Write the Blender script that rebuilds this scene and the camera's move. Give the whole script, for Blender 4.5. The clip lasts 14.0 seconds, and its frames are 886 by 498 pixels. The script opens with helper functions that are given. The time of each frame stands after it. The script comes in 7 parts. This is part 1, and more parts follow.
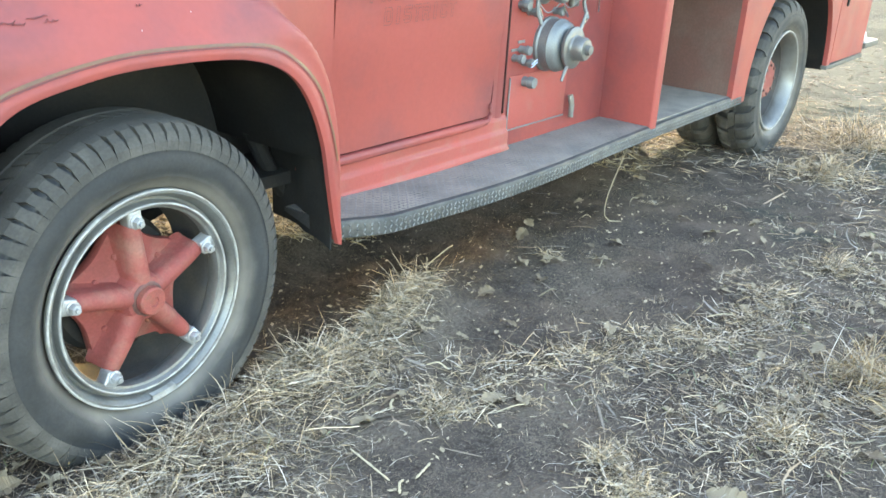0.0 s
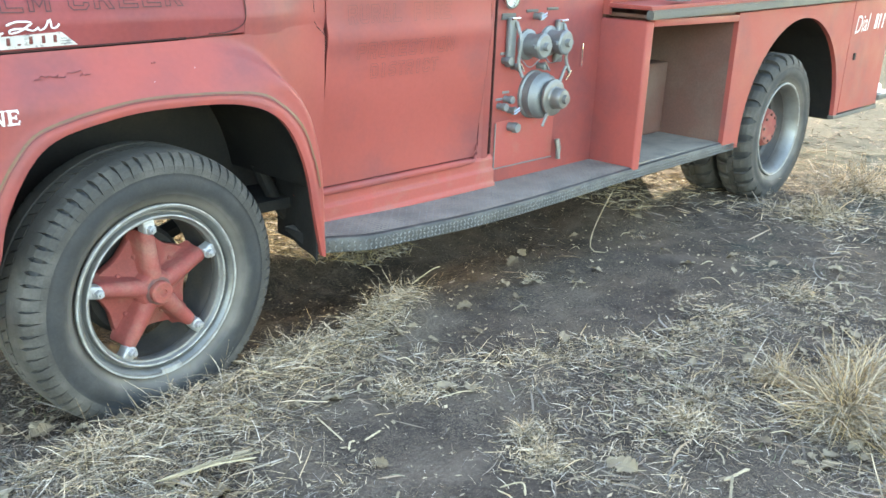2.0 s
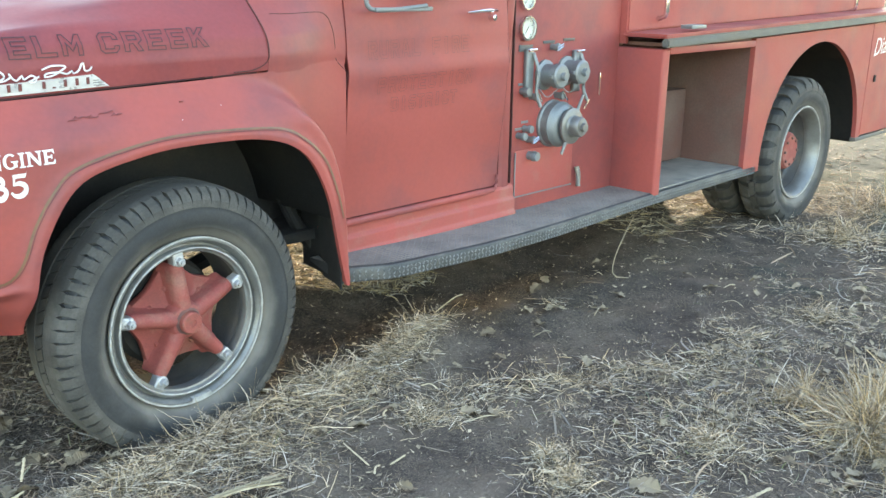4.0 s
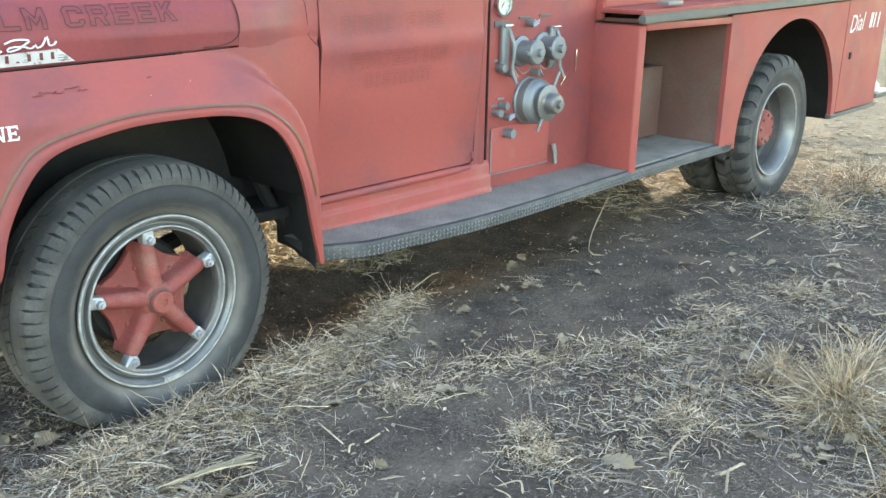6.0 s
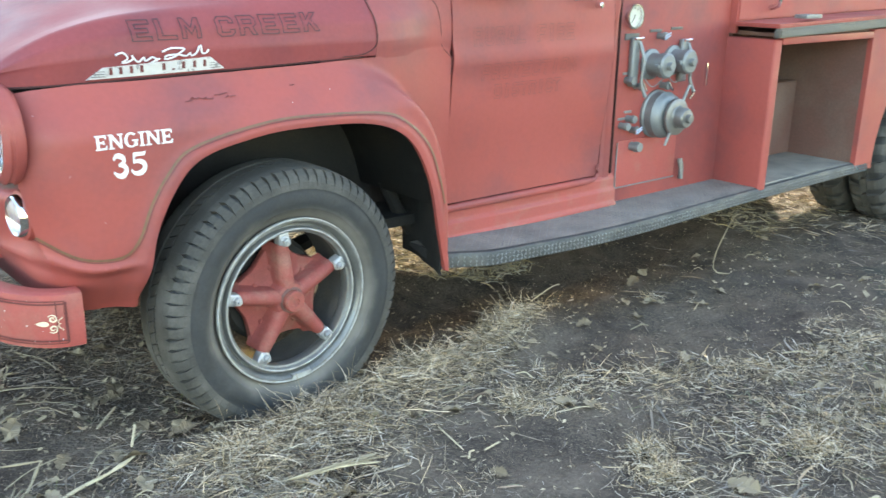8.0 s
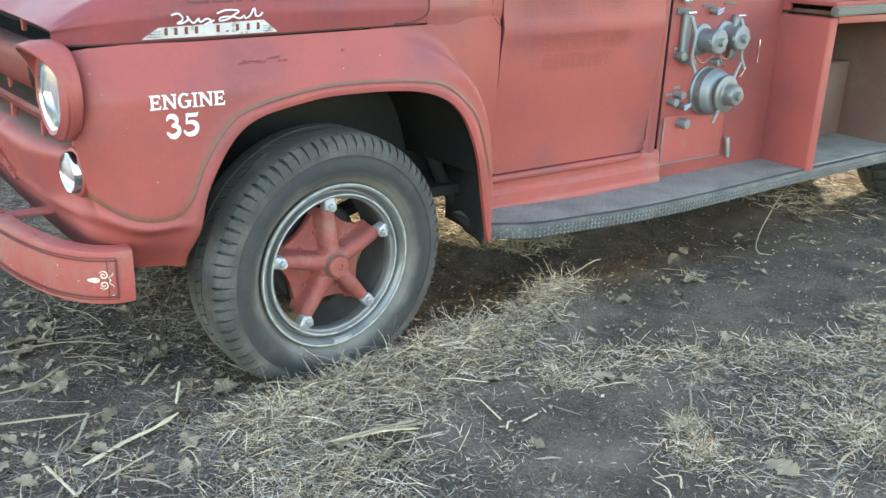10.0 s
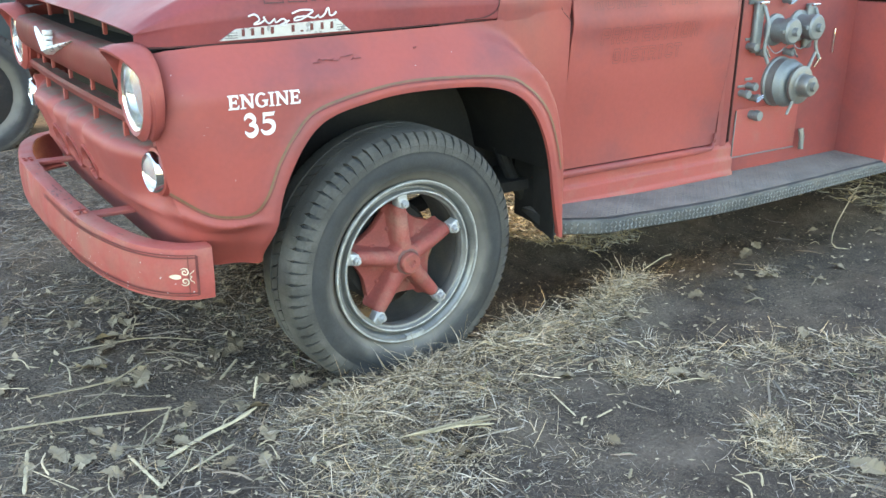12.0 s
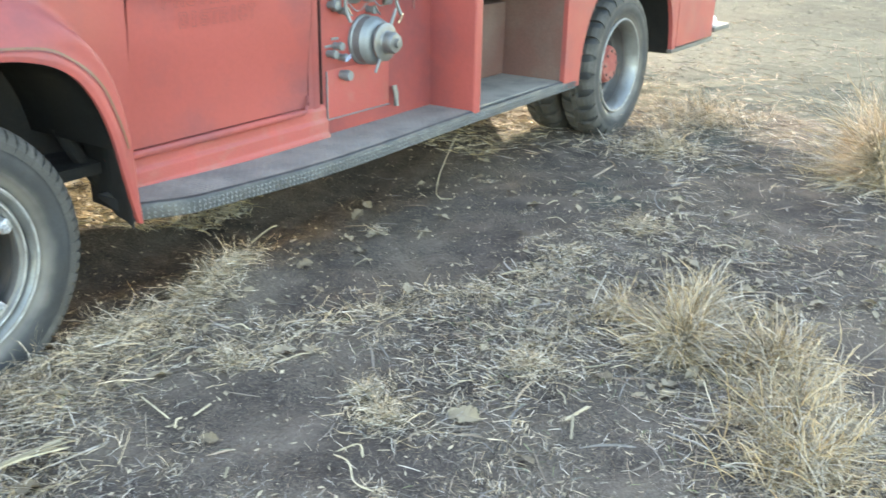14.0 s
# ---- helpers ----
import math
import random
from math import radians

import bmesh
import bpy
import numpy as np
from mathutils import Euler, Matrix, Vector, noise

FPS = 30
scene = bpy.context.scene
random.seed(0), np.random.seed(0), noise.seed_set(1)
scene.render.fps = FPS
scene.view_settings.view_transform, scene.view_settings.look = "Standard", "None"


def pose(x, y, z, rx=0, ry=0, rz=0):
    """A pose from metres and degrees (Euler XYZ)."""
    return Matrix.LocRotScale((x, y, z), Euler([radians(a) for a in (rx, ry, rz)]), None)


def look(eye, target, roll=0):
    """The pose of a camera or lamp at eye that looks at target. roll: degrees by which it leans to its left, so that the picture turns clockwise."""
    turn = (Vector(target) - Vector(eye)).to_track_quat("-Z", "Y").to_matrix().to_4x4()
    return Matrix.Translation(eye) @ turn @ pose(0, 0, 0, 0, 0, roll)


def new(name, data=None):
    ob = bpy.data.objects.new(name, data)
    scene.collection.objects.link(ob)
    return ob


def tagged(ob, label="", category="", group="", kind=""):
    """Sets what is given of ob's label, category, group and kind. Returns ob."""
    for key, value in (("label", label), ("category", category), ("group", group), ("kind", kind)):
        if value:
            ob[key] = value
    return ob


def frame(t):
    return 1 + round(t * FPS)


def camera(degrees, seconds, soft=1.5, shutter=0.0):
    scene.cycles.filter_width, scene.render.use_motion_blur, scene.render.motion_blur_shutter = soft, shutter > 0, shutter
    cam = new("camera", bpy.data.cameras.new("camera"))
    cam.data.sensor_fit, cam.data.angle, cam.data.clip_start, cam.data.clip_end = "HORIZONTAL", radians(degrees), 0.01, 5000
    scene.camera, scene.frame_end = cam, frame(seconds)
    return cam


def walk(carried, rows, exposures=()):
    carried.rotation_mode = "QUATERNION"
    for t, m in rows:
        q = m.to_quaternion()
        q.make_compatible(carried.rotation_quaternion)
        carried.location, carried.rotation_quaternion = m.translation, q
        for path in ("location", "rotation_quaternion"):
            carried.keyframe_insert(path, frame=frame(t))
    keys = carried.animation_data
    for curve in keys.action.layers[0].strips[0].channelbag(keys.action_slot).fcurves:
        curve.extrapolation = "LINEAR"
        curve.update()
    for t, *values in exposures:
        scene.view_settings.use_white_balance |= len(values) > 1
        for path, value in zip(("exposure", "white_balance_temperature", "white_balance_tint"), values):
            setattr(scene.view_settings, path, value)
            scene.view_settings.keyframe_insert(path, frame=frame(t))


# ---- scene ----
cam = camera(51.8, 14.0, shutter=0.25)
PATH = [
    (0, (-1.23, -1.756, 1.46), (0.266, -0.649, 0.727), 3.5),
    (0.5, (-1.255, -1.96, 1.483), (0.221, -0.787, 0.815), 2.0),
    (1, (-1.357, -2.122, 1.497), (0.07, -0.918, 0.781), 2.1),
    (1.5, (-1.39, -2.27, 1.532), (0.069, -1.063, 0.888), 3.5),
    (2, (-1.409, -2.413, 1.541), (0.0, -1.142, 0.911), 2.4),
    (2.5, (-1.423, -2.461, 1.55), (-0.062, -1.121, 0.955), 0.2),
    (3, (-1.443, -2.469, 1.556), (-0.056, -1.137, 1.006), 0.6),
    (3.2, (-1.445, -2.474, 1.553), (-0.064, -1.138, 0.999), 0.5),
    (5.3, (-1.434, -2.482, 1.546), (-0.04, -1.175, 0.957), 1.1),
    (5.5, (-1.432, -2.483, 1.546), (-0.035, -1.182, 0.951), 1.1),
    (6, (-1.416, -2.479, 1.537), (-0.014, -1.189, 0.928), 0.9),
    (6.5, (-1.418, -2.48, 1.535), (-0.016, -1.19, 0.926), 0.8),
    (7, (-1.425, -2.476, 1.539), (-0.041, -1.166, 0.934), 0.7),
    (7.5, (-1.439, -2.469, 1.542), (-0.108, -1.101, 0.945), 0.7),
    (8, (-1.473, -2.457, 1.54), (-0.239, -0.997, 0.949), 0.9),
    (8.2, (-1.482, -2.452, 1.54), (-0.282, -0.964, 0.95), 1.1),
    (10.3, (-1.506, -2.435, 1.536), (-0.339, -0.949, 0.88), 2.3),
    (10.5, (-1.504, -2.445, 1.535), (-0.273, -0.99, 0.929), 0.2),
    (11, (-1.507, -2.425, 1.531), (-0.363, -0.925, 0.867), -0.1),
    (11.5, (-1.53, -2.416, 1.529), (-0.461, -0.863, 0.861), 0.6),
    (12, (-1.545, -2.414, 1.531), (-0.483, -0.853, 0.87), 0.6),
    (12.5, (-1.532, -2.417, 1.531), (-0.44, -0.876, 0.873), 0.6),
    (13, (-1.503, -2.429, 1.535), (-0.295, -0.967, 0.9), 0.5),
    (13.5, (-1.393, -2.497, 1.525), (0.033, -1.249, 0.885), 0.4),
    (14, (-1.218, -2.454, 1.498), (0.335, -1.418, 0.78), 1.1),
]
walk(cam, [(t, look(eye, target, roll)) for t, eye, target, roll in PATH], exposures=[(0.0, 3.8, 7450, 9), (1.0, 3.85, 7450, 9), (2.0, 3.65, 7450, 9), (2.6, 3.42, 7450, 9), (12.5, 3.42, 7450, 9), (13.2, 3.48, 7450, 9), (14.0, 3.68, 7450, 9)])

# ---- world, sun, exposure ----
SUN_EL, SUN_AZ = 12.5, 54.0      # degrees up; degrees from +y towards +x
world = bpy.data.worlds.new("sky")
scene.world = world
world.use_nodes = True
wn = world.node_tree.nodes
wl = world.node_tree.links
sky = wn.new("ShaderNodeTexSky")
sky.sky_type = "NISHITA"
sky.sun_disc = False
sky.sun_elevation = radians(SUN_EL)
sky.sun_rotation = radians(SUN_AZ)
sky.air_density, sky.dust_density, sky.ozone_density = 1.0, 0.7, 1.0
wl.new(sky.outputs["Color"], wn["Background"].inputs["Color"])
wn["Background"].inputs["Strength"].default_value = 0.15
sun_data = bpy.data.lights.new("sun", "SUN")
sun_data.energy, sun_data.angle, sun_data.color = 2.2, radians(0.6), (1.0, 0.91, 0.76)
sun = new("sun", sun_data)
sd = Vector((math.sin(radians(SUN_AZ)) * math.cos(radians(SUN_EL)), math.cos(radians(SUN_AZ)) * math.cos(radians(SUN_EL)), math.sin(radians(SUN_EL))))
sun.matrix_world = look(sd * 30, (0, 0, 0))

# ---- materials ----
def material(name, base, rough=0.6, metal=0.0, scale=20.0, var=0.15, fine=200.0, bump=0.1, spec=0.5, second=None, second_amount=0.0, second_scale=4.0, per="none", hue=0.0, coat=0.0, bump_dist=0.004, rough_var=0.15):
    """Principled material with colour variation at two scales, a second tone in patches, and fine relief."""
    m = bpy.data.materials.new(name)
    m.use_nodes = True
    n, l = m.node_tree.nodes, m.node_tree.links
    p = n["Principled BSDF"]
    co = n.new("ShaderNodeTexCoord")
    a = n.new("ShaderNodeTexNoise"); a.inputs["Scale"].default_value = scale; a.inputs["Detail"].default_value = 5
    b = n.new("ShaderNodeTexNoise"); b.inputs["Scale"].default_value = fine; b.inputs["Detail"].default_value = 3
    l.new(co.outputs["Object"], a.inputs["Vector"]); l.new(co.outputs["Object"], b.inputs["Vector"])
    mixf = n.new("ShaderNodeMath"); mixf.operation = "MULTIPLY_ADD"
    mixf.inputs[1].default_value = 0.6
    half = n.new("ShaderNodeMath"); half.operation = "MULTIPLY"; half.inputs[1].default_value = 0.4
    l.new(b.outputs["Fac"], half.inputs[0]); l.new(a.outputs["Fac"], mixf.inputs[0]); l.new(half.outputs[0], mixf.inputs[2])
    rng = n.new("ShaderNodeMapRange")
    rng.inputs["From Min"].default_value, rng.inputs["From Max"].default_value = 0.3, 0.7
    rng.inputs["To Min"].default_value, rng.inputs["To Max"].default_value = 1 - var, 1 + var
    l.new(mixf.outputs[0], rng.inputs["Value"])
    col = n.new("ShaderNodeRGB"); col.outputs[0].default_value = (*base, 1)
    cur = col.outputs[0]
    if second:
        c = n.new("ShaderNodeTexNoise"); c.inputs["Scale"].default_value = second_scale; c.inputs["Detail"].default_value = 6; c.inputs["Roughness"].default_value = 0.62
        l.new(co.outputs["Object"], c.inputs["Vector"])
        ramp = n.new("ShaderNodeMapRange")
        ramp.inputs["From Min"].default_value, ramp.inputs["From Max"].default_value = 0.47, 0.68
        ramp.inputs["To Max"].default_value = second_amount
        l.new(c.outputs["Fac"], ramp.inputs["Value"])
        mx = n.new("ShaderNodeMix"); mx.data_type = "RGBA"
        l.new(ramp.outputs["Result"], mx.inputs[0]); l.new(cur, mx.inputs[6]); mx.inputs[7].default_value = (*second, 1)
        cur = mx.outputs[2]
    hsv = n.new("ShaderNodeHueSaturation")
    l.new(cur, hsv.inputs["Color"])
    if per != "none":
        src = n.new("ShaderNodeNewGeometry").outputs["Random Per Island"] if per == "island" else n.new("ShaderNodeObjectInfo").outputs["Random"]
        r2 = n.new("ShaderNodeMapRange"); r2.inputs["To Min"].default_value, r2.inputs["To Max"].default_value = 1 - 2.6 * var, 1 + 1.6 * var
        l.new(src, r2.inputs["Value"])
        mul = n.new("ShaderNodeMath"); mul.operation = "MULTIPLY"
        l.new(r2.outputs["Result"], mul.inputs[0]); l.new(rng.outputs["Result"], mul.inputs[1])
        l.new(mul.outputs[0], hsv.inputs["Value"])
        if hue:
            wn_ = n.new("ShaderNodeTexWhiteNoise"); wn_.noise_dimensions = "1D"; l.new(src, wn_.inputs["W"])
            r3 = n.new("ShaderNodeMapRange"); r3.inputs["To Min"].default_value, r3.inputs["To Max"].default_value = 0.45, 1.15
            l.new(wn_.outputs["Value"], r3.inputs["Value"]); l.new(r3.outputs["Result"], hsv.inputs["Saturation"])
    else:
        l.new(rng.outputs["Result"], hsv.inputs["Value"])
    l.new(hsv.outputs["Color"], p.inputs["Base Color"])
    rr = n.new("ShaderNodeMapRange"); rr.inputs["From Min"].default_value, rr.inputs["From Max"].default_value = 0.3, 0.7
    rr.inputs["To Min"].default_value, rr.inputs["To Max"].default_value = max(0.02, rough - rough_var), min(1, rough + rough_var)
    l.new(a.outputs["Fac"], rr.inputs["Value"]); l.new(rr.outputs["Result"], p.inputs["Roughness"])
    p.inputs["Metallic"].default_value = metal
    p.inputs["Specular IOR Level"].default_value = spec
    p.inputs["Coat Weight"].default_value = coat
    if bump:
        bp = n.new("ShaderNodeBump"); bp.inputs["Strength"].default_value = bump; bp.inputs["Distance"].default_value = bump_dist
        l.new(mixf.outputs[0], bp.inputs["Height"]); l.new(bp.outputs["Normal"], p.inputs["Normal"])
    return m


RED = material("faded_red_paint", (0.285, 0.058, 0.050), 0.58, scale=3.0, var=0.1, fine=60, bump=0.02, second=(0.175, 0.05, 0.054), second_amount=0.85, second_scale=1.9, rough_var=0.12, spec=0.4)
RED_HOOD = material("oxidised_red_paint", (0.215, 0.043, 0.045), 0.55, scale=4.0, var=0.12, fine=80, bump=0.02, second=(0.145, 0.037, 0.046), second_amount=0.8, second_scale=3.0, rough_var=0.12, spec=0.3)
RED_WHEEL = material("dull_red_wheel_paint", (0.23, 0.056, 0.05), 0.72, scale=14.0, var=0.25, fine=150, bump=0.15, second=(0.25, 0.125, 0.1), second_amount=0.75, second_scale=11, spec=0.3)
RUSTY = material("rusty_red_nut", (0.25, 0.06, 0.05), 0.7, scale=30.0, var=0.35, fine=200, bump=0.3, second=(0.16, 0.07, 0.05), second_amount=0.8, second_scale=22)
GRIMY_RED = material("grimy_red_washer", (0.11, 0.05, 0.045), 0.7, scale=30.0, var=0.35, fine=200, bump=0.2)
RED_DUSTY = material("dusty_red_paint", (0.3, 0.06, 0.053), 0.62, scale=8.0, var=0.16, fine=120, bump=0.05, second=(0.26, 0.12, 0.095), second_amount=0.6, second_scale=6)
TYRE = material("worn_rubber", (0.021, 0.023, 0.026), 0.7, scale=9.0, var=0.3, fine=140, bump=0.2, second=(0.04, 0.041, 0.044), second_amount=0.7, second_scale=7)
def ring_dust(m, r0, r1, tone, amount):
    """Dust caked on a turned part between two radii about its own y axis."""
    n, l = m.node_tree.nodes, m.node_tree.links
    p = n["Principled BSDF"]
    co = n.new("ShaderNodeTexCoord")
    sep = n.new("ShaderNodeSeparateXYZ"); l.new(co.outputs["Object"], sep.inputs[0])
    cmb = n.new("ShaderNodeCombineXYZ"); l.new(sep.outputs[0], cmb.inputs[0]); l.new(sep.outputs[2], cmb.inputs[1])
    ln = n.new("ShaderNodeVectorMath"); ln.operation = "LENGTH"; l.new(cmb.outputs[0], ln.inputs[0])
    nz = n.new("ShaderNodeTexNoise"); nz.inputs["Scale"].default_value = 7; nz.inputs["Detail"].default_value = 6
    l.new(co.outputs["Object"], nz.inputs["Vector"])
    jit = n.new("ShaderNodeMath"); jit.operation = "MULTIPLY_ADD"; jit.inputs[1].default_value = 0.09
    l.new(nz.outputs["Fac"], jit.inputs[0]); l.new(ln.outputs["Value"], jit.inputs[2])
    r = n.new("ShaderNodeMapRange"); r.interpolation_type = "SMOOTHSTEP"
    r.inputs["From Min"].default_value, r.inputs["From Max"].default_value = r0 + 0.045, r1 + 0.045
    r.inputs["To Min"].default_value, r.inputs["To Max"].default_value = amount, 0.0
    l.new(jit.outputs[0], r.inputs["Value"])
    mx = n.new("ShaderNodeMix"); mx.data_type = "RGBA"
    l.new(r.outputs["Result"], mx.inputs[0]); l.new(p.inputs["Base Color"].links[0].from_socket, mx.inputs[6]); mx.inputs[7].default_value = (*tone, 1)
    l.new(mx.outputs[2], p.inputs["Base Color"])


ring_dust(TYRE, 0.282, 0.345, (0.165, 0.15, 0.134), 0.85)
TREAD = material("dusty_tread_rubber", (0.046, 0.044, 0.042), 0.88, scale=12.0, var=0.35, fine=160, bump=0.3, second=(0.085, 0.08, 0.074), second_amount=0.85, second_scale=6)
RIM = material("galvanised_rim", (0.2, 0.205, 0.205), 0.48, metal=0.6, scale=14.0, var=0.2, fine=160, bump=0.08, second=(0.16, 0.155, 0.15), second_amount=0.8, second_scale=12)
RIM_EDGE = material("worn_bright_rim_edge", (0.36, 0.36, 0.355), 0.6, metal=0.3, scale=30.0, var=0.35, fine=200, bump=0.1, second=(0.2, 0.19, 0.18), second_amount=0.8, second_scale=25)
ZINC = material("zinc_bolt", (0.42, 0.43, 0.45), 0.5, metal=0.7, scale=40.0, var=0.2, fine=300, bump=0.1)
CHROME = material("chrome", (0.78, 0.79, 0.8), 0.12, metal=1.0, scale=30.0, var=0.06, fine=200, bump=0.01, rough_var=0.06)
GREYMETAL = material("dull_grey_metal", (0.2, 0.215, 0.225), 0.55, metal=0.6, scale=20.0, var=0.25, fine=200, bump=0.08)
BARREL = material("dark_rim_steel", (0.09, 0.09, 0.092), 0.6, metal=0.4, scale=14.0, var=0.3, fine=160, bump=0.1, second=(0.14, 0.12, 0.1), second_amount=0.7, second_scale=8)
BLACK = material("dirty_black_underbody", (0.014, 0.014, 0.015), 0.85, scale=8.0, var=0.4, fine=90, bump=0.3, second=(0.04, 0.035, 0.03), second_amount=0.7)
DIAMOND = material("grimy_tread_plate", (0.05, 0.052, 0.056), 0.6, metal=0.35, scale=10.0, var=0.35, fine=110, bump=0.25, second=(0.11, 0.108, 0.104), second_amount=0.7, second_scale=6)
DUSTY_PLATE = material("dusty_tread_plate", (0.24, 0.217, 0.19), 0.8, metal=0.1, scale=9.0, var=0.3, fine=110, bump=0.25, second=(0.12, 0.116, 0.112), second_amount=0.75, second_scale=4)
WORN_BAR = material("worn_plate_bar", (0.17, 0.18, 0.19), 0.5, metal=0.5, scale=14.0, var=0.35, fine=140, bump=0.1, second=(0.06, 0.06, 0.062), second_amount=0.9, second_scale=7)
RUBBER_RAIL = material("dark_rub_rail", (0.09, 0.09, 0.085), 0.6, scale=10.0, var=0.3, fine=100, bump=0.1)
DARKRED = material("compartment_paint", (0.12, 0.06, 0.05), 0.75, scale=7.0, var=0.25, fine=90, bump=0.1, second=(0.13, 0.09, 0.075), second_amount=0.8, second_scale=3)
WHITE = material("white_sign_paint", (0.62, 0.62, 0.635), 0.5, scale=40.0, var=0.08, fine=300, bump=0.02)
CREAM = material("cream_sign_paint", (0.6, 0.5, 0.38), 0.55, scale=60.0, var=0.25, fine=300, bump=0.02)
GHOST = material("dark_ghost_lettering", (0.05, 0.012, 0.014), 0.55, scale=60.0, var=0.3, fine=300, bump=0.0)
GHOST_FILL = material("faint_ghost_lettering", (0.15, 0.035, 0.036), 0.5, scale=60.0, var=0.25, fine=300, bump=0.0)
SCUFF = material("dark_scuff", (0.155, 0.04, 0.039), 0.6, scale=60.0, var=0.4, fine=300, bump=0.0)
GOLD = material("tarnished_gold_stripe", (0.14, 0.068, 0.036), 0.5, scale=40.0, var=0.3, fine=300, bump=0.0)
DKSTRIPE = material("dark_pinstripe", (0.12, 0.025, 0.025), 0.5, scale=40.0, var=0.25, fine=300, bump=0.0)
EMBLEM = material("emblem_plate", (0.66, 0.66, 0.67), 0.35, metal=0.45, scale=40.0, var=0.12, fine=300, bump=0.02)
DIALFACE = material("gauge_face", (0.5, 0.5, 0.45), 0.5, scale=60.0, var=0.1, fine=300, bump=0.0)
OLIVE = material("olive_mirror_back", (0.3, 0.28, 0.17), 0.5, scale=20, var=0.15, fine=200, bump=0.02)
SEAM = material("panel_gap", (0.055, 0.02, 0.02), 0.9, scale=40.0, var=0.2, fine=300, bump=0.0)
SOIL = material("dark_soil", (0.066, 0.053, 0.046), 0.95, scale=7.0, var=0.4, fine=70, bump=0.9, second=(0.131, 0.102, 0.082), second_amount=0.85, second_scale=3.0, bump_dist=0.03, spec=0.02)
def litter(m, tone, amount):
    """Fine fibrous litter worked into a ground material."""
    n, l = m.node_tree.nodes, m.node_tree.links
    p = n["Principled BSDF"]
    co = n.new("ShaderNodeTexCoord")
    f = n.new("ShaderNodeTexNoise"); f.inputs["Scale"].default_value = 75; f.inputs["Detail"].default_value = 4; f.inputs["Distortion"].default_value = 2.5
    b = n.new("ShaderNodeTexNoise"); b.inputs["Scale"].default_value = 1.7; b.inputs["Detail"].default_value = 5
    l.new(co.outputs["Object"], f.inputs["Vector"]); l.new(co.outputs["Object"], b.inputs["Vector"])
    add = n.new("ShaderNodeMath"); add.operation = "MULTIPLY_ADD"; add.inputs[1].default_value = 0.5
    l.new(b.outputs["Fac"], add.inputs[0]); l.new(f.outputs["Fac"], add.inputs[2])
    r = n.new("ShaderNodeMapRange"); r.inputs["From Min"].default_value, r.inputs["From Max"].default_value, r.inputs["To Max"].default_value = 0.74, 0.92, amount
    l.new(add.outputs[0], r.inputs["Value"])
    mx = n.new("ShaderNodeMix"); mx.data_type = "RGBA"
    old = p.inputs["Base Color"].links[0].from_socket
    l.new(r.outputs["Result"], mx.inputs[0]); l.new(old, mx.inputs[6]); mx.inputs[7].default_value = (*tone, 1)
    l.new(mx.outputs[2], p.inputs["Base Color"])


litter(SOIL, (0.185, 0.15, 0.115), 0.8)


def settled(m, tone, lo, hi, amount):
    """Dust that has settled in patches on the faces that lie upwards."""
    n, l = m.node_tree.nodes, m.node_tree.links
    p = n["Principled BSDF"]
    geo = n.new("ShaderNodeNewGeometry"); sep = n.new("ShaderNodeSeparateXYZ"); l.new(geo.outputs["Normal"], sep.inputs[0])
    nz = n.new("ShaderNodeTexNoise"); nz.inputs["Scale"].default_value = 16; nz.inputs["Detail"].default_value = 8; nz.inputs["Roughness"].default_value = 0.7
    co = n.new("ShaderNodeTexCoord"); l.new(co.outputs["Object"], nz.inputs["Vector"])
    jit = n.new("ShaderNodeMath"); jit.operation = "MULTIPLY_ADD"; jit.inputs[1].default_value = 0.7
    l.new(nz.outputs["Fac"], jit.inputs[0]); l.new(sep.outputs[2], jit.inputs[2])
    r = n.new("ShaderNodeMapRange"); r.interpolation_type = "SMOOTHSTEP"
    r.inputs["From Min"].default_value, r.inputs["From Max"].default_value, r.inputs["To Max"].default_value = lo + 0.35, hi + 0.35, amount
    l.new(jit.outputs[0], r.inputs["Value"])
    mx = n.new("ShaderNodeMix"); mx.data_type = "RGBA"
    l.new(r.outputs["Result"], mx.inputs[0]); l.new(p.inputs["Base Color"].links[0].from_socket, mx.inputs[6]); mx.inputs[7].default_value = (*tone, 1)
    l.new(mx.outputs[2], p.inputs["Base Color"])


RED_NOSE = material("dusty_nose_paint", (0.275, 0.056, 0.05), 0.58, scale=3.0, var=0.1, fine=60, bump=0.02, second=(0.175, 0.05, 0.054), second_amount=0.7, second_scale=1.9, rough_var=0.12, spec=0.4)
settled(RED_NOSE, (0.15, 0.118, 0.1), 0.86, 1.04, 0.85)


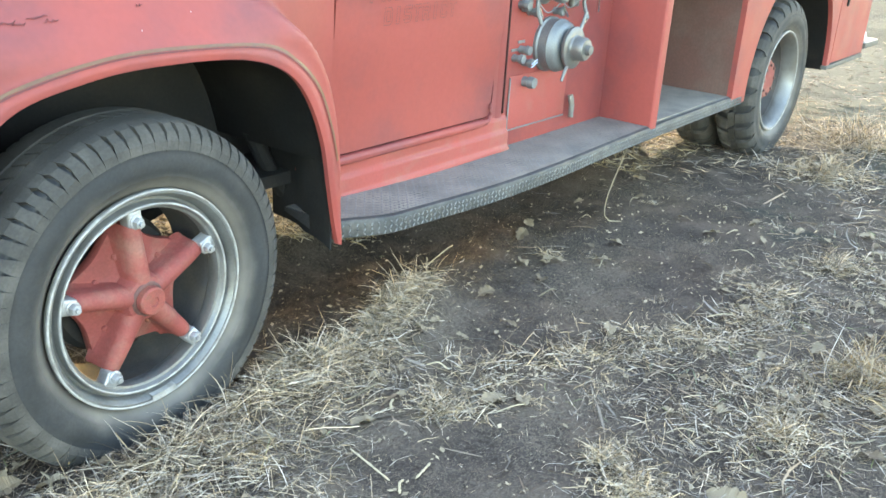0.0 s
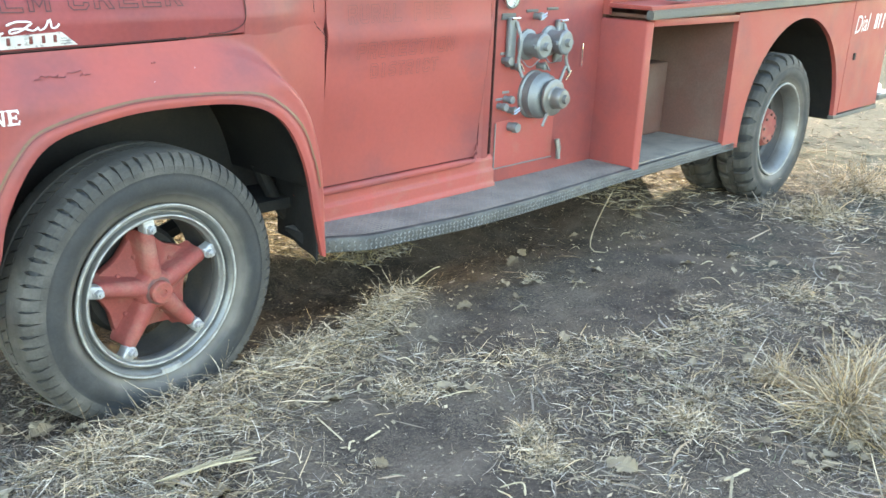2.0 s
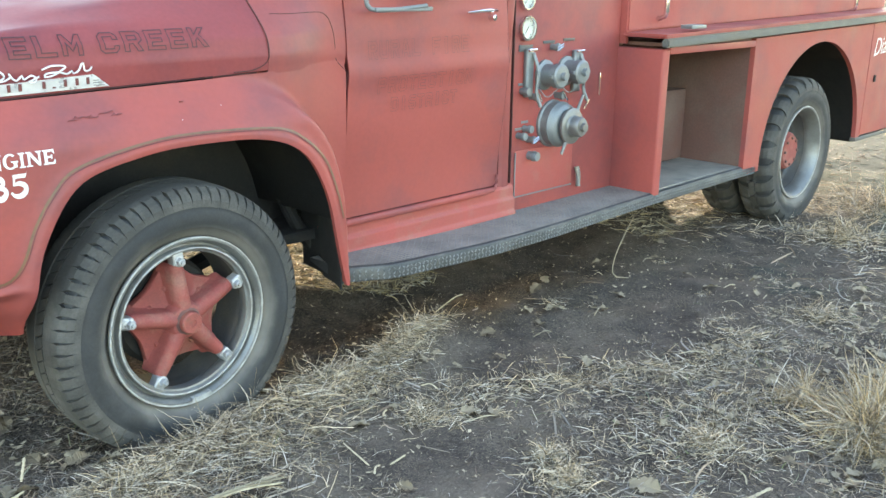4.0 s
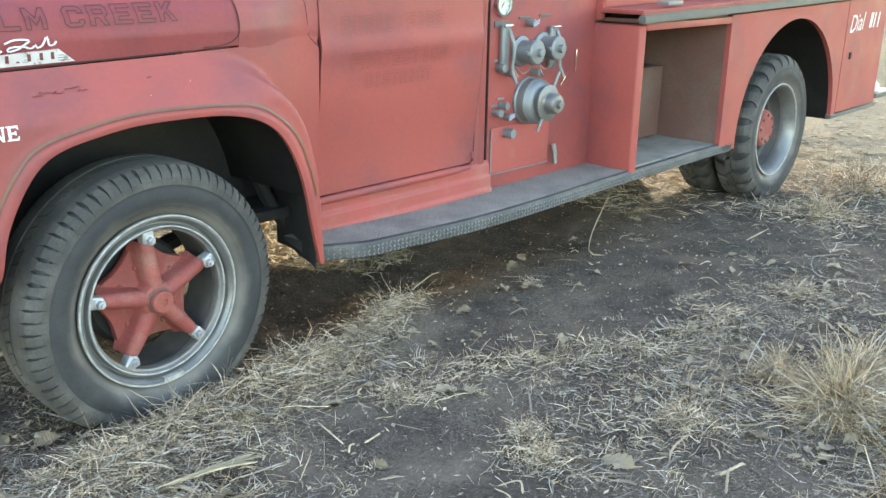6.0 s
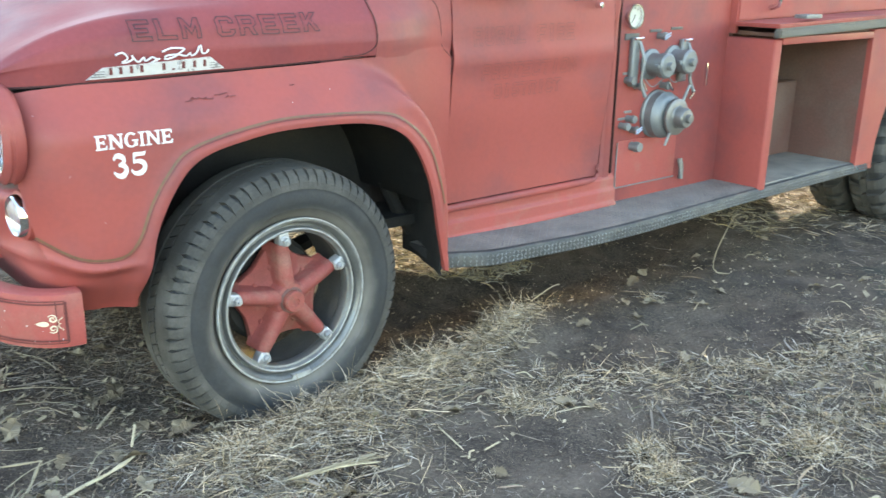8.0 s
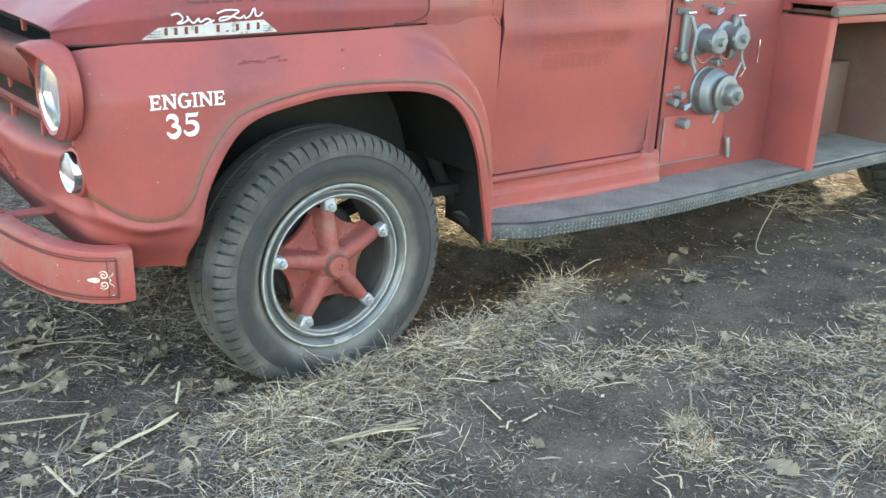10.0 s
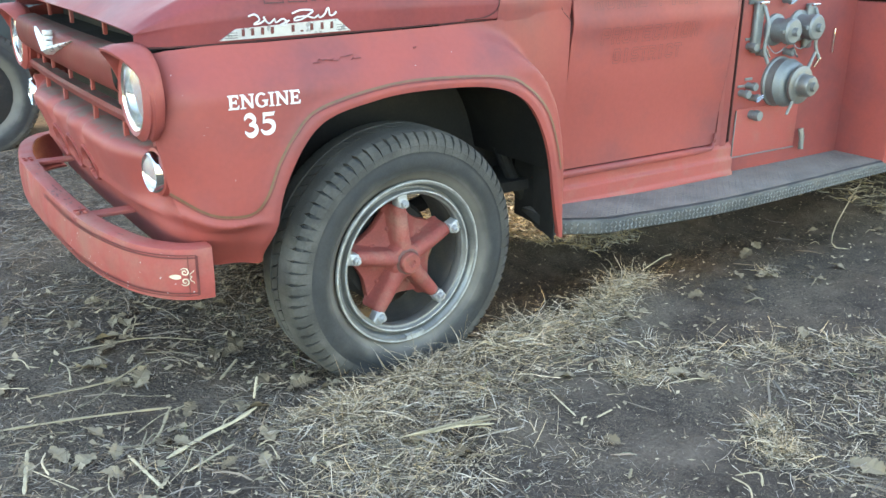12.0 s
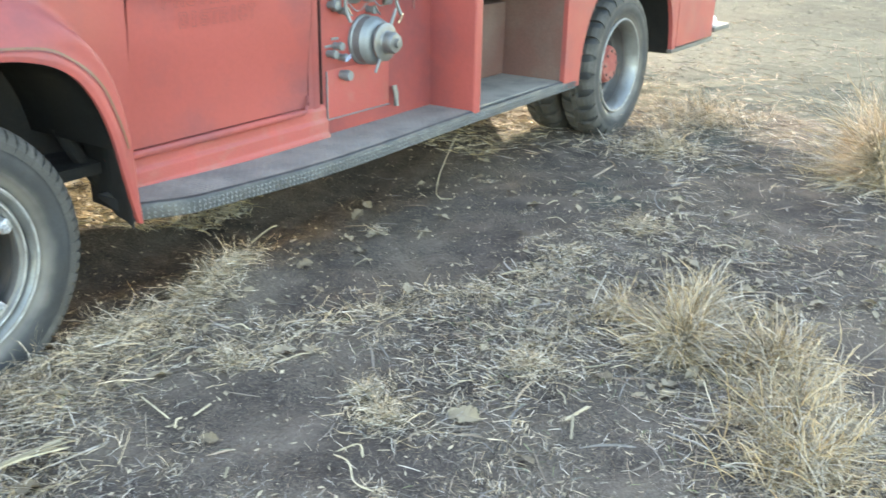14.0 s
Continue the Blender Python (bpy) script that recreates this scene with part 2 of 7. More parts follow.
def open_field(m, x0, x1, tone, amount, scale=1.3, amp=9.0):
    """Ragged patches on ground past x0: thin grey-green growth, then painted shade bands."""
    n, l = m.node_tree.nodes, m.node_tree.links
    p = n["Principled BSDF"]
    co = n.new("ShaderNodeTexCoord")
    sep = n.new("ShaderNodeSeparateXYZ"); l.new(co.outputs["Object"], sep.inputs[0])
    nz = n.new("ShaderNodeTexNoise"); nz.inputs["Scale"].default_value = scale; nz.inputs["Detail"].default_value = 7; nz.inputs["Roughness"].default_value = 0.7
    l.new(co.outputs["Object"], nz.inputs["Vector"])
    jit = n.new("ShaderNodeMath"); jit.operation = "MULTIPLY_ADD"; jit.inputs[1].default_value = amp
    l.new(nz.outputs["Fac"], jit.inputs[0]); l.new(sep.outputs[0], jit.inputs[2])
    r = n.new("ShaderNodeMapRange"); r.interpolation_type = "SMOOTHSTEP"
    r.inputs["From Min"].default_value, r.inputs["From Max"].default_value = x0 + amp / 2, x1 + amp / 2
    r.inputs["To Min"].default_value, r.inputs["To Max"].default_value = 0.0, amount
    l.new(jit.outputs[0], r.inputs["Value"])
    mx = n.new("ShaderNodeMix"); mx.data_type = "RGBA"
    l.new(r.outputs["Result"], mx.inputs[0]); l.new(p.inputs["Base Color"].links[0].from_socket, mx.inputs[6]); mx.inputs[7].default_value = (*tone, 1)
    l.new(mx.outputs[2], p.inputs["Base Color"])


open_field(SOIL, 4.2, 7.0, (0.066, 0.072, 0.06), 0.92)
# these darker patches paint bands of shade across the field
open_field(SOIL, 9.0, 13.0, (0.042, 0.048, 0.042), 0.85, 0.45, 44.0)
STRAW = material("dry_straw", (0.46, 0.345, 0.226), 0.85, scale=30.0, var=0.38, fine=200, bump=0.0, per="island", hue=1, spec=0.12)
OLDSTRAW = material("weathered_straw", (0.24, 0.178, 0.132), 0.9, scale=30.0, var=0.25, fine=200, bump=0.0, per="island", hue=1, spec=0.1)
# lighter copy of the straw, with sunlight put into its colour
SUNSTRAW = material("brightened_sunlit_straw", (0.52, 0.4, 0.23), 0.8, scale=30.0, var=0.25, fine=200, bump=0.0, per="island", hue=1, spec=0.15)
FARGRASS = material("grey_green_dry_grass", (0.19, 0.195, 0.155), 0.9, scale=2.0, var=0.25, fine=90, bump=0.0, per="island", hue=1, spec=0.1)
TUFT = material("golden_dry_grass", (0.4, 0.287, 0.168), 0.7, scale=30.0, var=0.26, fine=200, bump=0.0, per="island", hue=1, spec=0.3)
GREENISH = material("half_green_grass", (0.2, 0.21, 0.1), 0.8, scale=30.0, var=0.25, fine=200, bump=0.0, per="island", hue=1, spec=0.3)
LEAF = material("dry_grey_leaf", (0.36, 0.285, 0.196), 0.8, scale=40.0, var=0.2, fine=250, bump=0.2, per="island", spec=0.3)
BROWNLEAF = material("dry_brown_leaf", (0.24, 0.18, 0.12), 0.85, scale=40.0, var=0.25, fine=250, bump=0.2, per="island", spec=0.3)
STALK = material("bleached_stalk", (0.42, 0.345, 0.235), 0.7, scale=25.0, var=0.2, fine=160, bump=0.3, per="object", spec=0.3)
DARKCAR = material("dark_teal_paint", (0.03, 0.045, 0.05), 0.45, scale=6.0, var=0.2, fine=80, bump=0.02)


def glassy(name, tint, rough):
    m = bpy.data.materials.new(name); m.use_nodes = True
    p = m.node_tree.nodes["Principled BSDF"]
    p.inputs["Base Color"].default_value = (*tint, 1); p.inputs["Roughness"].default_value = rough
    p.inputs["Transmission Weight"].default_value = 1.0; p.inputs["IOR"].default_value = 1.48
    return m


GLASS = glassy("clear_glass", (0.95, 0.97, 0.97), 0.02)
LENS = glassy("lamp_glass", (0.9, 0.93, 0.97), 0.16)
LENS.node_tree.nodes["Principled BSDF"].inputs["Transmission Weight"].default_value = 0.8


# ---- building helpers ----
def part(name, bm, mat, parent=None, label="", smooth=True, at=None, auto=35):
    me = bpy.data.meshes.new(name)
    bmesh.ops.recalc_face_normals(bm, faces=bm.faces)
    bm.to_mesh(me); bm.free()
    me.materials.append(mat)
    if smooth:
        me.polygons.foreach_set("use_smooth", [True] * len(me.polygons))
        me.set_sharp_from_angle(angle=radians(auto))
    ob = new(name, me)
    if parent:
        ob.parent = parent
    if at is not None:
        ob.matrix_basis = at
    if label:
        tagged(ob, label)
    return ob


def thing(name, label, category, at=None, group="", kind=""):
    e = new(name)
    e.empty_display_size = 0.1
    if at is not None:
        e.matrix_basis = at
    return tagged(e, label, category, group, kind)


def box(bm, x0, x1, y0, y1, z0, z1, bevel=0.0, seg=2):
    vs = [bm.verts.new((x, y, z)) for x in (x0, x1) for y in (y0, y1) for z in (z0, z1)]
    fs = [(0, 1, 3, 2), (4, 6, 7, 5), (0, 4, 5, 1), (2, 3, 7, 6), (0, 2, 6, 4), (1, 5, 7, 3)]
    faces = [bm.faces.new([vs[i] for i in f]) for f in fs]
    if bevel:
        edges = list({e for f in faces for e in f.edges})
        bmesh.ops.bevel(bm, geom=edges, offset=bevel, segments=seg, profile=0.6, affect="EDGES")


def boxed(x0, x1, y0, y1, z0, z1, bevel=0.0, seg=2):
    bm = bmesh.new(); box(bm, x0, x1, y0, y1, z0, z1, bevel, seg); return bm


def lathe(bm, profile, n=48, m=Matrix(), closed=False):
    """Turns rows of (radius, along -y) about the y axis."""
    rings = []
    for r, h in profile:
        if r < 1e-5:
            rings.append([bm.verts.new(m @ Vector((0, -h, 0)))])
        else:
            rings.append([bm.verts.new(m @ Vector((r * math.cos(2 * math.pi * k / n), -h, r * math.sin(2 * math.pi * k / n)))) for k in range(n)])
    pairs = list(zip(rings, rings[1:])) + ([(rings[-1], rings[0])] if closed else [])
    for a, b in pairs:
        for k in range(n):
            q = [a[k % len(a)], a[(k + 1) % len(a)], b[(k + 1) % len(b)], b[k % len(b)]]
            q = list(dict.fromkeys(q))
            if len(q) > 2:
                bm.faces.new(q)


def turned(profile, n=48, m=Matrix(), closed=False):
    bm = bmesh.new(); lathe(bm, profile, n, m, closed); return bm


def sweep(bm, pts, radius, n=8, cap=True, flat=1.0):
    """A tube along points; radius a number or one per point."""
    pts = [Vector(p) for p in pts]
    rad = radius if isinstance(radius, (list, tuple)) else [radius] * len(pts)
    rings, up = [], Vector((0.13, 0.31, 0.94))
    for i, p in enumerate(pts):
        d = (pts[min(i + 1, len(pts) - 1)] - pts[max(i - 1, 0)]).normalized()
        if abs(d.dot(up)) > 0.95:
            up = Vector((0.9, 0.2, 0.1))
        s = d.cross(up).normalized(); u = s.cross(d).normalized()
        rings.append([bm.verts.new(p + rad[i] * (math.cos(2 * math.pi * k / n) * s + flat * math.sin(2 * math.pi * k / n) * u)) for k in range(n)])
    for a, b in zip(rings, rings[1:]):
        for k in range(n):
            bm.faces.new((a[k], a[(k + 1) % n], b[(k + 1) % n], b[k]))
    if cap:
        bm.faces.new(rings[0][::-1]); bm.faces.new(rings[-1])


def tube(pts, radius, n=8, flat=1.0):
    bm = bmesh.new(); sweep(bm, pts, radius, n, True, flat); return bm


def sheet(fn, us, vs, thick=0.0):
    """A surface fn(u, v) over two rows of numbers, given thickness along its normals."""
    bm = bmesh.new()
    g = [[bm.verts.new(fn(u, v)) for v in vs] for u in us]
    for i in range(len(us) - 1):
        for j in range(len(vs) - 1):
            bm.faces.new((g[i][j], g[i + 1][j], g[i + 1][j + 1], g[i][j + 1]))
    if thick:
        bm.normal_update()
        bmesh.ops.solidify(bm, geom=bm.faces[:], thickness=thick)
    return bm


def steps(a, b, n):
    return [a + (b - a) * i / n for i in range(n + 1)]


def ease(a, b, t):
    k = min(1.0, max(0.0, (t - a) / (b - a)))
    return k * k * (3 - 2 * k)


def along(pts, n):
    """n + 1 points at even steps along a smooth curve through pts."""
    P = [Vector(p) for p in pts]
    P = [2 * P[0] - P[1]] + P + [2 * P[-1] - P[-2]]
    dense = []
    for i in range(1, len(P) - 2):
        for k in range(24):
            t = k / 24
            a, b, c, d = P[i - 1], P[i], P[i + 1], P[i + 2]
            dense.append(0.5 * (2 * b + (c - a) * t + (2 * a - 5 * b + 4 * c - d) * t * t + (3 * b - a - 3 * c + d) * t ** 3))
    dense.append(P[-2])
    s = [0.0]
    for a, b in zip(dense, dense[1:]):
        s.append(s[-1] + (b - a).length)
    out, j = [], 0
    for i in range(n + 1):
        want = s[-1] * i / n
        while j < len(s) - 2 and s[j + 1] < want:
            j += 1
        f = (want - s[j]) / max(1e-9, s[j + 1] - s[j])
        out.append(dense[j].lerp(dense[j + 1], min(1, max(0, f))))
    return out


def lettering(name, text, x0, x1, z0, z1, mat, parent, depth_at, label="", lift=0.003, slant=0.0, rise=0.0):
    """Writing laid on a side surface y = depth_at(x, z), filling the given box."""
    cu = bpy.data.curves.new(name, "FONT")
    cu.body = text
    cu.resolution_u = 4
    cu.shear = slant
    tmp = bpy.data.objects.new("tmp", cu)
    scene.collection.objects.link(tmp)
    dg = bpy.context.evaluated_depsgraph_get()
    me = bpy.data.meshes.new_from_object(tmp.evaluated_get(dg))
    bpy.data.objects.remove(tmp); bpy.data.curves.remove(cu)
    bm = bmesh.new(); bm.from_mesh(me); bpy.data.meshes.remove(me)
    bmesh.ops.triangulate(bm, faces=bm.faces[:])
    bmesh.ops.remove_doubles(bm, verts=bm.verts[:], dist=1e-5)
    xs = [v.co.x for v in bm.verts]; ys = [v.co.y for v in bm.verts]
    ax, bx, ay, by = min(xs), max(xs), min(ys), max(ys)
    for v in bm.verts:
        u = (v.co.x - ax) / (bx - ax); w = (v.co.y - ay) / (by - ay)
        v.co = (x0 + u * (x1 - x0), 0.0, z0 + w * (z1 - z0) + rise * u)
    for v in bm.verts:
        v.co.y = depth_at(v.co.x, v.co.z) - lift
    return part(name, bm, mat, parent, label, smooth=False)

# ---- ground shape ----
def crest_y(x):
    """Line of the raked ridge's crest."""
    return 0.20 * x - 0.07 - 0.05 / (1 + np.exp(-(x - 0.62) / 0.06)) - 0.03 * np.exp(-((x - 0.68) / 0.15) ** 2)


def gz(x, y):
    """Height of the ground; works on numbers and arrays."""
    x, y = np.asarray(x, float), np.asarray(y, float)
    near = np.clip(1.3 - np.hypot(x - 1.5, y + 0.5) / 9.0, 0, 1)
    base = (0.085 - 0.02 * np.clip(x, -2, 5.5)) * near
    crest = y - crest_y(x)
    ridge = (0.035 + 0.045 * np.exp(-((x - 1.12) / 0.22) ** 2)) * np.exp(-(crest / np.where(crest > 0, 0.08, 0.17)) ** 2) / (1 + np.exp((x - 1.35) / 0.09)) / (1 + np.exp(-(x + 0.55) / 0.1))
    hollow = -0.075 * np.exp(-((y - 0.62) / 0.3) ** 2) / (1 + np.exp((x - 2.6) / 0.3)) / (1 + np.exp(-(x - 0.25) / 0.12))
    rut = -0.03 * np.exp(-((x + 0.45) / 0.16) ** 2 - ((y - 0.42) / 0.16) ** 2)
    lumps = 0.011 * np.sin(5.1 * x + 1.3 * np.sin(3.7 * y)) * np.sin(4.3 * y + 0.7 * x + 1.1 * np.sin(2.9 * x)) + 0.006 * np.sin(13.3 * x + 2.0 * np.sin(7.1 * y) + 1.0) * np.sin(11.7 * y + 1.7 * np.sin(9.1 * x))
    far = 0.05 * np.sin(0.5 * x + 0.4) * np.sin(0.43 * y + 1.0) * np.clip(np.hypot(x - 1.5, y + 0.5) / 12.0 - 0.5, 0, 1)
    return base + ridge + hollow + rut + lumps + far


# ---- the fire truck ----
truck = thing("fire_truck", "faded red vintage fire engine parked on straw-covered ground", "fire truck")

LIP = along([(-0.523, 0.0, 0.549), (-0.526, 0.0, 0.60), (-0.515, 0.0, 0.68), (-0.477, 0.0, 0.83), (-0.362, 0.0, 0.991), (-0.17, 0.0, 1.05), (0.025, 0.0, 1.067), (0.276, 0.0, 1.054), (0.436, 0.0, 0.99), (0.531, 0.0, 0.849), (0.592, 0.0, 0.63), (0.635, 0.0, 0.452)], 72)
RIMLINE = along([(-0.64, 0.0, 0.555), (-0.715, 0.0, 0.63), (-0.765, 0.0, 0.76), (-0.795, 0.0, 0.9), (-0.825, 0.0, 1.05), (-0.815, 0.0, 1.184), (-0.70, 0.0, 1.217), (-0.45, 0.0, 1.222), (-0.1, 0.0, 1.231), (0.2, 0.0, 1.239), (0.5, 0.0, 1.249), (0.74, 0.0, 1.256), (0.80, 0.0, 1.24), (0.805, 0.0, 1.1), (0.805, 0.0, 0.8), (0.80, 0.0, 0.56), (0.76, 0.0, 0.475), (0.665, 0.0, 0.447)], 72)
BLISTER = along([(-0.1, 0.0, 1.225), (0.16, 0.0, 1.215), (0.34, 0.0, 1.18), (0.47, 0.0, 1.10), (0.56, 0.0, 1.0), (0.612, 0.0, 0.85), (0.643, 0.0, 0.63), (0.645, 0.0, 0.445)], 48)


def fender_y(x, z):
    """Depth of the fender's side, before its edges."""
    y = 0.085 * ease(1.07, 1.25, z)
    y += 0.018 * ease(0.8, 0.5, z) + 0.10 * ease(0.735, 0.53, z) ** 1.5 * ease(-0.44, -0.52, x)
    bead = 0.714 + 2.0 * max(0.0, -0.62 - x) ** 2
    y += (0.026 * ease(bead - 0.004, bead - 0.04, z) - 0.013 * math.exp(-((z - bead) / 0.012) ** 2)) * ease(-0.50, -0.60, x)
    dx = -0.665 + 0.045 * ease(1.02, 0.78, z) - x
    if dx > 0:
        y += 0.17 - math.sqrt(max(0.0, 0.17 ** 2 - min(dx, 0.168) ** 2))
    return y


def cowl_y(x, z):
    a = 0.10 + 0.11 * ease(0.36, 0.80, x)
    return a + 0.03 * ease(1.1, 0.55, z) + 0.03 * ease(1.3, 1.5, z)


def beyond(x, z):
    """Metres outside the raised wheel flare's rear edge (minus: inside)."""
    p = Vector((x, 0, z))
    k = min(range(49), key=lambda n: (BLISTER[n] - p).length_squared)
    d = BLISTER[min(k + 1, 48)] - BLISTER[max(k - 1, 0)]
    n = Vector((-d.z, 0, d.x)).normalized()
    if n.dot(BLISTER[k] - Vector((0.05, 0, 0.6))) < 0:
        n = -n
    return n.dot(p - BLISTER[k])


def fender_point(i, r):
    k0 = min(int(i), 71)
    a, b = LIP[k0].lerp(LIP[k0 + 1], i - k0), RIMLINE[k0].lerp(RIMLINE[k0 + 1], i - k0)
    p = a.lerp(b, r)
    y = fender_y(p.x, p.z)
    if p.x > -0.1:
        k = ease(-0.012, 0.05, beyond(p.x, p.z)) * ease(-0.1, 0.3, p.x)
        y += (max(y, cowl_y(p.x, p.z)) - y) * k
    y -= 0.016 * math.exp(-(r * (b - a).length / 0.03) ** 2)
    return Vector((p.x, y, p.z))


def side_y(x, z):
    """Depth of the fender's side at a place, for writing."""
    return fender_y(x, z)


RS = [0, 0.03, 0.06, 0.1] + steps(0.14, 1.0, 26)


def fender_mesh():
    bm = bmesh.new()
    rows = []
    for i in steps(0, 72, 288):
        k0 = min(int(i), 71)
        a = LIP[k0].lerp(LIP[k0 + 1], i - k0)
        inward = (Vector((0.05, 0, 0.62)) - a).normalized()
        flange = [bm.verts.new((a.x + inward.x * 0.012, 0.02 + fender_point(i, 0).y, a.z + inward.z * 0.012)), bm.verts.new((a.x + inward.x * 0.013, fender_point(i, 0).y + 0.003, a.z + inward.z * 0.013))]
        rows.append(flange + [bm.verts.new(fender_point(i, r)) for r in RS])
    for p, q in zip(rows, rows[1:]):
        for j in range(len(p) - 1):
            bm.faces.new((p[j], q[j], q[j + 1], p[j + 1]))
    return bm


fender = part("front_fender", fender_mesh(), RED, truck, auto=60)
far_bm = fender_mesh()
for v in far_bm.verts:
    v.co.y = 1.93 - v.co.y
part("front_fender", far_bm, RED, truck, auto=60)


def ribbon(name, pts_fn, w0, w1, mat, parent, lo=0, hi=72, lift=0.003):
    bm = bmesh.new(); prev = None
    for i in range(lo, hi + 1):
        a, b = pts_fn(i, w0), pts_fn(i, w1)
        a.y -= lift; b.y -= lift
        cur = (bm.verts.new(a), bm.verts.new(b))
        if prev:
            bm.faces.new((prev[0], cur[0], cur[1], prev[1]))
        prev = cur
    return part(name, bm, mat, parent, smooth=True)


STRIPE = along([(0.605, 0, 0.72), (0.578, 0, 0.82), (0.53, 0, 0.94), (0.437, 0, 1.028), (0.322, 0, 1.074), (0.026, 0, 1.089), (-0.164, 0, 1.075), (-0.352, 0, 1.031), (-0.428, 0, 0.968), (-0.487, 0, 0.88), (-0.527, 0, 0.79), (-0.566, 0, 0.746), (-0.624, 0, 0.741), (-0.70, 0, 0.757), (-0.78, 0, 0.81)], 90)


def stripe_at(i, w):
    d = STRIPE[min(i + 1, 90)] - STRIPE[max(i - 1, 0)]
    n = Vector((d.z, 0, -d.x)).normalized()
    p = STRIPE[i] - n * w
    near_lip = min((q - p).length for q in LIP)
    return Vector((p.x, fender_y(p.x, p.z) - 0.016 * math.exp(-(near_lip / 0.03) ** 2), p.z))


ribbon("pinstripe", stripe_at, -0.0042, 0.003, GOLD, fender, 0, 90, 0.004)
ribbon("pinstripe", stripe_at, 0.0045, 0.0072, DKSTRIPE, fender, 0, 90, 0.004)

# wheel wells
def well(parent, lip, depth, mat, mirror=False):
    bm = bmesh.new(); prev = None
    for a in lip:
        out = (a - Vector((0.05, 0, 0.6))).normalized() * 0.012
        row = [bm.verts.new((a.x + out.x, 0.022 + k * depth / 5 if not mirror else 1.93 - 0.022 - k * depth / 5, a.z + out.z)) for k in range(6)]
        if prev:
            for j in range(5):
                bm.faces.new((prev[j], row[j], row[j + 1], prev[j + 1]))
        prev = row
    bmesh.ops.solidify(bm, geom=bm.faces[:], thickness=0.006)
    return part("wheel_well", bm, mat, parent)


well(truck, LIP[4:63], 0.5, BLACK)
well(truck, LIP[4:73], 0.5, BLACK, True)
part("inner_fender", boxed(-0.52, 0.64, 0.50, 0.52, 0.64, 1.10, 0.004), BLACK, truck)
part("inner_fender", boxed(-0.5, 0.55, 1.41, 1.43, 0.66, 1.06, 0.004), BLACK, truck)

# headlamps, visors, parking lamps
def nose_lamp(y, near):
    s = 1 if near else -1
    pod = part("headlamp_pod", turned([(0.116, 0.0), (0.128, 0.015), (0.13, 0.035), (0.112, 0.05), (0.1, 0.04), (0.098, 0.0)], 40, Matrix.Translation((-0.80, y, 1.092)) @ Matrix.Rotation(radians(-90), 4, "Z")), RED, truck)
    # eyebrow over the lamp, longest at the top
    bm = bmesh.new(); prev = None
    for k in range(41):
        ang = radians(-60 + 300 * k / 40)
        fwd = 0.03 + 0.085 * math.exp(-((math.degrees(ang) - 84) / 58) ** 2)
        r = 0.128
        c, sn = math.cos(ang), math.sin(ang)
        out = [(0.118, 0.008), (0.131, -0.006), (0.137, -0.025), (0.134, -fwd * 0.7), (0.126, -fwd), (0.118, -fwd * 0.97), (0.112, 0.0)]
        row = [bm.verts.new((-0.80 + dx_, y + rr * c, 1.092 + rr * sn * 1.04)) for rr, dx_ in out]
        if prev:
            for j in range(len(row) - 1):
                bm.faces.new((prev[j], row[j], row[j + 1], prev[j + 1]))
        prev = row
    part("visor", bm, RED, pod, "red eyebrow visor over the lamp")
    rot = Matrix.Translation((-0.82, y, 1.092)) @ Matrix.Rotation(radians(-90), 4, "Z")
    part("bezel", turned([(0.104, 0.0), (0.106, 0.018), (0.1, 0.026), (0.092, 0.02), (0.09, 0.0)], 40, rot), CHROME, pod, "chrome headlamp ring")
    part("reflector", turned([(0.092, 0.012), (0.07, -0.02), (0.035, -0.04), (0.0, -0.046)], 40, rot), CHROME, pod)
    part("lens", turned([(0.092, 0.014), (0.088, 0.02), (0.06, 0.03), (0.03, 0.034), (0.0, 0.035)], 40, rot), LENS, pod, "clear headlamp glass")
    prot = Matrix.Translation((-0.786 if near else -0.795, 0.178 if near else 1.782, 0.86)) @ Matrix.Rotation(radians(4 if near else -4), 4, "Z") @ Matrix.Rotation(radians(-90), 4, "Z")
    base = part("parking_lamp", turned([(0.062, -0.05), (0.062, 0.0), (0.06, 0.02), (0.055, 0.026), (0.05, 0.02), (0.045, 0.0), (0.0, -0.01)], 32, prot), CHROME, truck, "round chrome-rimmed parking lamp")
    part("lens", turned([(0.05, 0.018), (0.035, 0.03), (0.0, 0.036)], 32, prot), LENS, base)
    part("lamp_collar", turned([(0.085, -0.12), (0.075, -0.01), (0.07, 0.004), (0.06, 0.006)], 32, prot), RED, base)


nose_lamp(0.146, True)
nose_lamp(1.765, False)

# nose: sections across the truck, x by height, bowed forward in the middle
YC = 0.965


def nose_bow(y):
    k = (y - YC) / 0.93
    return -0.022 * (1 - k * k)


def nose(profile, y0, y1, n, thick, name, mat=RED, label="", parent=None):
    bm = bmesh.new()
    g = []
    for y in steps(y0, y1, n):
        k = abs((y - YC) / 0.93)
        g.append([bm.verts.new((x + nose_bow(y) + 0.05 * ease(0.86, 1.0, k), y, z)) for x, z in profile])
    for a, b in zip(g, g[1:]):
        for j in range(len(profile) - 1):
            bm.faces.new((a[j], b[j], b[j + 1], a[j + 1]))
    bmesh.ops.solidify(bm, geom=bm.faces[:], thickness=thick)
    return part(name, bm, mat, parent or truck, label)


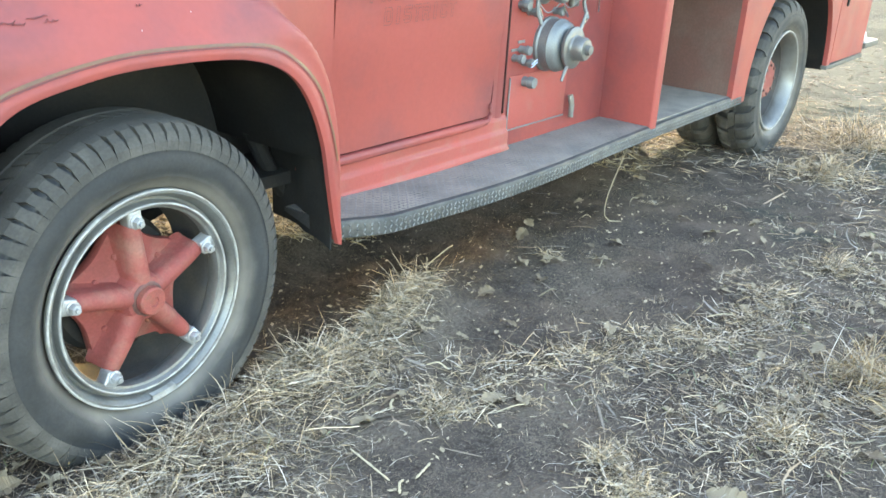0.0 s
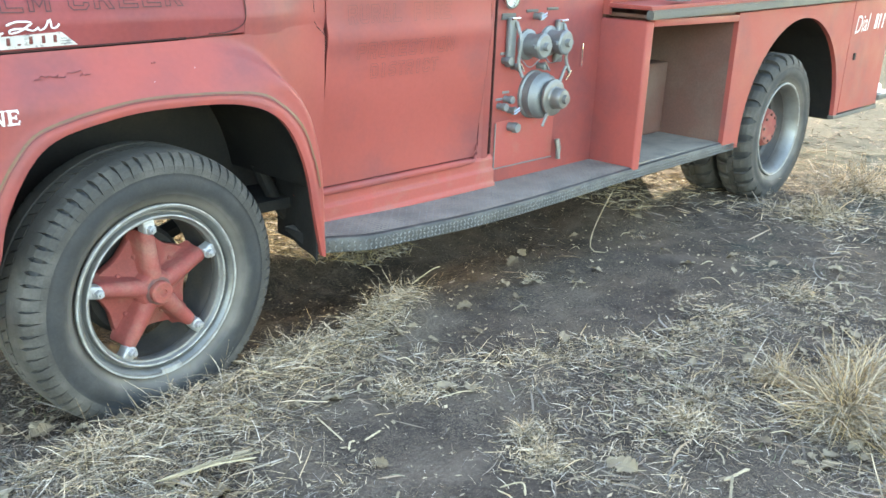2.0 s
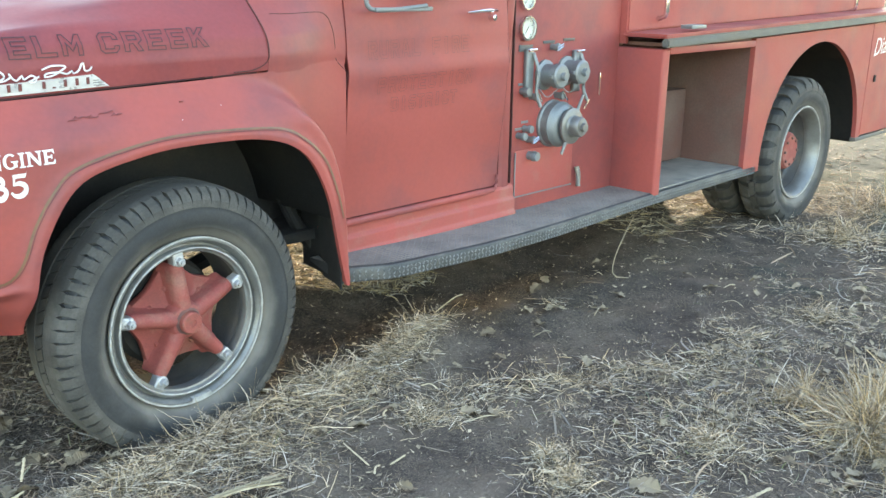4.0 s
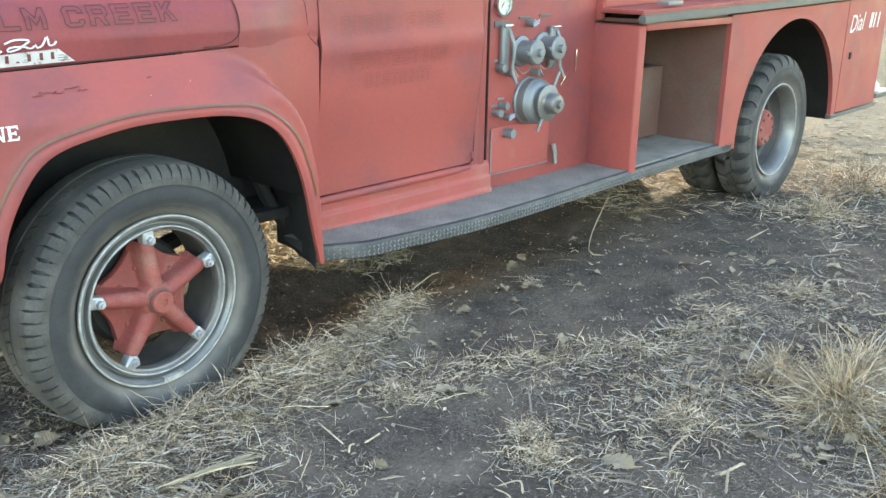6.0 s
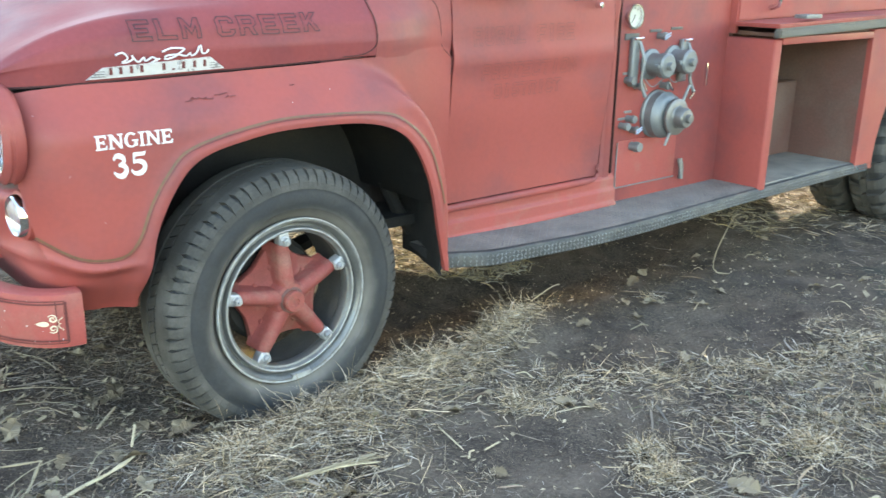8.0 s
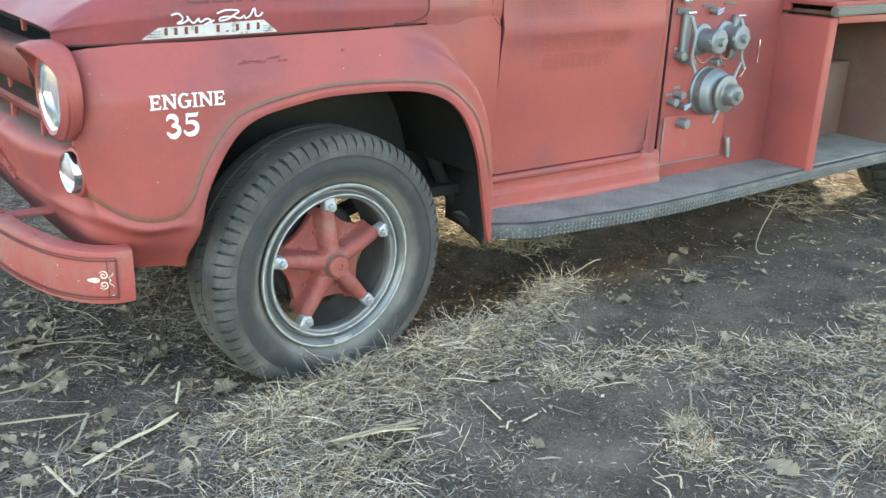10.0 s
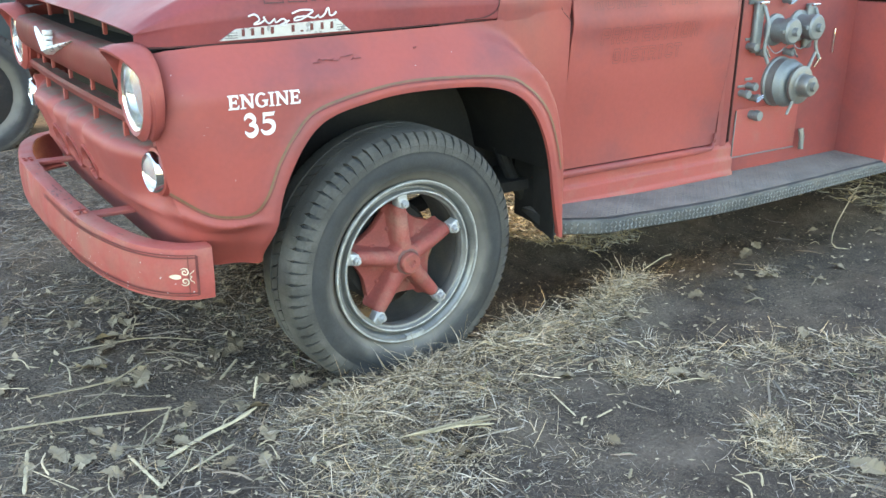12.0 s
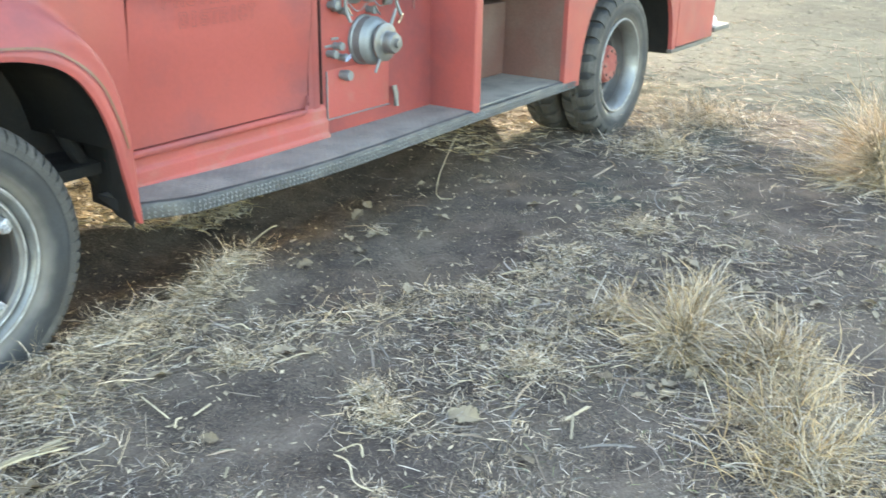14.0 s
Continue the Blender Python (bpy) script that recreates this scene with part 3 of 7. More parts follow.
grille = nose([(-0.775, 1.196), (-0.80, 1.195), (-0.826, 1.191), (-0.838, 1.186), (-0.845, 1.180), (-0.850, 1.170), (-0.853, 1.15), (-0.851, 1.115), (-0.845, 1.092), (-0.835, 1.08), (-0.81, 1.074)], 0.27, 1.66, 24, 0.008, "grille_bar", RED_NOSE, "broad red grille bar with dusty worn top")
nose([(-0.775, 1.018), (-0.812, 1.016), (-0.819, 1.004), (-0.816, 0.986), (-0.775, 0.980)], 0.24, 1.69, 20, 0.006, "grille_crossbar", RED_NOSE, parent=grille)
for y in (0.44, 0.75, 1.05, 1.34, 1.515, 1.65):
    part("grille_post", boxed(-0.79 + nose_bow(y), -0.778 + nose_bow(y), y - 0.011, y + 0.011, 1.005, 1.085, 0.004), RED, grille)
for y in (0.426, 0.754, 1.18, 1.5):
    part("grille_bracket", boxed(-0.79 + nose_bow(y), -0.775 + nose_bow(y), y - 0.009, y + 0.009, 0.915, 0.995, 0.003), RED, grille)
part("radiator", boxed(-0.68, -0.64, 0.25, 1.68, 0.72, 1.185, 0.01), BLACK, truck)
# apron under the grille with three holes
apron_profile = [(-0.735, 0.928), (-0.79, 0.923), (-0.826, 0.912), (-0.846, 0.89), (-0.835, 0.85), (-0.818, 0.80), (-0.804, 0.752), (-0.804, 0.736), (-0.801, 0.722), (-0.782, 0.706), (-0.76, 0.665), (-0.735, 0.61), (-0.715, 0.553)]


HOLES = [0.79, 1.0, 1.21]
HOLE_Z = 0.765


def apron_at(y, p):
    k = abs((y - YC) / 0.93)
    groove = sum(math.exp(-((y - h) / 0.05) ** 2) for h in HOLES) * 0.022 * ease(0.82, 0.9, p.z)
    return p.x + nose_bow(y) + groove + 0.075 * ease(0.55, 0.88, k) * ease(0.66, 0.79, p.z) + 0.10 * ease(0.86, 1.02, k)


def apron_end(p, f):
    """The apron's corner, swept from the front round to the fender's leading edge."""
    z = p.z
    front = RIMLINE[:24]
    j = min(range(1, 24), key=lambda n: abs(front[n].z - z) + abs(front[n - 1].z - z))
    u = min(1.0, max(0.0, (z - front[j - 1].z) / max(1e-6, front[j].z - front[j - 1].z)))
    xr = front[j - 1].x + u * (front[j].x - front[j - 1].x) + 0.025
    yr = fender_y(xr, z) + 0.004
    y0 = 0.26
    a = Vector((apron_at(y0, p), y0)); b = Vector((xr, yr))
    d = (b - a).length
    ta = Vector((apron_at(y0 - 0.01, p) - a.x, -0.01)).normalized() * d
    tb = Vector((0.01, fender_y(xr + 0.01, z) - fender_y(xr, z))).normalized() * d
    q = (2 * f ** 3 - 3 * f * f + 1) * a + (f ** 3 - 2 * f * f + f) * ta + (3 * f * f - 2 * f ** 3) * b + (f ** 3 - f * f) * tb
    return q


def apron():
    bm = bmesh.new()
    ys = steps(0.26, 1.67, 130)
    prof = along([(x, 0, z) for x, z in apron_profile], 40)
    ends = [[apron_end(p, f) for p in prof] for f in steps(1.0, 0.0, 14)[:-1]]
    g = [[bm.verts.new((q.x, q.y, p.z)) for q, p in zip(row, prof)] for row in ends]
    g += [[bm.verts.new((apron_at(y, p), y, p.z)) for p in prof] for y in ys]
    g += [[bm.verts.new((q.x, 2 * YC - q.y, p.z)) for q, p in zip(row, prof)] for row in reversed(ends)]
    for i in range(len(g) - 1):
        for j in range(40):
            ym, zm = (g[i][j].co.y + g[i + 1][j].co.y) / 2, (prof[j].z + prof[j + 1].z) / 2
            if any(((ym - h) / 0.062) ** 2 + ((zm - HOLE_Z) / 0.056) ** 2 < 1 for h in HOLES):
                continue
            bm.faces.new((g[i][j], g[i + 1][j], g[i + 1][j + 1], g[i][j + 1]))
    bmesh.ops.delete(bm, geom=[v for v in bm.verts if not v.link_faces], context="VERTS")
    bmesh.ops.solidify(bm, geom=bm.faces[:], thickness=0.010)
    return bm


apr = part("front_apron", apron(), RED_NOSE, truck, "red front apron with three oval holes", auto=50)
for h in HOLES:
    bm = bmesh.new(); prev = None
    for k in range(33):
        t = 2 * math.pi * k / 32
        row = [bm.verts.new((-0.809 + nose_bow(h) - 0.30 * rz * math.sin(t) + dx_, h + ry * math.cos(t), HOLE_Z + rz * math.sin(t))) for ry, rz, dx_ in ((0.072, 0.066, 0.012), (0.069, 0.063, -0.007), (0.062, 0.056, -0.008), (0.059, 0.053, -0.002), (0.058, 0.052, 0.006))]
        if prev:
            for j in range(4):
                bm.faces.new((prev[j], row[j], row[j + 1], prev[j + 1]))
        prev = row
    part("hole_rim", bm, RED, apr)
part("apron_backing", boxed(-0.70, -0.685, 0.3, 1.63, 0.60, 0.93, 0.004), BLACK, truck)

# V-shaped badge on the bar: two long tapering wings under a small crown block
bm = bmesh.new()
VC = YC
for sg in (-1, 1):
    rows = []
    for f, low, high, thick in ((0.0, 1.112, 1.142, 0.034), (0.25, 1.130, 1.153, 0.027), (0.55, 1.148, 1.166, 0.019), (0.85, 1.170, 1.179, 0.010), (1.0, 1.183, 1.185, 0.003)):
        y = VC + sg * 0.27 * f
        x = -0.853 + nose_bow(y) + 0.004 * f
        rows.append([bm.verts.new(v) for v in ((x + 0.004, y, low), (x - thick * 0.6, y, low + 0.002), (x - thick, y, (low + high) / 2), (x - thick * 0.5, y, high - 0.001), (x + 0.004, y, high))])
    for p, q in zip(rows, rows[1:]):
        for j in range(4):
            bm.faces.new((p[j], q[j], q[j + 1], p[j + 1]))
    bm.faces.new(rows[-1])
for z0, z1, w in ((1.146, 1.162, 0.021), (1.164, 1.178, 0.018), (1.180, 1.195, 0.014)):
    box(bm, -0.898, -0.868, VC - w, VC + w, z0, z1, 0.004)
part("badge", bm, EMBLEM, grille, "silver V-shaped badge", auto=40)
part("nose_filler", boxed(-0.77, -0.70, 0.13, 0.27, 0.90, 1.08, 0.02), RED, truck)

# hood
def hood_pt(u, w):
    """u 0..1 front to back, w 0..1 from the near lower edge over to the far one."""
    x = -0.825 + u * 1.2
    top = 1.43 + 0.10 * ease(0.0, 0.9, u)
    k = abs(2 * w - 1)
    s = 1 if w < 0.5 else -1
    prof = [(0.0, 0.098, 1.217 + 0.034 * u), (0.14, 0.092, 1.30), (0.28, 0.105, 1.36), (0.4, 0.15, 1.415), (0.52, 0.24, top - 0.03), (0.68, 0.42, top), (0.85, 0.68, top + 0.025), (1.0, 0.965, top + 0.035)]
    q = 1 - k
    for (a, ya, za), (b, yb, zb) in zip(prof, prof[1:]):
        if q <= b + 1e-9:
            f = (q - a) / (b - a)
            y, z = ya + f * (yb - ya), za + f * (zb - za)
            break
    nosef = (1 - u) ** 6
    z += nosef * (1.219 + 0.034 * ease(0.0, 0.12, q) + 0.03 * ease(0.15, 1.0, q) - z)
    x -= 0.035 * (1 - ((y - YC) / 0.9) ** 2) * (1 - u)
    y += 0.05 * (1 - u) ** 9 * (1 - ease(0.0, 0.6, q))
    return Vector((x, y if s > 0 else 2 * YC - y, z))


hood = part("hood", sheet(hood_pt, [0, 0.008, 0.016, 0.028, 0.042, 0.06, 0.08, 0.105] + steps(0.14, 1.0, 22), sorted({round(v, 4) for v in steps(0, 0.26, 22) + steps(0.26, 0.74, 24) + steps(0.74, 1, 22)}), 0.006), RED_HOOD, truck, "oxidised red hood with dull reddish-purple patches", auto=60)


def hood_y(x, z):
    u = (x + 0.825) / 1.2
    best = min(steps(0.0, 0.26, 240), key=lambda w: abs(hood_pt(u, w).z - z))
    return hood_pt(u, best).y


# dark gap below the hood, and the slot over the grille
part("hood_gap", tube([hood_pt(u, 0.0) + Vector((0, -0.001, -0.003)) for u in steps(0.01, 0.96, 30)], [0.0024 - 0.0008 * i / 30 for i in range(31)], 6), SEAM, hood)
nose([(-0.66, 1.262), (-0.665, 1.19), (-0.775, 1.188)], 0.27, 1.66, 12, 0.004, "hood_slot", BLACK, parent=hood)
for y in (0.38, 0.74, 1.19, 1.55):
    part("slot_post", boxed(-0.755, -0.742, y - 0.010, y + 0.010, 1.195, 1.262, 0.003), RED, hood)

# cowl between hood and windscreen
def cowl_top(f, w):
    p = hood_pt(1.0, w)
    k = ease(0.0, 1.0, f)
    low = 1 - abs(2 * w - 1)
    yn = p.y if p.y < YC else 2 * YC - p.y
    end = max(yn, 0.219 + 0.018 * ease(1.3, 1.5, p.z))
    y = yn + (end - yn) * k + 0.004 * ease(0.08, 0.0, low)
    z = p.z + (0.012 * k if 0.1 < w < 0.9 else 0.0) - 0.012 * ease(0.06, 0.0, low)
    return Vector((0.377 + 0.4375 * f, y if p.y < YC else 2 * YC - y, z))


part("cowl_top", sheet(cowl_top, steps(0, 1, 12), sorted({round(v, 4) for v in steps(0, 0.26, 22) + steps(0.26, 0.74, 20) + steps(0.74, 1, 22)}), 0.006), RED, truck, "red cowl ahead of the windscreen", auto=60)
part("hood_gap", tube(along([(0.24, 0.094, 1.252), (0.31, 0.094, 1.255), (0.36, 0.093, 1.272), (0.378, 0.092, 1.30), (0.379, 0.104, 1.36), (0.379, 0.15, 1.416), (0.379, 0.24, 1.502)], 28), 0.002, 6), SEAM, truck)
def cowl_side(x, z):
    """A point on the near side of the cowl at a given place along and height."""
    f = (x - 0.377) / 0.4375
    best = min(steps(0.0, 0.26, 200), key=lambda w: abs(cowl_top(f, w).z - z))
    return cowl_top(f, best) + Vector((0, -0.0006, 0))


part("cowl_seam", tube(along([cowl_side(x, z) for x, z in ((0.44, 1.431), (0.52, 1.430), (0.60, 1.431), (0.68, 1.432), (0.715, 1.424), (0.738, 1.402), (0.752, 1.36), (0.758, 1.31), (0.764, 1.262))] + [Vector((0.775, 0.198, 1.235)), Vector((0.805, 0.202, 1.212))], 60), 0.0013, 6), SEAM, truck)
part("bulkhead", boxed(0.40, 0.43, 0.53, 1.63, 0.66, 1.5), BLACK, truck)

# door
def door_y(x, z):
    return 0.215 + 0.045 * ease(1.15, 0.65, z) - 0.012 * math.exp(-((z - 1.2) / 0.05) ** 2) + 0.02 * ease(1.3, 1.55, z)


door = part("cab_door", sheet(lambda x, z: Vector((x, door_y(x, z), z)), steps(0.818, 1.752, 30), steps(0.626, 1.56, 34), 0.008), RED, truck, "red cab door with faint ghosted lettering")
part("door_gap", tube([(0.811, door_y(0.8, z) + 0.006, z) for z in steps(0.62, 1.21, 18)], 0.0015, 6), SEAM, truck)
part("door_gap", tube([(1.759, door_y(1.7, z) + 0.006, z) for z in steps(0.62, 1.55, 24)], 0.0013, 6), SEAM, truck)
part("door_handle", tube(along([(1.45, 0.185, 1.418), (1.5, 0.17, 1.422), (1.57, 0.168, 1.425), (1.63, 0.185, 1.424)], 16), [0.006 + 0.006 * ease(0, 8, i) for i in range(17)], 10, 0.7), CHROME, door, "chrome pull handle")
part("lock_button", turned([(0.013, 0.0), (0.013, 0.03), (0.008, 0.034), (0.0, 0.034)], 14, Matrix.Translation((1.615, 0.205, 1.395))), CHROME, door)
for y0, y1 in ((0.24, 0.255), (1.675, 1.69)):
    part("window_glass", boxed(0.90, 1.70, y0, y1, 1.56, 1.95), GLASS, truck)
# cab shell
part("door_post", boxed(1.70, 1.83, 0.235, 0.30, 1.56, 2.0, 0.02), RED, truck)
part("door_post", boxed(0.82, 0.90, 0.235, 0.30, 1.56, 2.0, 0.02), RED, truck)
roof_bm = boxed(0.72, 1.86, 0.22, 1.71, 1.96, 2.12, 0.07, 4)
part("cab_roof", roof_bm, RED, truck)
part("cab_back", boxed(1.79, 1.84, 0.26, 1.67, 0.55, 1.98, 0.01), RED, truck)
part("cab_door", boxed(0.82, 1.78, 1.68, 1.71, 0.55, 1.56, 0.01), RED, truck)
part("cab_floor", boxed(0.43, 1.82, 0.30, 1.63, 0.56, 0.6), BLACK, truck)
part("windscreen", boxed(0.80, 0.81, 0.32, 1.61, 1.56, 1.96), GLASS, truck)

# mirror bracket on the door
mir = part("mirror_bracket", tube(along([(0.885, 0.19, 1.60), (0.872, 0.165, 1.53), (0.868, 0.16, 1.47), (0.89, 0.155, 1.44), (1.0, 0.15, 1.437), (1.17, 0.145, 1.45)], 24), 0.009, 8), GREYMETAL, door, "chrome mirror bracket")
part("bracket_foot", turned([(0.02, -0.01), (0.02, 0.02), (0.012, 0.03), (0.0, 0.03)], 14, Matrix.Translation((0.873, 0.2, 1.5))), CHROME, mir)
part("bracket_arm", boxed(0.90, 1.20, 0.14, 0.152, 1.43, 1.446, 0.004), GREYMETAL, mir)
part("mirror_head", boxed(1.17, 1.35, 0.10, 0.12, 1.475, 1.68, 0.012), OLIVE, mir, "olive-backed side mirror")

# rocker, cab rear corner
def rocker_y(x, z):
    """Upright sill with a pressed step half way down and a flange on the board."""
    return 0.252 - 0.012 * ease(0.56, 0.545, z) - 0.010 * ease(0.498, 0.482, z) + 0.012 * ease(0.60, 0.615, z)


part("rocker_panel", sheet(lambda x, z: Vector((x, rocker_y(x, z), z)), steps(0.70, 1.868, 26), steps(0.458, 0.62, 30), 0.006), RED_DUSTY, truck, "dusty red rocker panel")
part("sill_rib", tube(along([(0.70, 0.240, 0.612), (0.9, 0.240, 0.612), (1.3, 0.240, 0.612), (1.68, 0.241, 0.613), (1.722, 0.243, 0.618), (1.738, 0.247, 0.645), (1.742, 0.252, 0.68)], 48), [0.0165] * 40 + [0.0165 - 0.0014 * k for k in range(9)], 10), RED, truck)
part("cab_corner", sheet(lambda x, z: Vector((x, 0.262 - 0.03 * ease(1.1, 1.5, z) + 0.05 * ease(1.81, 1.868, x), z)), steps(1.766, 1.868, 8), steps(0.615, 1.98, 20), 0.006), RED, truck)

# running board, sinking slightly to the rear
def board_z(x):
    return 0.492 - 0.02 * ease(0.67, 1.5, x) + 0.008 * ease(2.0, 3.9, x)


def board_edge(x):
    return 0.085 * (1 - ease(0.655, 0.93, x)) ** 1.5 - 0.03 * math.exp(-((x - 1.7) / 0.6) ** 2)


bmb = bmesh.new()
g = []
for x in steps(0.668, 0.95, 14) + steps(1.0, 3.84, 30) + [3.90]:
    e = board_edge(x)
    z = board_z(x)
    prof = [(0.285, z - 0.012), (0.285, z), (0.02 + e, z), (0.006 + e, z - 0.004), (0.0 + e, z - 0.014), (0.0 + e, z - 0.058), (0.006 + e, z - 0.062), (0.03 + e, z - 0.062)]
    g.append([bmb.verts.new((x, y, zz)) for y, zz in prof])
for a, b in zip(g, g[1:]):
    for j in range(len(a) - 1):
        bmb.faces.new((a[j], b[j], b[j + 1], a[j + 1]))
bmb.faces.new(g[0][::-1]); bmb.faces.new(g[-1])
board = part("running_board", bmb, DIAMOND, truck, "grimy diamond-plate running board")
part("tread_plate", sheet(lambda x, f: Vector((x, 0.284 + (board_edge(x) + 0.018 - 0.284) * f, board_z(x) + 0.0012)), steps(0.672, 0.95, 14) + steps(1.0, 3.86, 30), [0, 0.25, 0.5, 0.75, 1]), DUSTY_PLATE, board, "dusty worn top of the board")
# raised diamonds of the plate: short bars, alternate ones turned
dv, df = [], []


def bar(c, u, v, nrm, ln, wd, ht):
    k = len(dv)
    for su, sv in ((-1, 0), (0, -1), (1, 0), (0, 1)):
        dv.append(c + u * su * ln + v * sv * wd)
    dv.append(c + nrm * ht)
    df.extend([(k, k + 1, k + 4), (k + 1, k + 2, k + 4), (k + 2, k + 3, k + 4), (k + 3, k, k + 4)])


for j, y in enumerate(steps(0.022, 0.27, 13)):
    for i, x in enumerate(steps(0.69, 3.88, 150)):
        a = radians(45 if (i + j) % 2 else -45)
        if y < board_edge(x) + 0.02:
            continue
        bar(Vector((x, y, board_z(x) + 0.0014)), Vector((math.cos(a), math.sin(a), 0)), Vector((-math.sin(a), math.cos(a), 0)), Vector((0, 0, 1)), 0.011, 0.004, 0.0012)
for j in range(3):
    for i, x in enumerate(steps(0.69, 3.88, 150)):
        a = radians(45 if (i + j) % 2 else -45)
        bar(Vector((x, board_edge(x) - 0.0003, board_z(x) - 0.02 - 0.016 * j)), Vector((math.cos(a), 0, math.sin(a))), Vector((-math.sin(a), 0, math.cos(a))), Vector((0, -1, 0)), 0.010, 0.004, 0.003)
me = bpy.data.meshes.new("tread_pattern"); me.from_pydata(dv, [], df); me.materials.append(WORN_BAR)
tp = tagged(new("tread_pattern", me), kind="stuff"); tp.parent = board

# front bumper: a channel bent back at both ends
BUMP = along([(-0.70, 0.012, 0), (-0.755, 0.02, 0), (-0.83, 0.075, 0), (-0.90, 0.21, 0), (-0.955, 0.50, 0), (-0.968, 0.965, 0), (-0.955, 1.43, 0), (-0.90, 1.72, 0), (-0.83, 1.855, 0), (-0.755, 1.91, 0), (-0.70, 1.918, 0)], 90)


def bumper_side(i):
    d = (BUMP[min(i + 1, 90)] - BUMP[max(i - 1, 0)]).normalized()
    n = Vector((0, 0, 1)).cross(d)
    return -n if n.dot(BUMP[i] - Vector((-0.3, YC, 0))) < 0 else n


bmp = bmesh.new(); g = []
for i, p in enumerate(BUMP):
    n = bumper_side(i)
    prof = [(-0.055, 0.655), (-0.055, 0.664), (-0.01, 0.664), (-0.002, 0.66), (0.0, 0.65), (0.004, 0.585), (0.0, 0.515), (-0.002, 0.506), (-0.01, 0.502), (-0.055, 0.502), (-0.055, 0.511), (-0.010, 0.512), (-0.008, 0.58), (-0.010, 0.654)]
    g.append([bmp.verts.new((p.x + n.x * o, p.y + n.y * o, z)) for o, z in prof])
for a, b in zip(g, g[1:]):
    for j in range(len(a)):
        bmp.faces.new((a[j], b[j], b[(j + 1) % len(a)], a[(j + 1) % len(a)]))
bmp.faces.new(g[0][::-1]); bmp.faces.new(g[-1])
bumper = part("front_bumper", bmp, RED_DUSTY, truck, "curved red steel bumper with chipped paint and scrollwork")
for y in (0.55, 1.38):
    part("bumper_bracket", boxed(-0.96, -0.55, y - 0.03, y + 0.03, 0.645, 0.657, 0.004), RED_DUSTY, bumper)
    for k in range(4):
        part("bolt", turned([(0.008, 0), (0.008, 0.006), (0.0, 0.008)], 6, Matrix.Translation((-0.945 + 0.022 * (k // 2), y - 0.015 + 0.03 * (k % 2), 0.665)) @ Matrix.Rotation(radians(-90), 4, "X")), RED_DUSTY, bumper)


def on_bumper(i, z, lift=0.002):
    p, n = BUMP[i], bumper_side(i)
    return Vector((p.x + n.x * (0.004 + lift), p.y + n.y * (0.004 + lift), z))


def bumper_strip(path, w, mat, name):
    bm = bmesh.new(); prev = None
    for i, z in path:
        c = on_bumper(i, z)
        cur = (bm.verts.new(c + Vector((0, 0, -w))), bm.verts.new(c + Vector((0, 0, w))))
        if prev:
            bm.faces.new((prev[0], cur[0], cur[1], prev[1]))
        prev = cur
    part(name, bm, mat, bumper)


for z, w in ((0.637, 0.0024), (0.645, 0.0015), (0.529, 0.0024), (0.521, 0.0015)):
    bumper_strip([(i, z) for i in range(2, 44)], w, DKSTRIPE, "pinstripe")
for i0, w in ((2, 0.004), (3, 0.0015)):
    bm = bmesh.new()
    q = [on_bumper(i0, 0.523), on_bumper(i0, 0.643)]
    t = (BUMP[i0 + 1] - BUMP[i0]).normalized() * w
    bm.faces.new([bm.verts.new(v) for v in (q[0] - t, q[0] + t, q[1] + t, q[1] - t)])
    part("pinstripe", bm, DKSTRIPE, bumper)


def bumper_xy(s, z):
    """A point on the bumper s metres from its near end."""
    acc = 0.0
    for i in range(90):
        d = (BUMP[i + 1] - BUMP[i]).length
        if acc + d >= s:
            a, b = on_bumper(i, z), on_bumper(i + 1, z)
            return a.lerp(b, (s - acc) / d)
        acc += d


# white scroll ornament: two curls, a teardrop and a small fan
def scroll(cs, cz, turn_dir, r0):
    pts = []
    for k in range(26):
        a = turn_dir * (0.6 + k * 0.36); r = r0 * (1 - k / 30)
        pts.append(bumper_xy(cs + r * math.cos(a), cz + r * math.sin(a)))
    return tube(pts, [0.0012 + 0.0012 * math.sin(math.pi * i / 25) for i in range(26)], 6)


SCX, SCZ = 0.082, 0.580
for dz, td in ((0.0145, 1), (-0.0145, -1)):
    part("scroll", scroll(SCX, SCZ + dz, td, 0.013), CREAM, bumper, "white painted scroll")
for dz in (-0.008, 0.008):
    part("scroll", tube([bumper_xy(SCX - 0.019 + 0.006 * math.sin(k), SCZ + dz * k / 2.0) for k in range(6)], 0.0012, 6), CREAM, bumper)
bm = bmesh.new()
drop = []
for k in range(20):
    a = 2 * math.pi * k / 20
    drop.append(bm.verts.new(bumper_xy(SCX + 0.028 + 0.018 * math.cos(a), SCZ + 0.009 * math.sin(a) * math.sin(a / 2) ** 0.6) + Vector((0, 0, 0))))
bm.faces.new(drop)
part("teardrop", bm, CREAM, bumper, smooth=False)
random.seed(5)
chips = bmesh.new()
for k in range(46):
    s_, z_ = random.uniform(0.03, 0.75), random.choice((random.uniform(0.51, 0.56), random.uniform(0.51, 0.65)))
    c = bumper_xy(s_, z_); r = random.uniform(0.0008, 0.0028)
    d = (bumper_xy(s_ + 0.002, z_) - c).normalized() * r
    chips.faces.new([chips.verts.new(c + v) for v in (-d, Vector((0, 0, -r * 0.7)), d * 0.9, Vector((0, 0, r)))])
tagged(part("paint_chips", chips, WHITE, bumper, smooth=False), kind="stuff")

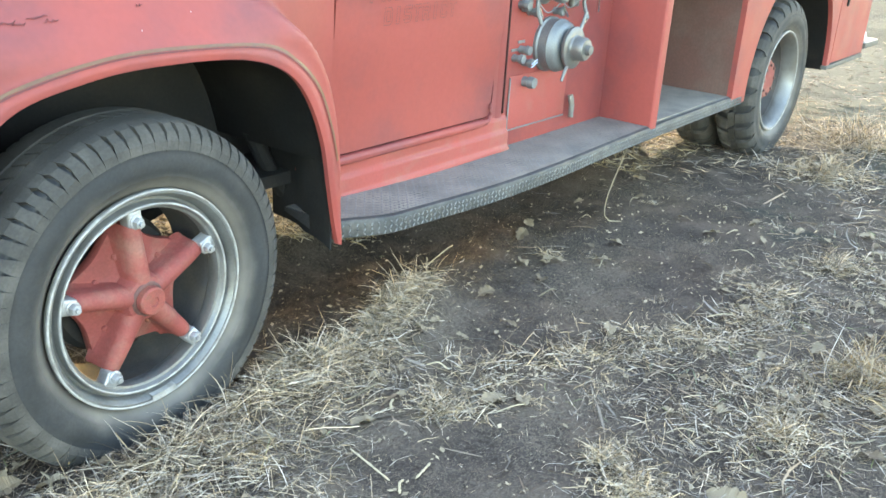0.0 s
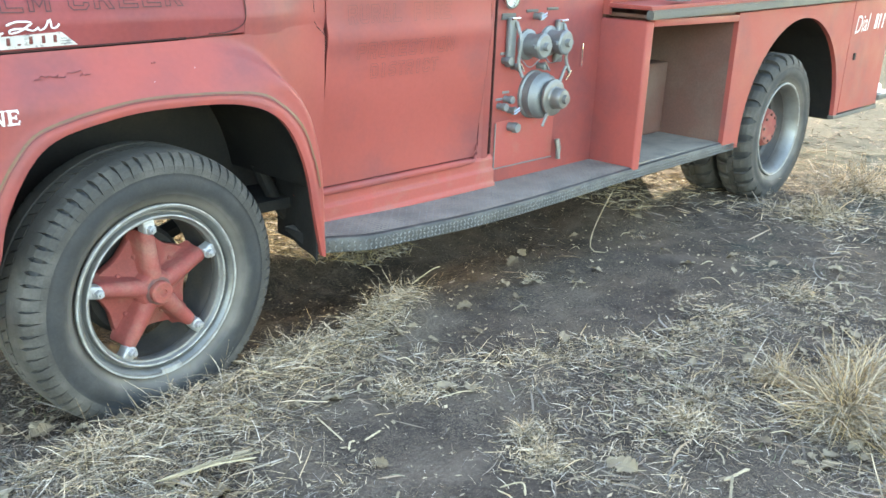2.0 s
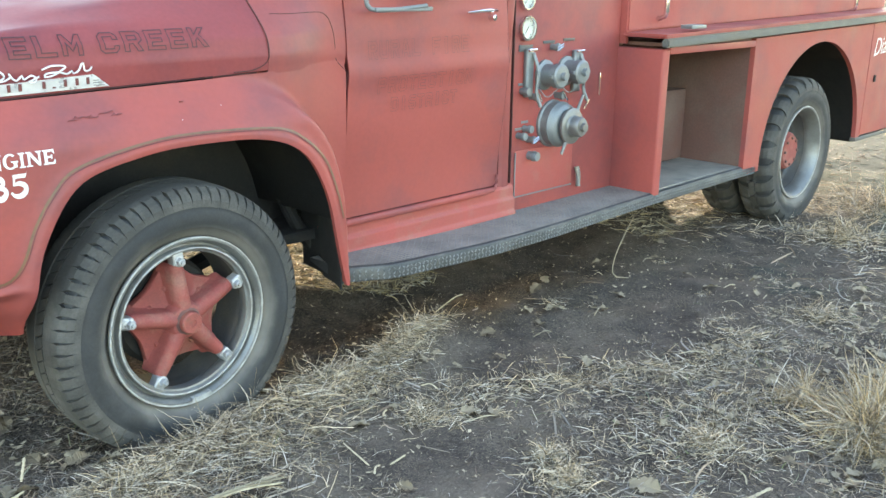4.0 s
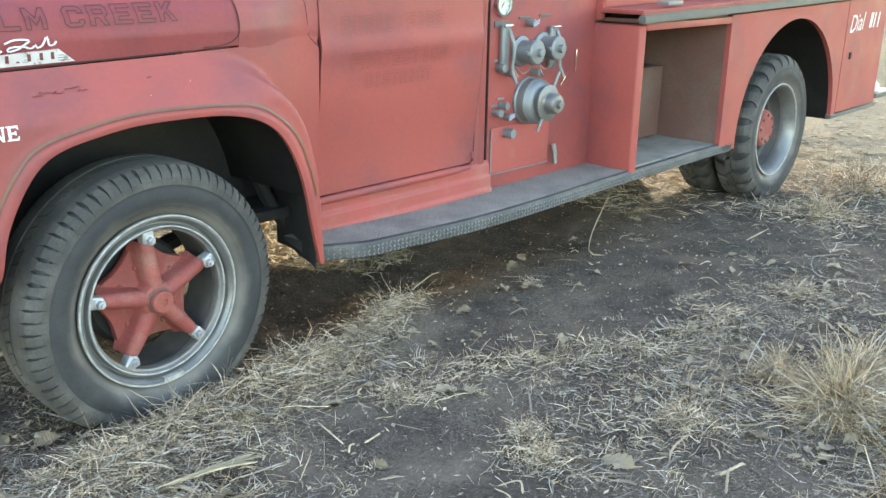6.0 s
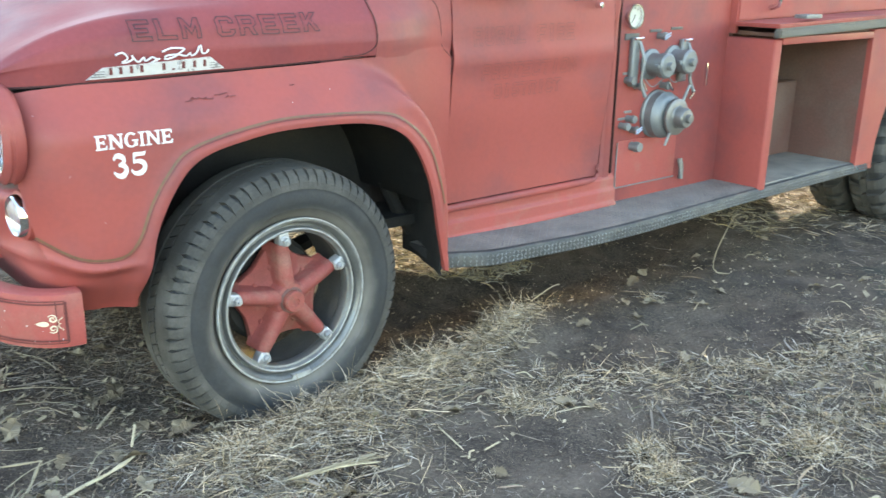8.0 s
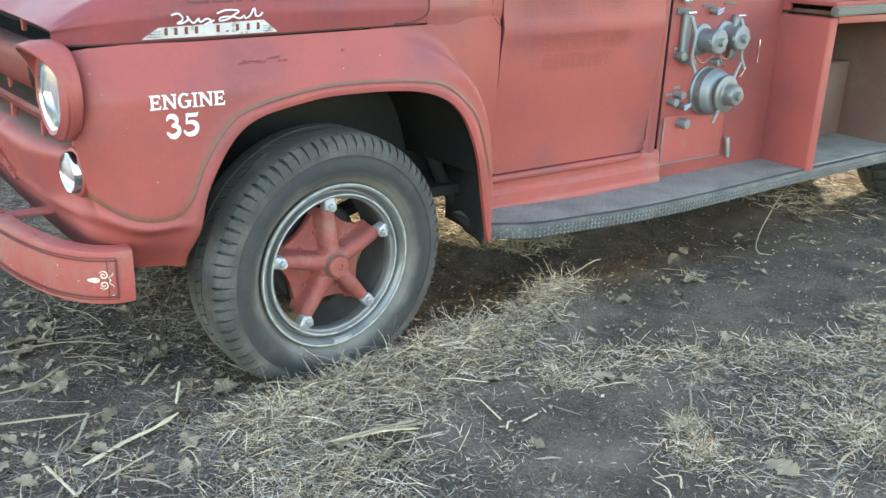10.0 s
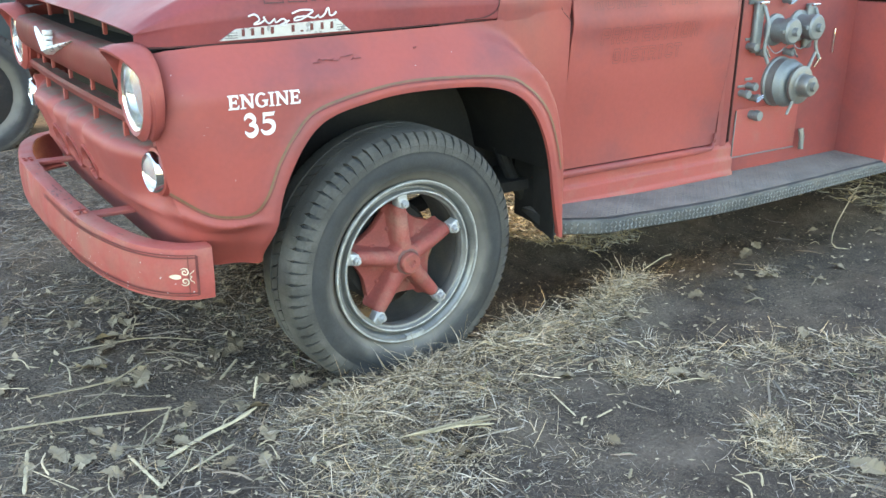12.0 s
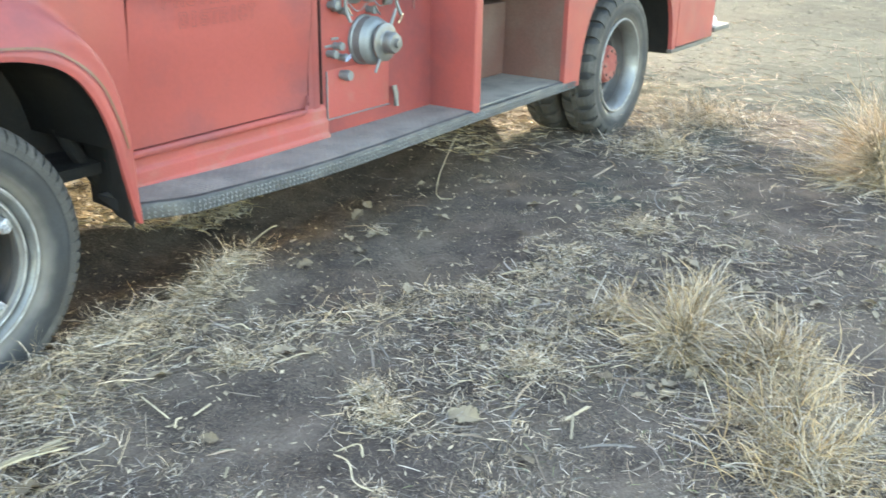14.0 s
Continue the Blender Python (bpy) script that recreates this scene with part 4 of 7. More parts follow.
# bare, grimy patches where the top flange has lost its paint
worn = bmesh.new()
for k in range(70):
    i = random.choice((random.randrange(14, 66), random.randrange(26, 46)))
    n, d = bumper_side(i), (BUMP[i + 1] - BUMP[i]).normalized()
    c = BUMP[i] + n * random.uniform(-0.05, -0.004) + d * random.uniform(-0.02, 0.02)
    ra, rb = random.uniform(0.003, 0.014), random.uniform(0.002, 0.005)
    worn.faces.new([worn.verts.new(c + d * (ra * f * math.cos(a)) + n * max(-0.004, rb * f * math.sin(a)) + Vector((0, 0, 0.6652 + 0.00001 * k))) for a, f in ((q * math.pi / 4, random.uniform(0.55, 1.1)) for q in range(8))])
tagged(part("paint_wear", worn, SCUFF, bumper, smooth=False), kind="stuff")

# ---- lettering and badge on the fire truck ----
def arc(cx, cz, rx, rz, a0, a1, n):
    return [(cx + rx * math.cos(radians(a0 + (a1 - a0) * k / n)), cz + rz * math.sin(radians(a0 + (a1 - a0) * k / n))) for k in range(n + 1)]


def band(pts, w0, w1):
    """Outline of a brush stroke through pts, its width running from w0 to w1 and fullest half way."""
    P = along([(x, 0, z) for x, z in pts], 24)
    left, right = [], []
    for k, p in enumerate(P):
        d = (P[min(k + 1, 24)] - P[max(k - 1, 0)]).normalized()
        w = w0 + (w1 - w0) * math.sin(math.pi * k / 24)
        left.append((p.x - d.z * w, p.z + d.x * w)); right.append((p.x + d.z * w, p.z - d.x * w))
    return left + right[::-1]


# flared sign-painter's capitals and figures, each outline on a letter one wide and one high
SIGNS = {
    "E": [[(0, 0), (0.95, 0), (1, 0.3), (0.92, 0.3), (0.82, 0.14), (0.36, 0.14), (0.36, 0.44), (0.62, 0.43), (0.68, 0.36), (0.76, 0.36), (0.76, 0.66), (0.68, 0.66), (0.62, 0.58), (0.36, 0.56), (0.36, 0.86), (0.78, 0.86), (0.86, 0.72), (0.95, 0.72), (0.92, 1), (0, 1), (0, 0.93), (0.12, 0.88), (0.12, 0.12), (0, 0.07)]],
    "N": [[(0, 0), (0.4, 0), (0.4, 0.07), (0.25, 0.12), (0.25, 0.72), (0.78, 0), (0.92, 0), (0.92, 0.88), (1, 0.93), (1, 1), (0.64, 1), (0.64, 0.93), (0.78, 0.88), (0.78, 0.3), (0.3, 1), (0, 1), (0, 0.93), (0.11, 0.88), (0.11, 0.12), (0, 0.07)]],
    "I": [[(0, 0), (1, 0), (1, 0.07), (0.72, 0.12), (0.72, 0.88), (1, 0.93), (1, 1), (0, 1), (0, 0.93), (0.28, 0.88), (0.28, 0.12), (0, 0.07)]],
    "G": [arc(0.5, 0.5, 0.5, 0.52, 48, 318, 22) + arc(0.5, 0.5, 0.29, 0.40, 318, 48, 22), [(0.52, 0.52), (1.02, 0.52), (1.02, 0.45), (0.94, 0.4), (0.94, 0.08), (0.7, 0.1), (0.7, 0.4), (0.52, 0.45)]],
    "3": [band([(0.04, 0.76), (0.2, 0.92), (0.48, 0.92), (0.72, 0.78), (0.66, 0.6), (0.36, 0.52)], 0.05, 0.125), band([(0.36, 0.52), (0.74, 0.46), (0.86, 0.26), (0.62, 0.07), (0.3, 0.07), (0.03, 0.24)], 0.05, 0.135)],
    "5": [[(0.18, 0.82), (0.88, 0.82), (0.98, 1.04), (0.9, 0.99), (0.18, 0.99)], [(0.18, 0.82), (0.3, 0.82), (0.27, 0.62), (0.14, 0.5)], band([(0.17, 0.55), (0.5, 0.6), (0.82, 0.46), (0.82, 0.22), (0.54, 0.06), (0.2, 0.08), (0.02, 0.24)], 0.05, 0.13)],
}


def sign_letter(ch, x0, x1, z0, z1, dz):
    bm = bmesh.new()
    for n, loop in enumerate(SIGNS[ch]):
        P = [(x0 + u * (x1 - x0), z0 + w * (z1 - z0) + dz * u) for u, w in loop]
        bm.faces.new([bm.verts.new((x, side_y(x, z) - 0.003 - 0.0004 * n, z)) for x, z in P])
    bm.normal_update()
    bmesh.ops.triangulate(bm, faces=bm.faces[:])
    return part("sign_letter", bm, WHITE, fender, "white painted letter" if ch.isalpha() else "white painted figure", smooth=False)


cursor = -0.628
for ch, wide in zip("ENGINE", (0.033, 0.042, 0.039, 0.017, 0.042, 0.034)):
    sign_letter(ch, cursor, cursor + wide, 1.052, 1.092, 0.0)
    cursor += wide + 0.0026
sign_letter("3", -0.585, -0.542, 0.972, 1.036, 0.0)
sign_letter("5", -0.536, -0.489, 0.974, 1.037, 0.0)
# block capitals drawn as contours: each contour runs on a letter one wide and one high
BLOCKS = {
    "E": [[(0, 0), (1, 0), (1, 0.2), (0.26, 0.2), (0.26, 0.4), (0.85, 0.4), (0.85, 0.6), (0.26, 0.6), (0.26, 0.8), (1, 0.8), (1, 1), (0, 1)]],
    "L": [[(0, 0), (1, 0), (1, 0.2), (0.26, 0.2), (0.26, 1), (0, 1)]],
    "M": [[(0, 0), (0.22, 0), (0.22, 0.62), (0.5, 0.2), (0.78, 0.62), (0.78, 0), (1, 0), (1, 1), (0.8, 1), (0.5, 0.55), (0.2, 1), (0, 1)]],
    "C": [[(0.2, 0), (0.8, 0), (1, 0.18), (1, 0.34), (0.74, 0.34), (0.74, 0.2), (0.26, 0.2), (0.26, 0.8), (0.74, 0.8), (0.74, 0.66), (1, 0.66), (1, 0.82), (0.8, 1), (0.2, 1), (0, 0.82), (0, 0.18)]],
    "R": [[(0, 0), (0.26, 0), (0.26, 0.38), (0.5, 0.38), (0.72, 0), (1, 0), (0.76, 0.4), (1, 0.56), (1, 0.84), (0.84, 1), (0, 1)], [(0.26, 0.58), (0.74, 0.58), (0.74, 0.8), (0.26, 0.8)]],
    "U": [[(0.2, 0), (0.8, 0), (1, 0.18), (1, 1), (0.74, 1), (0.74, 0.2), (0.26, 0.2), (0.26, 1), (0, 1), (0, 0.18)]],
    "A": [[(0, 0), (0.26, 0), (0.34, 0.24), (0.66, 0.24), (0.74, 0), (1, 0), (0.64, 1), (0.36, 1)], [(0.4, 0.42), (0.6, 0.42), (0.5, 0.76)]],
    "F": [[(0, 0), (0.26, 0), (0.26, 0.4), (0.85, 0.4), (0.85, 0.6), (0.26, 0.6), (0.26, 0.8), (1, 0.8), (1, 1), (0, 1)]],
    "I": [[(0, 0), (1, 0), (1, 1), (0, 1)]],
    "P": [[(0, 0), (0.26, 0), (0.26, 0.38), (0.84, 0.38), (1, 0.54), (1, 0.84), (0.84, 1), (0, 1)], [(0.26, 0.58), (0.74, 0.58), (0.74, 0.8), (0.26, 0.8)]],
    "O": [[(0.2, 0), (0.8, 0), (1, 0.18), (1, 0.82), (0.8, 1), (0.2, 1), (0, 0.82), (0, 0.18)], [(0.26, 0.2), (0.74, 0.2), (0.74, 0.8), (0.26, 0.8)]],
    "T": [[(0.37, 0), (0.63, 0), (0.63, 0.8), (1, 0.8), (1, 1), (0, 1), (0, 0.8), (0.37, 0.8)]],
    "N": [[(0, 0), (0.24, 0), (0.24, 0.6), (0.74, 0), (1, 0), (1, 1), (0.76, 1), (0.76, 0.4), (0.26, 1), (0, 1)]],
    "D": [[(0, 0), (0.8, 0), (1, 0.18), (1, 0.82), (0.8, 1), (0, 1)], [(0.26, 0.2), (0.74, 0.2), (0.74, 0.8), (0.26, 0.8)]],
    "S": [[(0.2, 0), (0.8, 0), (1, 0.18), (1, 0.42), (0.82, 0.6), (0.26, 0.6), (0.26, 0.8), (1, 0.8), (1, 1), (0.2, 1), (0, 0.82), (0, 0.56), (0.18, 0.4), (0.74, 0.4), (0.74, 0.2), (0, 0.2), (0, 0.18)]],
    "K": [[(0, 0), (0.26, 0), (0.26, 0.36), (0.38, 0.48), (0.7, 0), (1, 0), (0.56, 0.64), (0.98, 1), (0.66, 1), (0.26, 0.64), (0.26, 1), (0, 1)]],
}


def block_letter(ch, x0, x1, z0, z1, mat, parent, depth_at, width):
    bm = bmesh.new()
    for loop in BLOCKS[ch]:
        P = [Vector((x0 + u * (x1 - x0), 0, z0 + w * (z1 - z0))) for u, w in loop]
        for a, b in zip(P, P[1:] + P[:1]):
            d = (b - a).normalized() * width
            n = Vector((-d.z, 0, d.x))
            cuts = steps(0, 1, 4)
            for f, g in zip(cuts, cuts[1:]):
                q0, q1 = a.lerp(b, f) - (d if f == 0 else d * 0), a.lerp(b, g) + (d if g == 1 else d * 0)
                bm.faces.new([bm.verts.new((p.x, depth_at(p.x, p.z) - 0.005, p.z)) for p in (q0 - n, q1 - n, q1 + n, q0 + n)])
    return part("ghost_letter", bm, mat, parent, smooth=False)


cursor = -0.462
for ch in "ELM CREEK":
    if ch == " ":
        cursor += 0.036
        continue
    rise_ = 0.012 * (cursor + 0.462) / 0.63
    block_letter(ch, cursor, cursor + 0.058, 1.328 + rise_, 1.384 + rise_, GHOST, hood, hood_y, 0.0015)
    cursor += 0.0745
for word, x0, x1, z0, z1 in (("RURAL FIRE", 0.92, 1.50, 1.25, 1.318), ("PROTECTION", 0.965, 1.52, 1.116, 1.178), ("DISTRICT", 1.04, 1.43, 1.04, 1.096)):
    step_x = (x1 - x0) / len(word)
    for k, ch in enumerate(word):
        if ch != " ":
            xl_ = x0 + k * step_x + (0.25 * step_x if ch == "I" else 0)
            block_letter(ch, xl_, xl_ + step_x * (0.3 if ch == "I" else 0.8), z0 + 0.008 * k / 10, z1 + 0.008 * k / 10, GHOST_FILL, door, door_y, 0.0010)

bm = bmesh.new()
outl = [(-0.6, 1.229), (-0.553, 1.260), (-0.235, 1.276), (-0.19, 1.240)]
top = [bm.verts.new((x, hood_y(x, z) - 0.009, z)) for x, z in outl]
bot = [bm.verts.new((x, hood_y(x, z) - 0.001, z)) for x, z in outl]
bm.faces.new(top)
for k in range(4):
    bm.faces.new((top[k], bot[k], bot[(k + 1) % 4], top[(k + 1) % 4]))
badge = part("hood_badge", bm, EMBLEM, hood, "silver badge plate with dark red characters and white script", smooth=False)
for k, x in enumerate((-0.533, -0.505, -0.475, -0.445, -0.38, -0.352, -0.32, -0.286, -0.254)):
    z = 1.239 + 0.010 * (x + 0.553) / 0.3
    part("badge_bar", boxed(x - 0.0045, x + 0.0045, hood_y(x, z) - 0.0115, hood_y(x, z) - 0.008, z - (0.0015 if k == 5 else 0.0), z + (0.003 if k == 5 else 0.02), 0.001), DKSTRIPE, badge)
for s, xs in ((0, (-0.588, -0.55)), (1, (-0.238, -0.205))):
    for k in range(3):
        z = 1.236 + 0.007 * k + 0.009 * s
        part("badge_line", tube([(xs[0] + 0.006 * k * (1 - s), hood_y(xs[0], z) - 0.0095, z), (xs[1] - 0.008 * k * s, hood_y(xs[1], z) - 0.0095, z)], 0.0012, 5), GREYMETAL, badge)


def script(pts, r):
    return tube([(p.x, hood_y(p.x, p.z) - 0.011, p.z) for p in along([(-0.38 + (x + 0.38) * 0.84, 0, 1.261 + (z - 1.268) * 0.66 + 0.02 * (x + 0.55)) for x, z in pts], 60)], r, 6)


part("script_stroke", script([(-0.545, 1.318), (-0.52, 1.324), (-0.505, 1.300), (-0.525, 1.284), (-0.505, 1.285), (-0.485, 1.300), (-0.492, 1.312), (-0.47, 1.282), (-0.45, 1.30), (-0.445, 1.284), (-0.42, 1.298), (-0.405, 1.284), (-0.41, 1.268), (-0.43, 1.272), (-0.395, 1.29)], 0.0027), WHITE, badge)
part("script_stroke", script([(-0.385, 1.318), (-0.35, 1.33), (-0.305, 1.325), (-0.32, 1.31), (-0.345, 1.292), (-0.375, 1.286), (-0.37, 1.30), (-0.33, 1.302), (-0.30, 1.292), (-0.285, 1.305), (-0.28, 1.292), (-0.262, 1.302), (-0.245, 1.335), (-0.24, 1.30), (-0.222, 1.302), (-0.215, 1.315)], 0.0027), WHITE, badge)
random.seed(8)
# scuffs and chips on the fender
for x, z, ln in ((-0.30, 1.165, 0.055), (-0.27, 1.161, 0.03), (-0.225, 1.172, 0.05), (-0.2, 1.163, 0.035), (-0.33, 1.158, 0.03), (0.02, 1.18, 0.015)):
    bm = bmesh.new()
    pts = [(x + ln * (k / 6 - 0.5), z + random.uniform(-0.003, 0.003)) for k in range(7)]
    top = [bm.verts.new((a, side_y(a, b + 0.003) - 0.002, b + 0.0014 * math.sin(math.pi * (k + 0.2) / 6.4))) for k, (a, b) in enumerate(pts)]
    low = [bm.verts.new((a, side_y(a, b - 0.003) - 0.002, b - 0.0012 * math.sin(math.pi * (k + 0.2) / 6.4))) for k, (a, b) in enumerate(pts)]
    for k in range(6):
        bm.faces.new((low[k], low[k + 1], top[k + 1], top[k]))
    part("paint_scuff", bm, SCUFF, fender)
chips = bmesh.new()
for x, z in ((-0.76, 1.15), (-0.745, 1.10), (-0.70, 0.99), (0.0, 1.13), (-0.69, 1.01), (0.15, 1.16), (-0.4, 0.95), (-0.62, 0.85)):
    r = random.uniform(0.0008, 0.0018)
    chips.faces.new([chips.verts.new((x + a * r, side_y(x, z) - 0.002, z + b * r)) for a, b in ((-1, 0), (0, -0.8), (0.9, 0.1), (0.1, 1))])
tagged(part("paint_chips", chips, WHITE, fender, smooth=False), kind="stuff")

# ---- wheels ----
def tyre_mesh():
    out = [(0.268, -0.005), (0.285, 0.012), (0.31, 0.034), (0.322, 0.041), (0.326, 0.045), (0.331, 0.045), (0.335, 0.047), (0.355, 0.052), (0.385, 0.052), (0.404, 0.047), (0.408, 0.050), (0.413, 0.0485), (0.417, 0.043), (0.43, 0.034), (0.436, 0.036), (0.444, 0.031), (0.452, 0.018), (0.459, 0.0), (0.462, -0.03), (0.463, -0.09)]
    out = [(r if r < 0.283 else 0.283 + (r - 0.283) * 0.88, h) for r, h in out]
    return out + [(r, -0.145 - h) for r, h in reversed(out)]


TY = bmesh.new(); lathe(TY, tyre_mesh(), 72)
TYRE_ME = None


def tread_mesh(n, fill, lug):
    """Shoulder blocks wrapping down the sidewall, parted by tapering slots, and a row of blocks between them."""
    dv_, df_ = [], []
    wear = random.Random(n)
    side = [(0.386, 0.0505), (0.408, 0.049), (0.428, 0.039), (0.443 + lug * 0.4, 0.022), (0.4455 + lug * 0.7, 0.011), (0.447 + lug, -0.002), (0.450 + lug, -0.046)]
    widths = [1.0, 1.0 - 0.2 * (1 - fill), 1.0 - 0.75 * (1 - fill), fill, 0.95 if fill > 0.6 else fill, 0.99 if fill > 0.6 else fill, 1.0 if fill > 0.6 else fill]
    for k in range(n):
        for row in (0, 2):
            a0 = 2 * math.pi * (k + 0.5 * (row == 2)) / n
            base = len(dv_)
            cut_ = 1 - (wear.uniform(0.0, 0.22) if fill > 0.6 else 0.0)
            for (r, h), w in zip(side, widths):
                w = w * cut_ if w < 0.93 and h > 0.0 else w
                hw = h if row == 0 else -0.145 - h
                da = math.pi / n * w
                skew = 0.03 * (0.0505 - h) / 0.1
                for rr, sg in ((r - 0.03, -1), (r, -1), (r, 1), (r - 0.03, 1)):
                    a = a0 + sg * da + skew
                    dv_.append((rr * math.cos(a), -hw if rr == r else -(hw - (0.012 if row == 0 else -0.012)), rr * math.sin(a)))
            for j in range(len(side) - 1):
                q = base + 4 * j
                for c in range(3):
                    df_.append((q + c, q + c + 1, q + c + 5, q + c + 4))
            q = base + 4 * (len(side) - 1)
            df_.append((q, q + 1, q + 2, q + 3))
        a0 = 2 * math.pi * (k + 0.25) / n
        base = len(dv_)
        for r, sc in ((0.42, 1.05), (0.449 + lug, 1.0)):
            for hh in (-0.054, -0.092):
                for sg in (-1, 1):
                    a = a0 + sg * math.pi / n * 0.84 * sc + (0.02 if hh < -0.07 else -0.02)
                    dv_.append((r * math.cos(a), -hh, r * math.sin(a)))
        for f in ((4, 5, 7, 6), (0, 1, 5, 4), (2, 6, 7, 3), (0, 4, 6, 2), (1, 3, 7, 5)):
            df_.append([base + i for i in f])
    m = bpy.data.meshes.new("tread"); m.from_pydata(dv_, [], df_); m.materials.append(TREAD)
    return m


TREAD_ME = tread_mesh(72, 0.78, 0.004)
LUG_ME = tread_mesh(27, 0.56, 0.012)


def rim_bm(dish):
    d = dish
    prof = [(0.263, -0.14), (0.258, -0.05), (0.262, 0.0), (0.272, 0.014), (0.282, 0.026), (0.287, 0.024), (0.283, 0.034), (0.276, 0.034), (0.268, 0.022), (0.262, 0.006), (0.255, 0.006), (0.250, 0.022), (0.245, 0.024), (0.24, 0.014), (0.234, 0.012), (0.232, 0.004), (0.234, -0.02), (0.238, -0.03)]
    if dish:
        prof = [(0.263, -0.2), (0.258, -0.05), (0.265, 0.0), (0.275, 0.02), (0.285, 0.03), (0.29, 0.026), (0.285, 0.036), (0.275, 0.034), (0.266, 0.02), (0.258, 0.0), (0.25, -0.03), (0.247, -0.06), (0.25, -0.07)]
    return turned(prof, 64)


def spider_bm(h):
    """Cast web plate between the spokes, dished back behind them, with scooped edges."""
    bm = bmesh.new()
    n = 100
    ring = []
    for k in range(n):
        a = 2 * math.pi * k / n
        t = abs(((a * 5 / (2 * math.pi)) + 0.5) % 1 - 0.5) * 2      # 0 on an arm, 1 between arms
        ring.append((0.146 + 0.058 * (1 - t) ** 1.9, a, t))
    levels = [(0.98, -0.082), (1.0, -0.076), (1.0, -0.058), (0.985, -0.053), (0.86, -0.050), (0.66, -0.046), (0.5, -0.038), (0.34, -0.018), (0.22, 0.0)]
    rows = [[bm.verts.new((r * f * math.cos(a), -(h + dh), r * f * math.sin(a))) for r, a, t in ring] for f, dh in levels]
    for p, q in zip(rows, rows[1:]):
        for k in range(n):
            bm.faces.new((p[k], p[(k + 1) % n], q[(k + 1) % n], q[k]))
    bm.faces.new(rows[-1]); bm.faces.new(rows[0][::-1])
    return bm


def spoke_bm(h, a):
    """A rounded rib from the hub to its rim clamp, flaring into the web at its foot."""
    bm = bmesh.new()
    d = Vector((math.cos(a), 0, math.sin(a))); s = Vector((-math.sin(a), 0, math.cos(a))); o = Vector((0, -1, 0))
    rows = []
    for r, w, top in ((0.02, 0.034, 0.026), (0.05, 0.032, 0.026), (0.09, 0.0285, 0.024), (0.135, 0.0265, 0.021), (0.17, 0.0255, 0.018), (0.192, 0.024, 0.015), (0.2, 0.020, 0.011)):
        sec = [(-1.55, -0.062), (-1.12, -0.046), (-0.98, -0.028)] + [(-math.cos(math.pi * k / 10) * 0.96, top - w * 1.1 * (1 - math.sin(math.pi * k / 10))) for k in range(11)] + [(0.98, -0.028), (1.12, -0.046), (1.55, -0.062)]
        rows.append([bm.verts.new(d * r + s * (u * w) + o * (h + v)) for u, v in sec])
    for p, q in zip(rows, rows[1:]):
        for k in range(len(p) - 1):
            bm.faces.new((p[k], q[k], q[k + 1], p[k + 1]))
    bm.faces.new(rows[-1]); bm.faces.new(rows[0][::-1])
    return bm


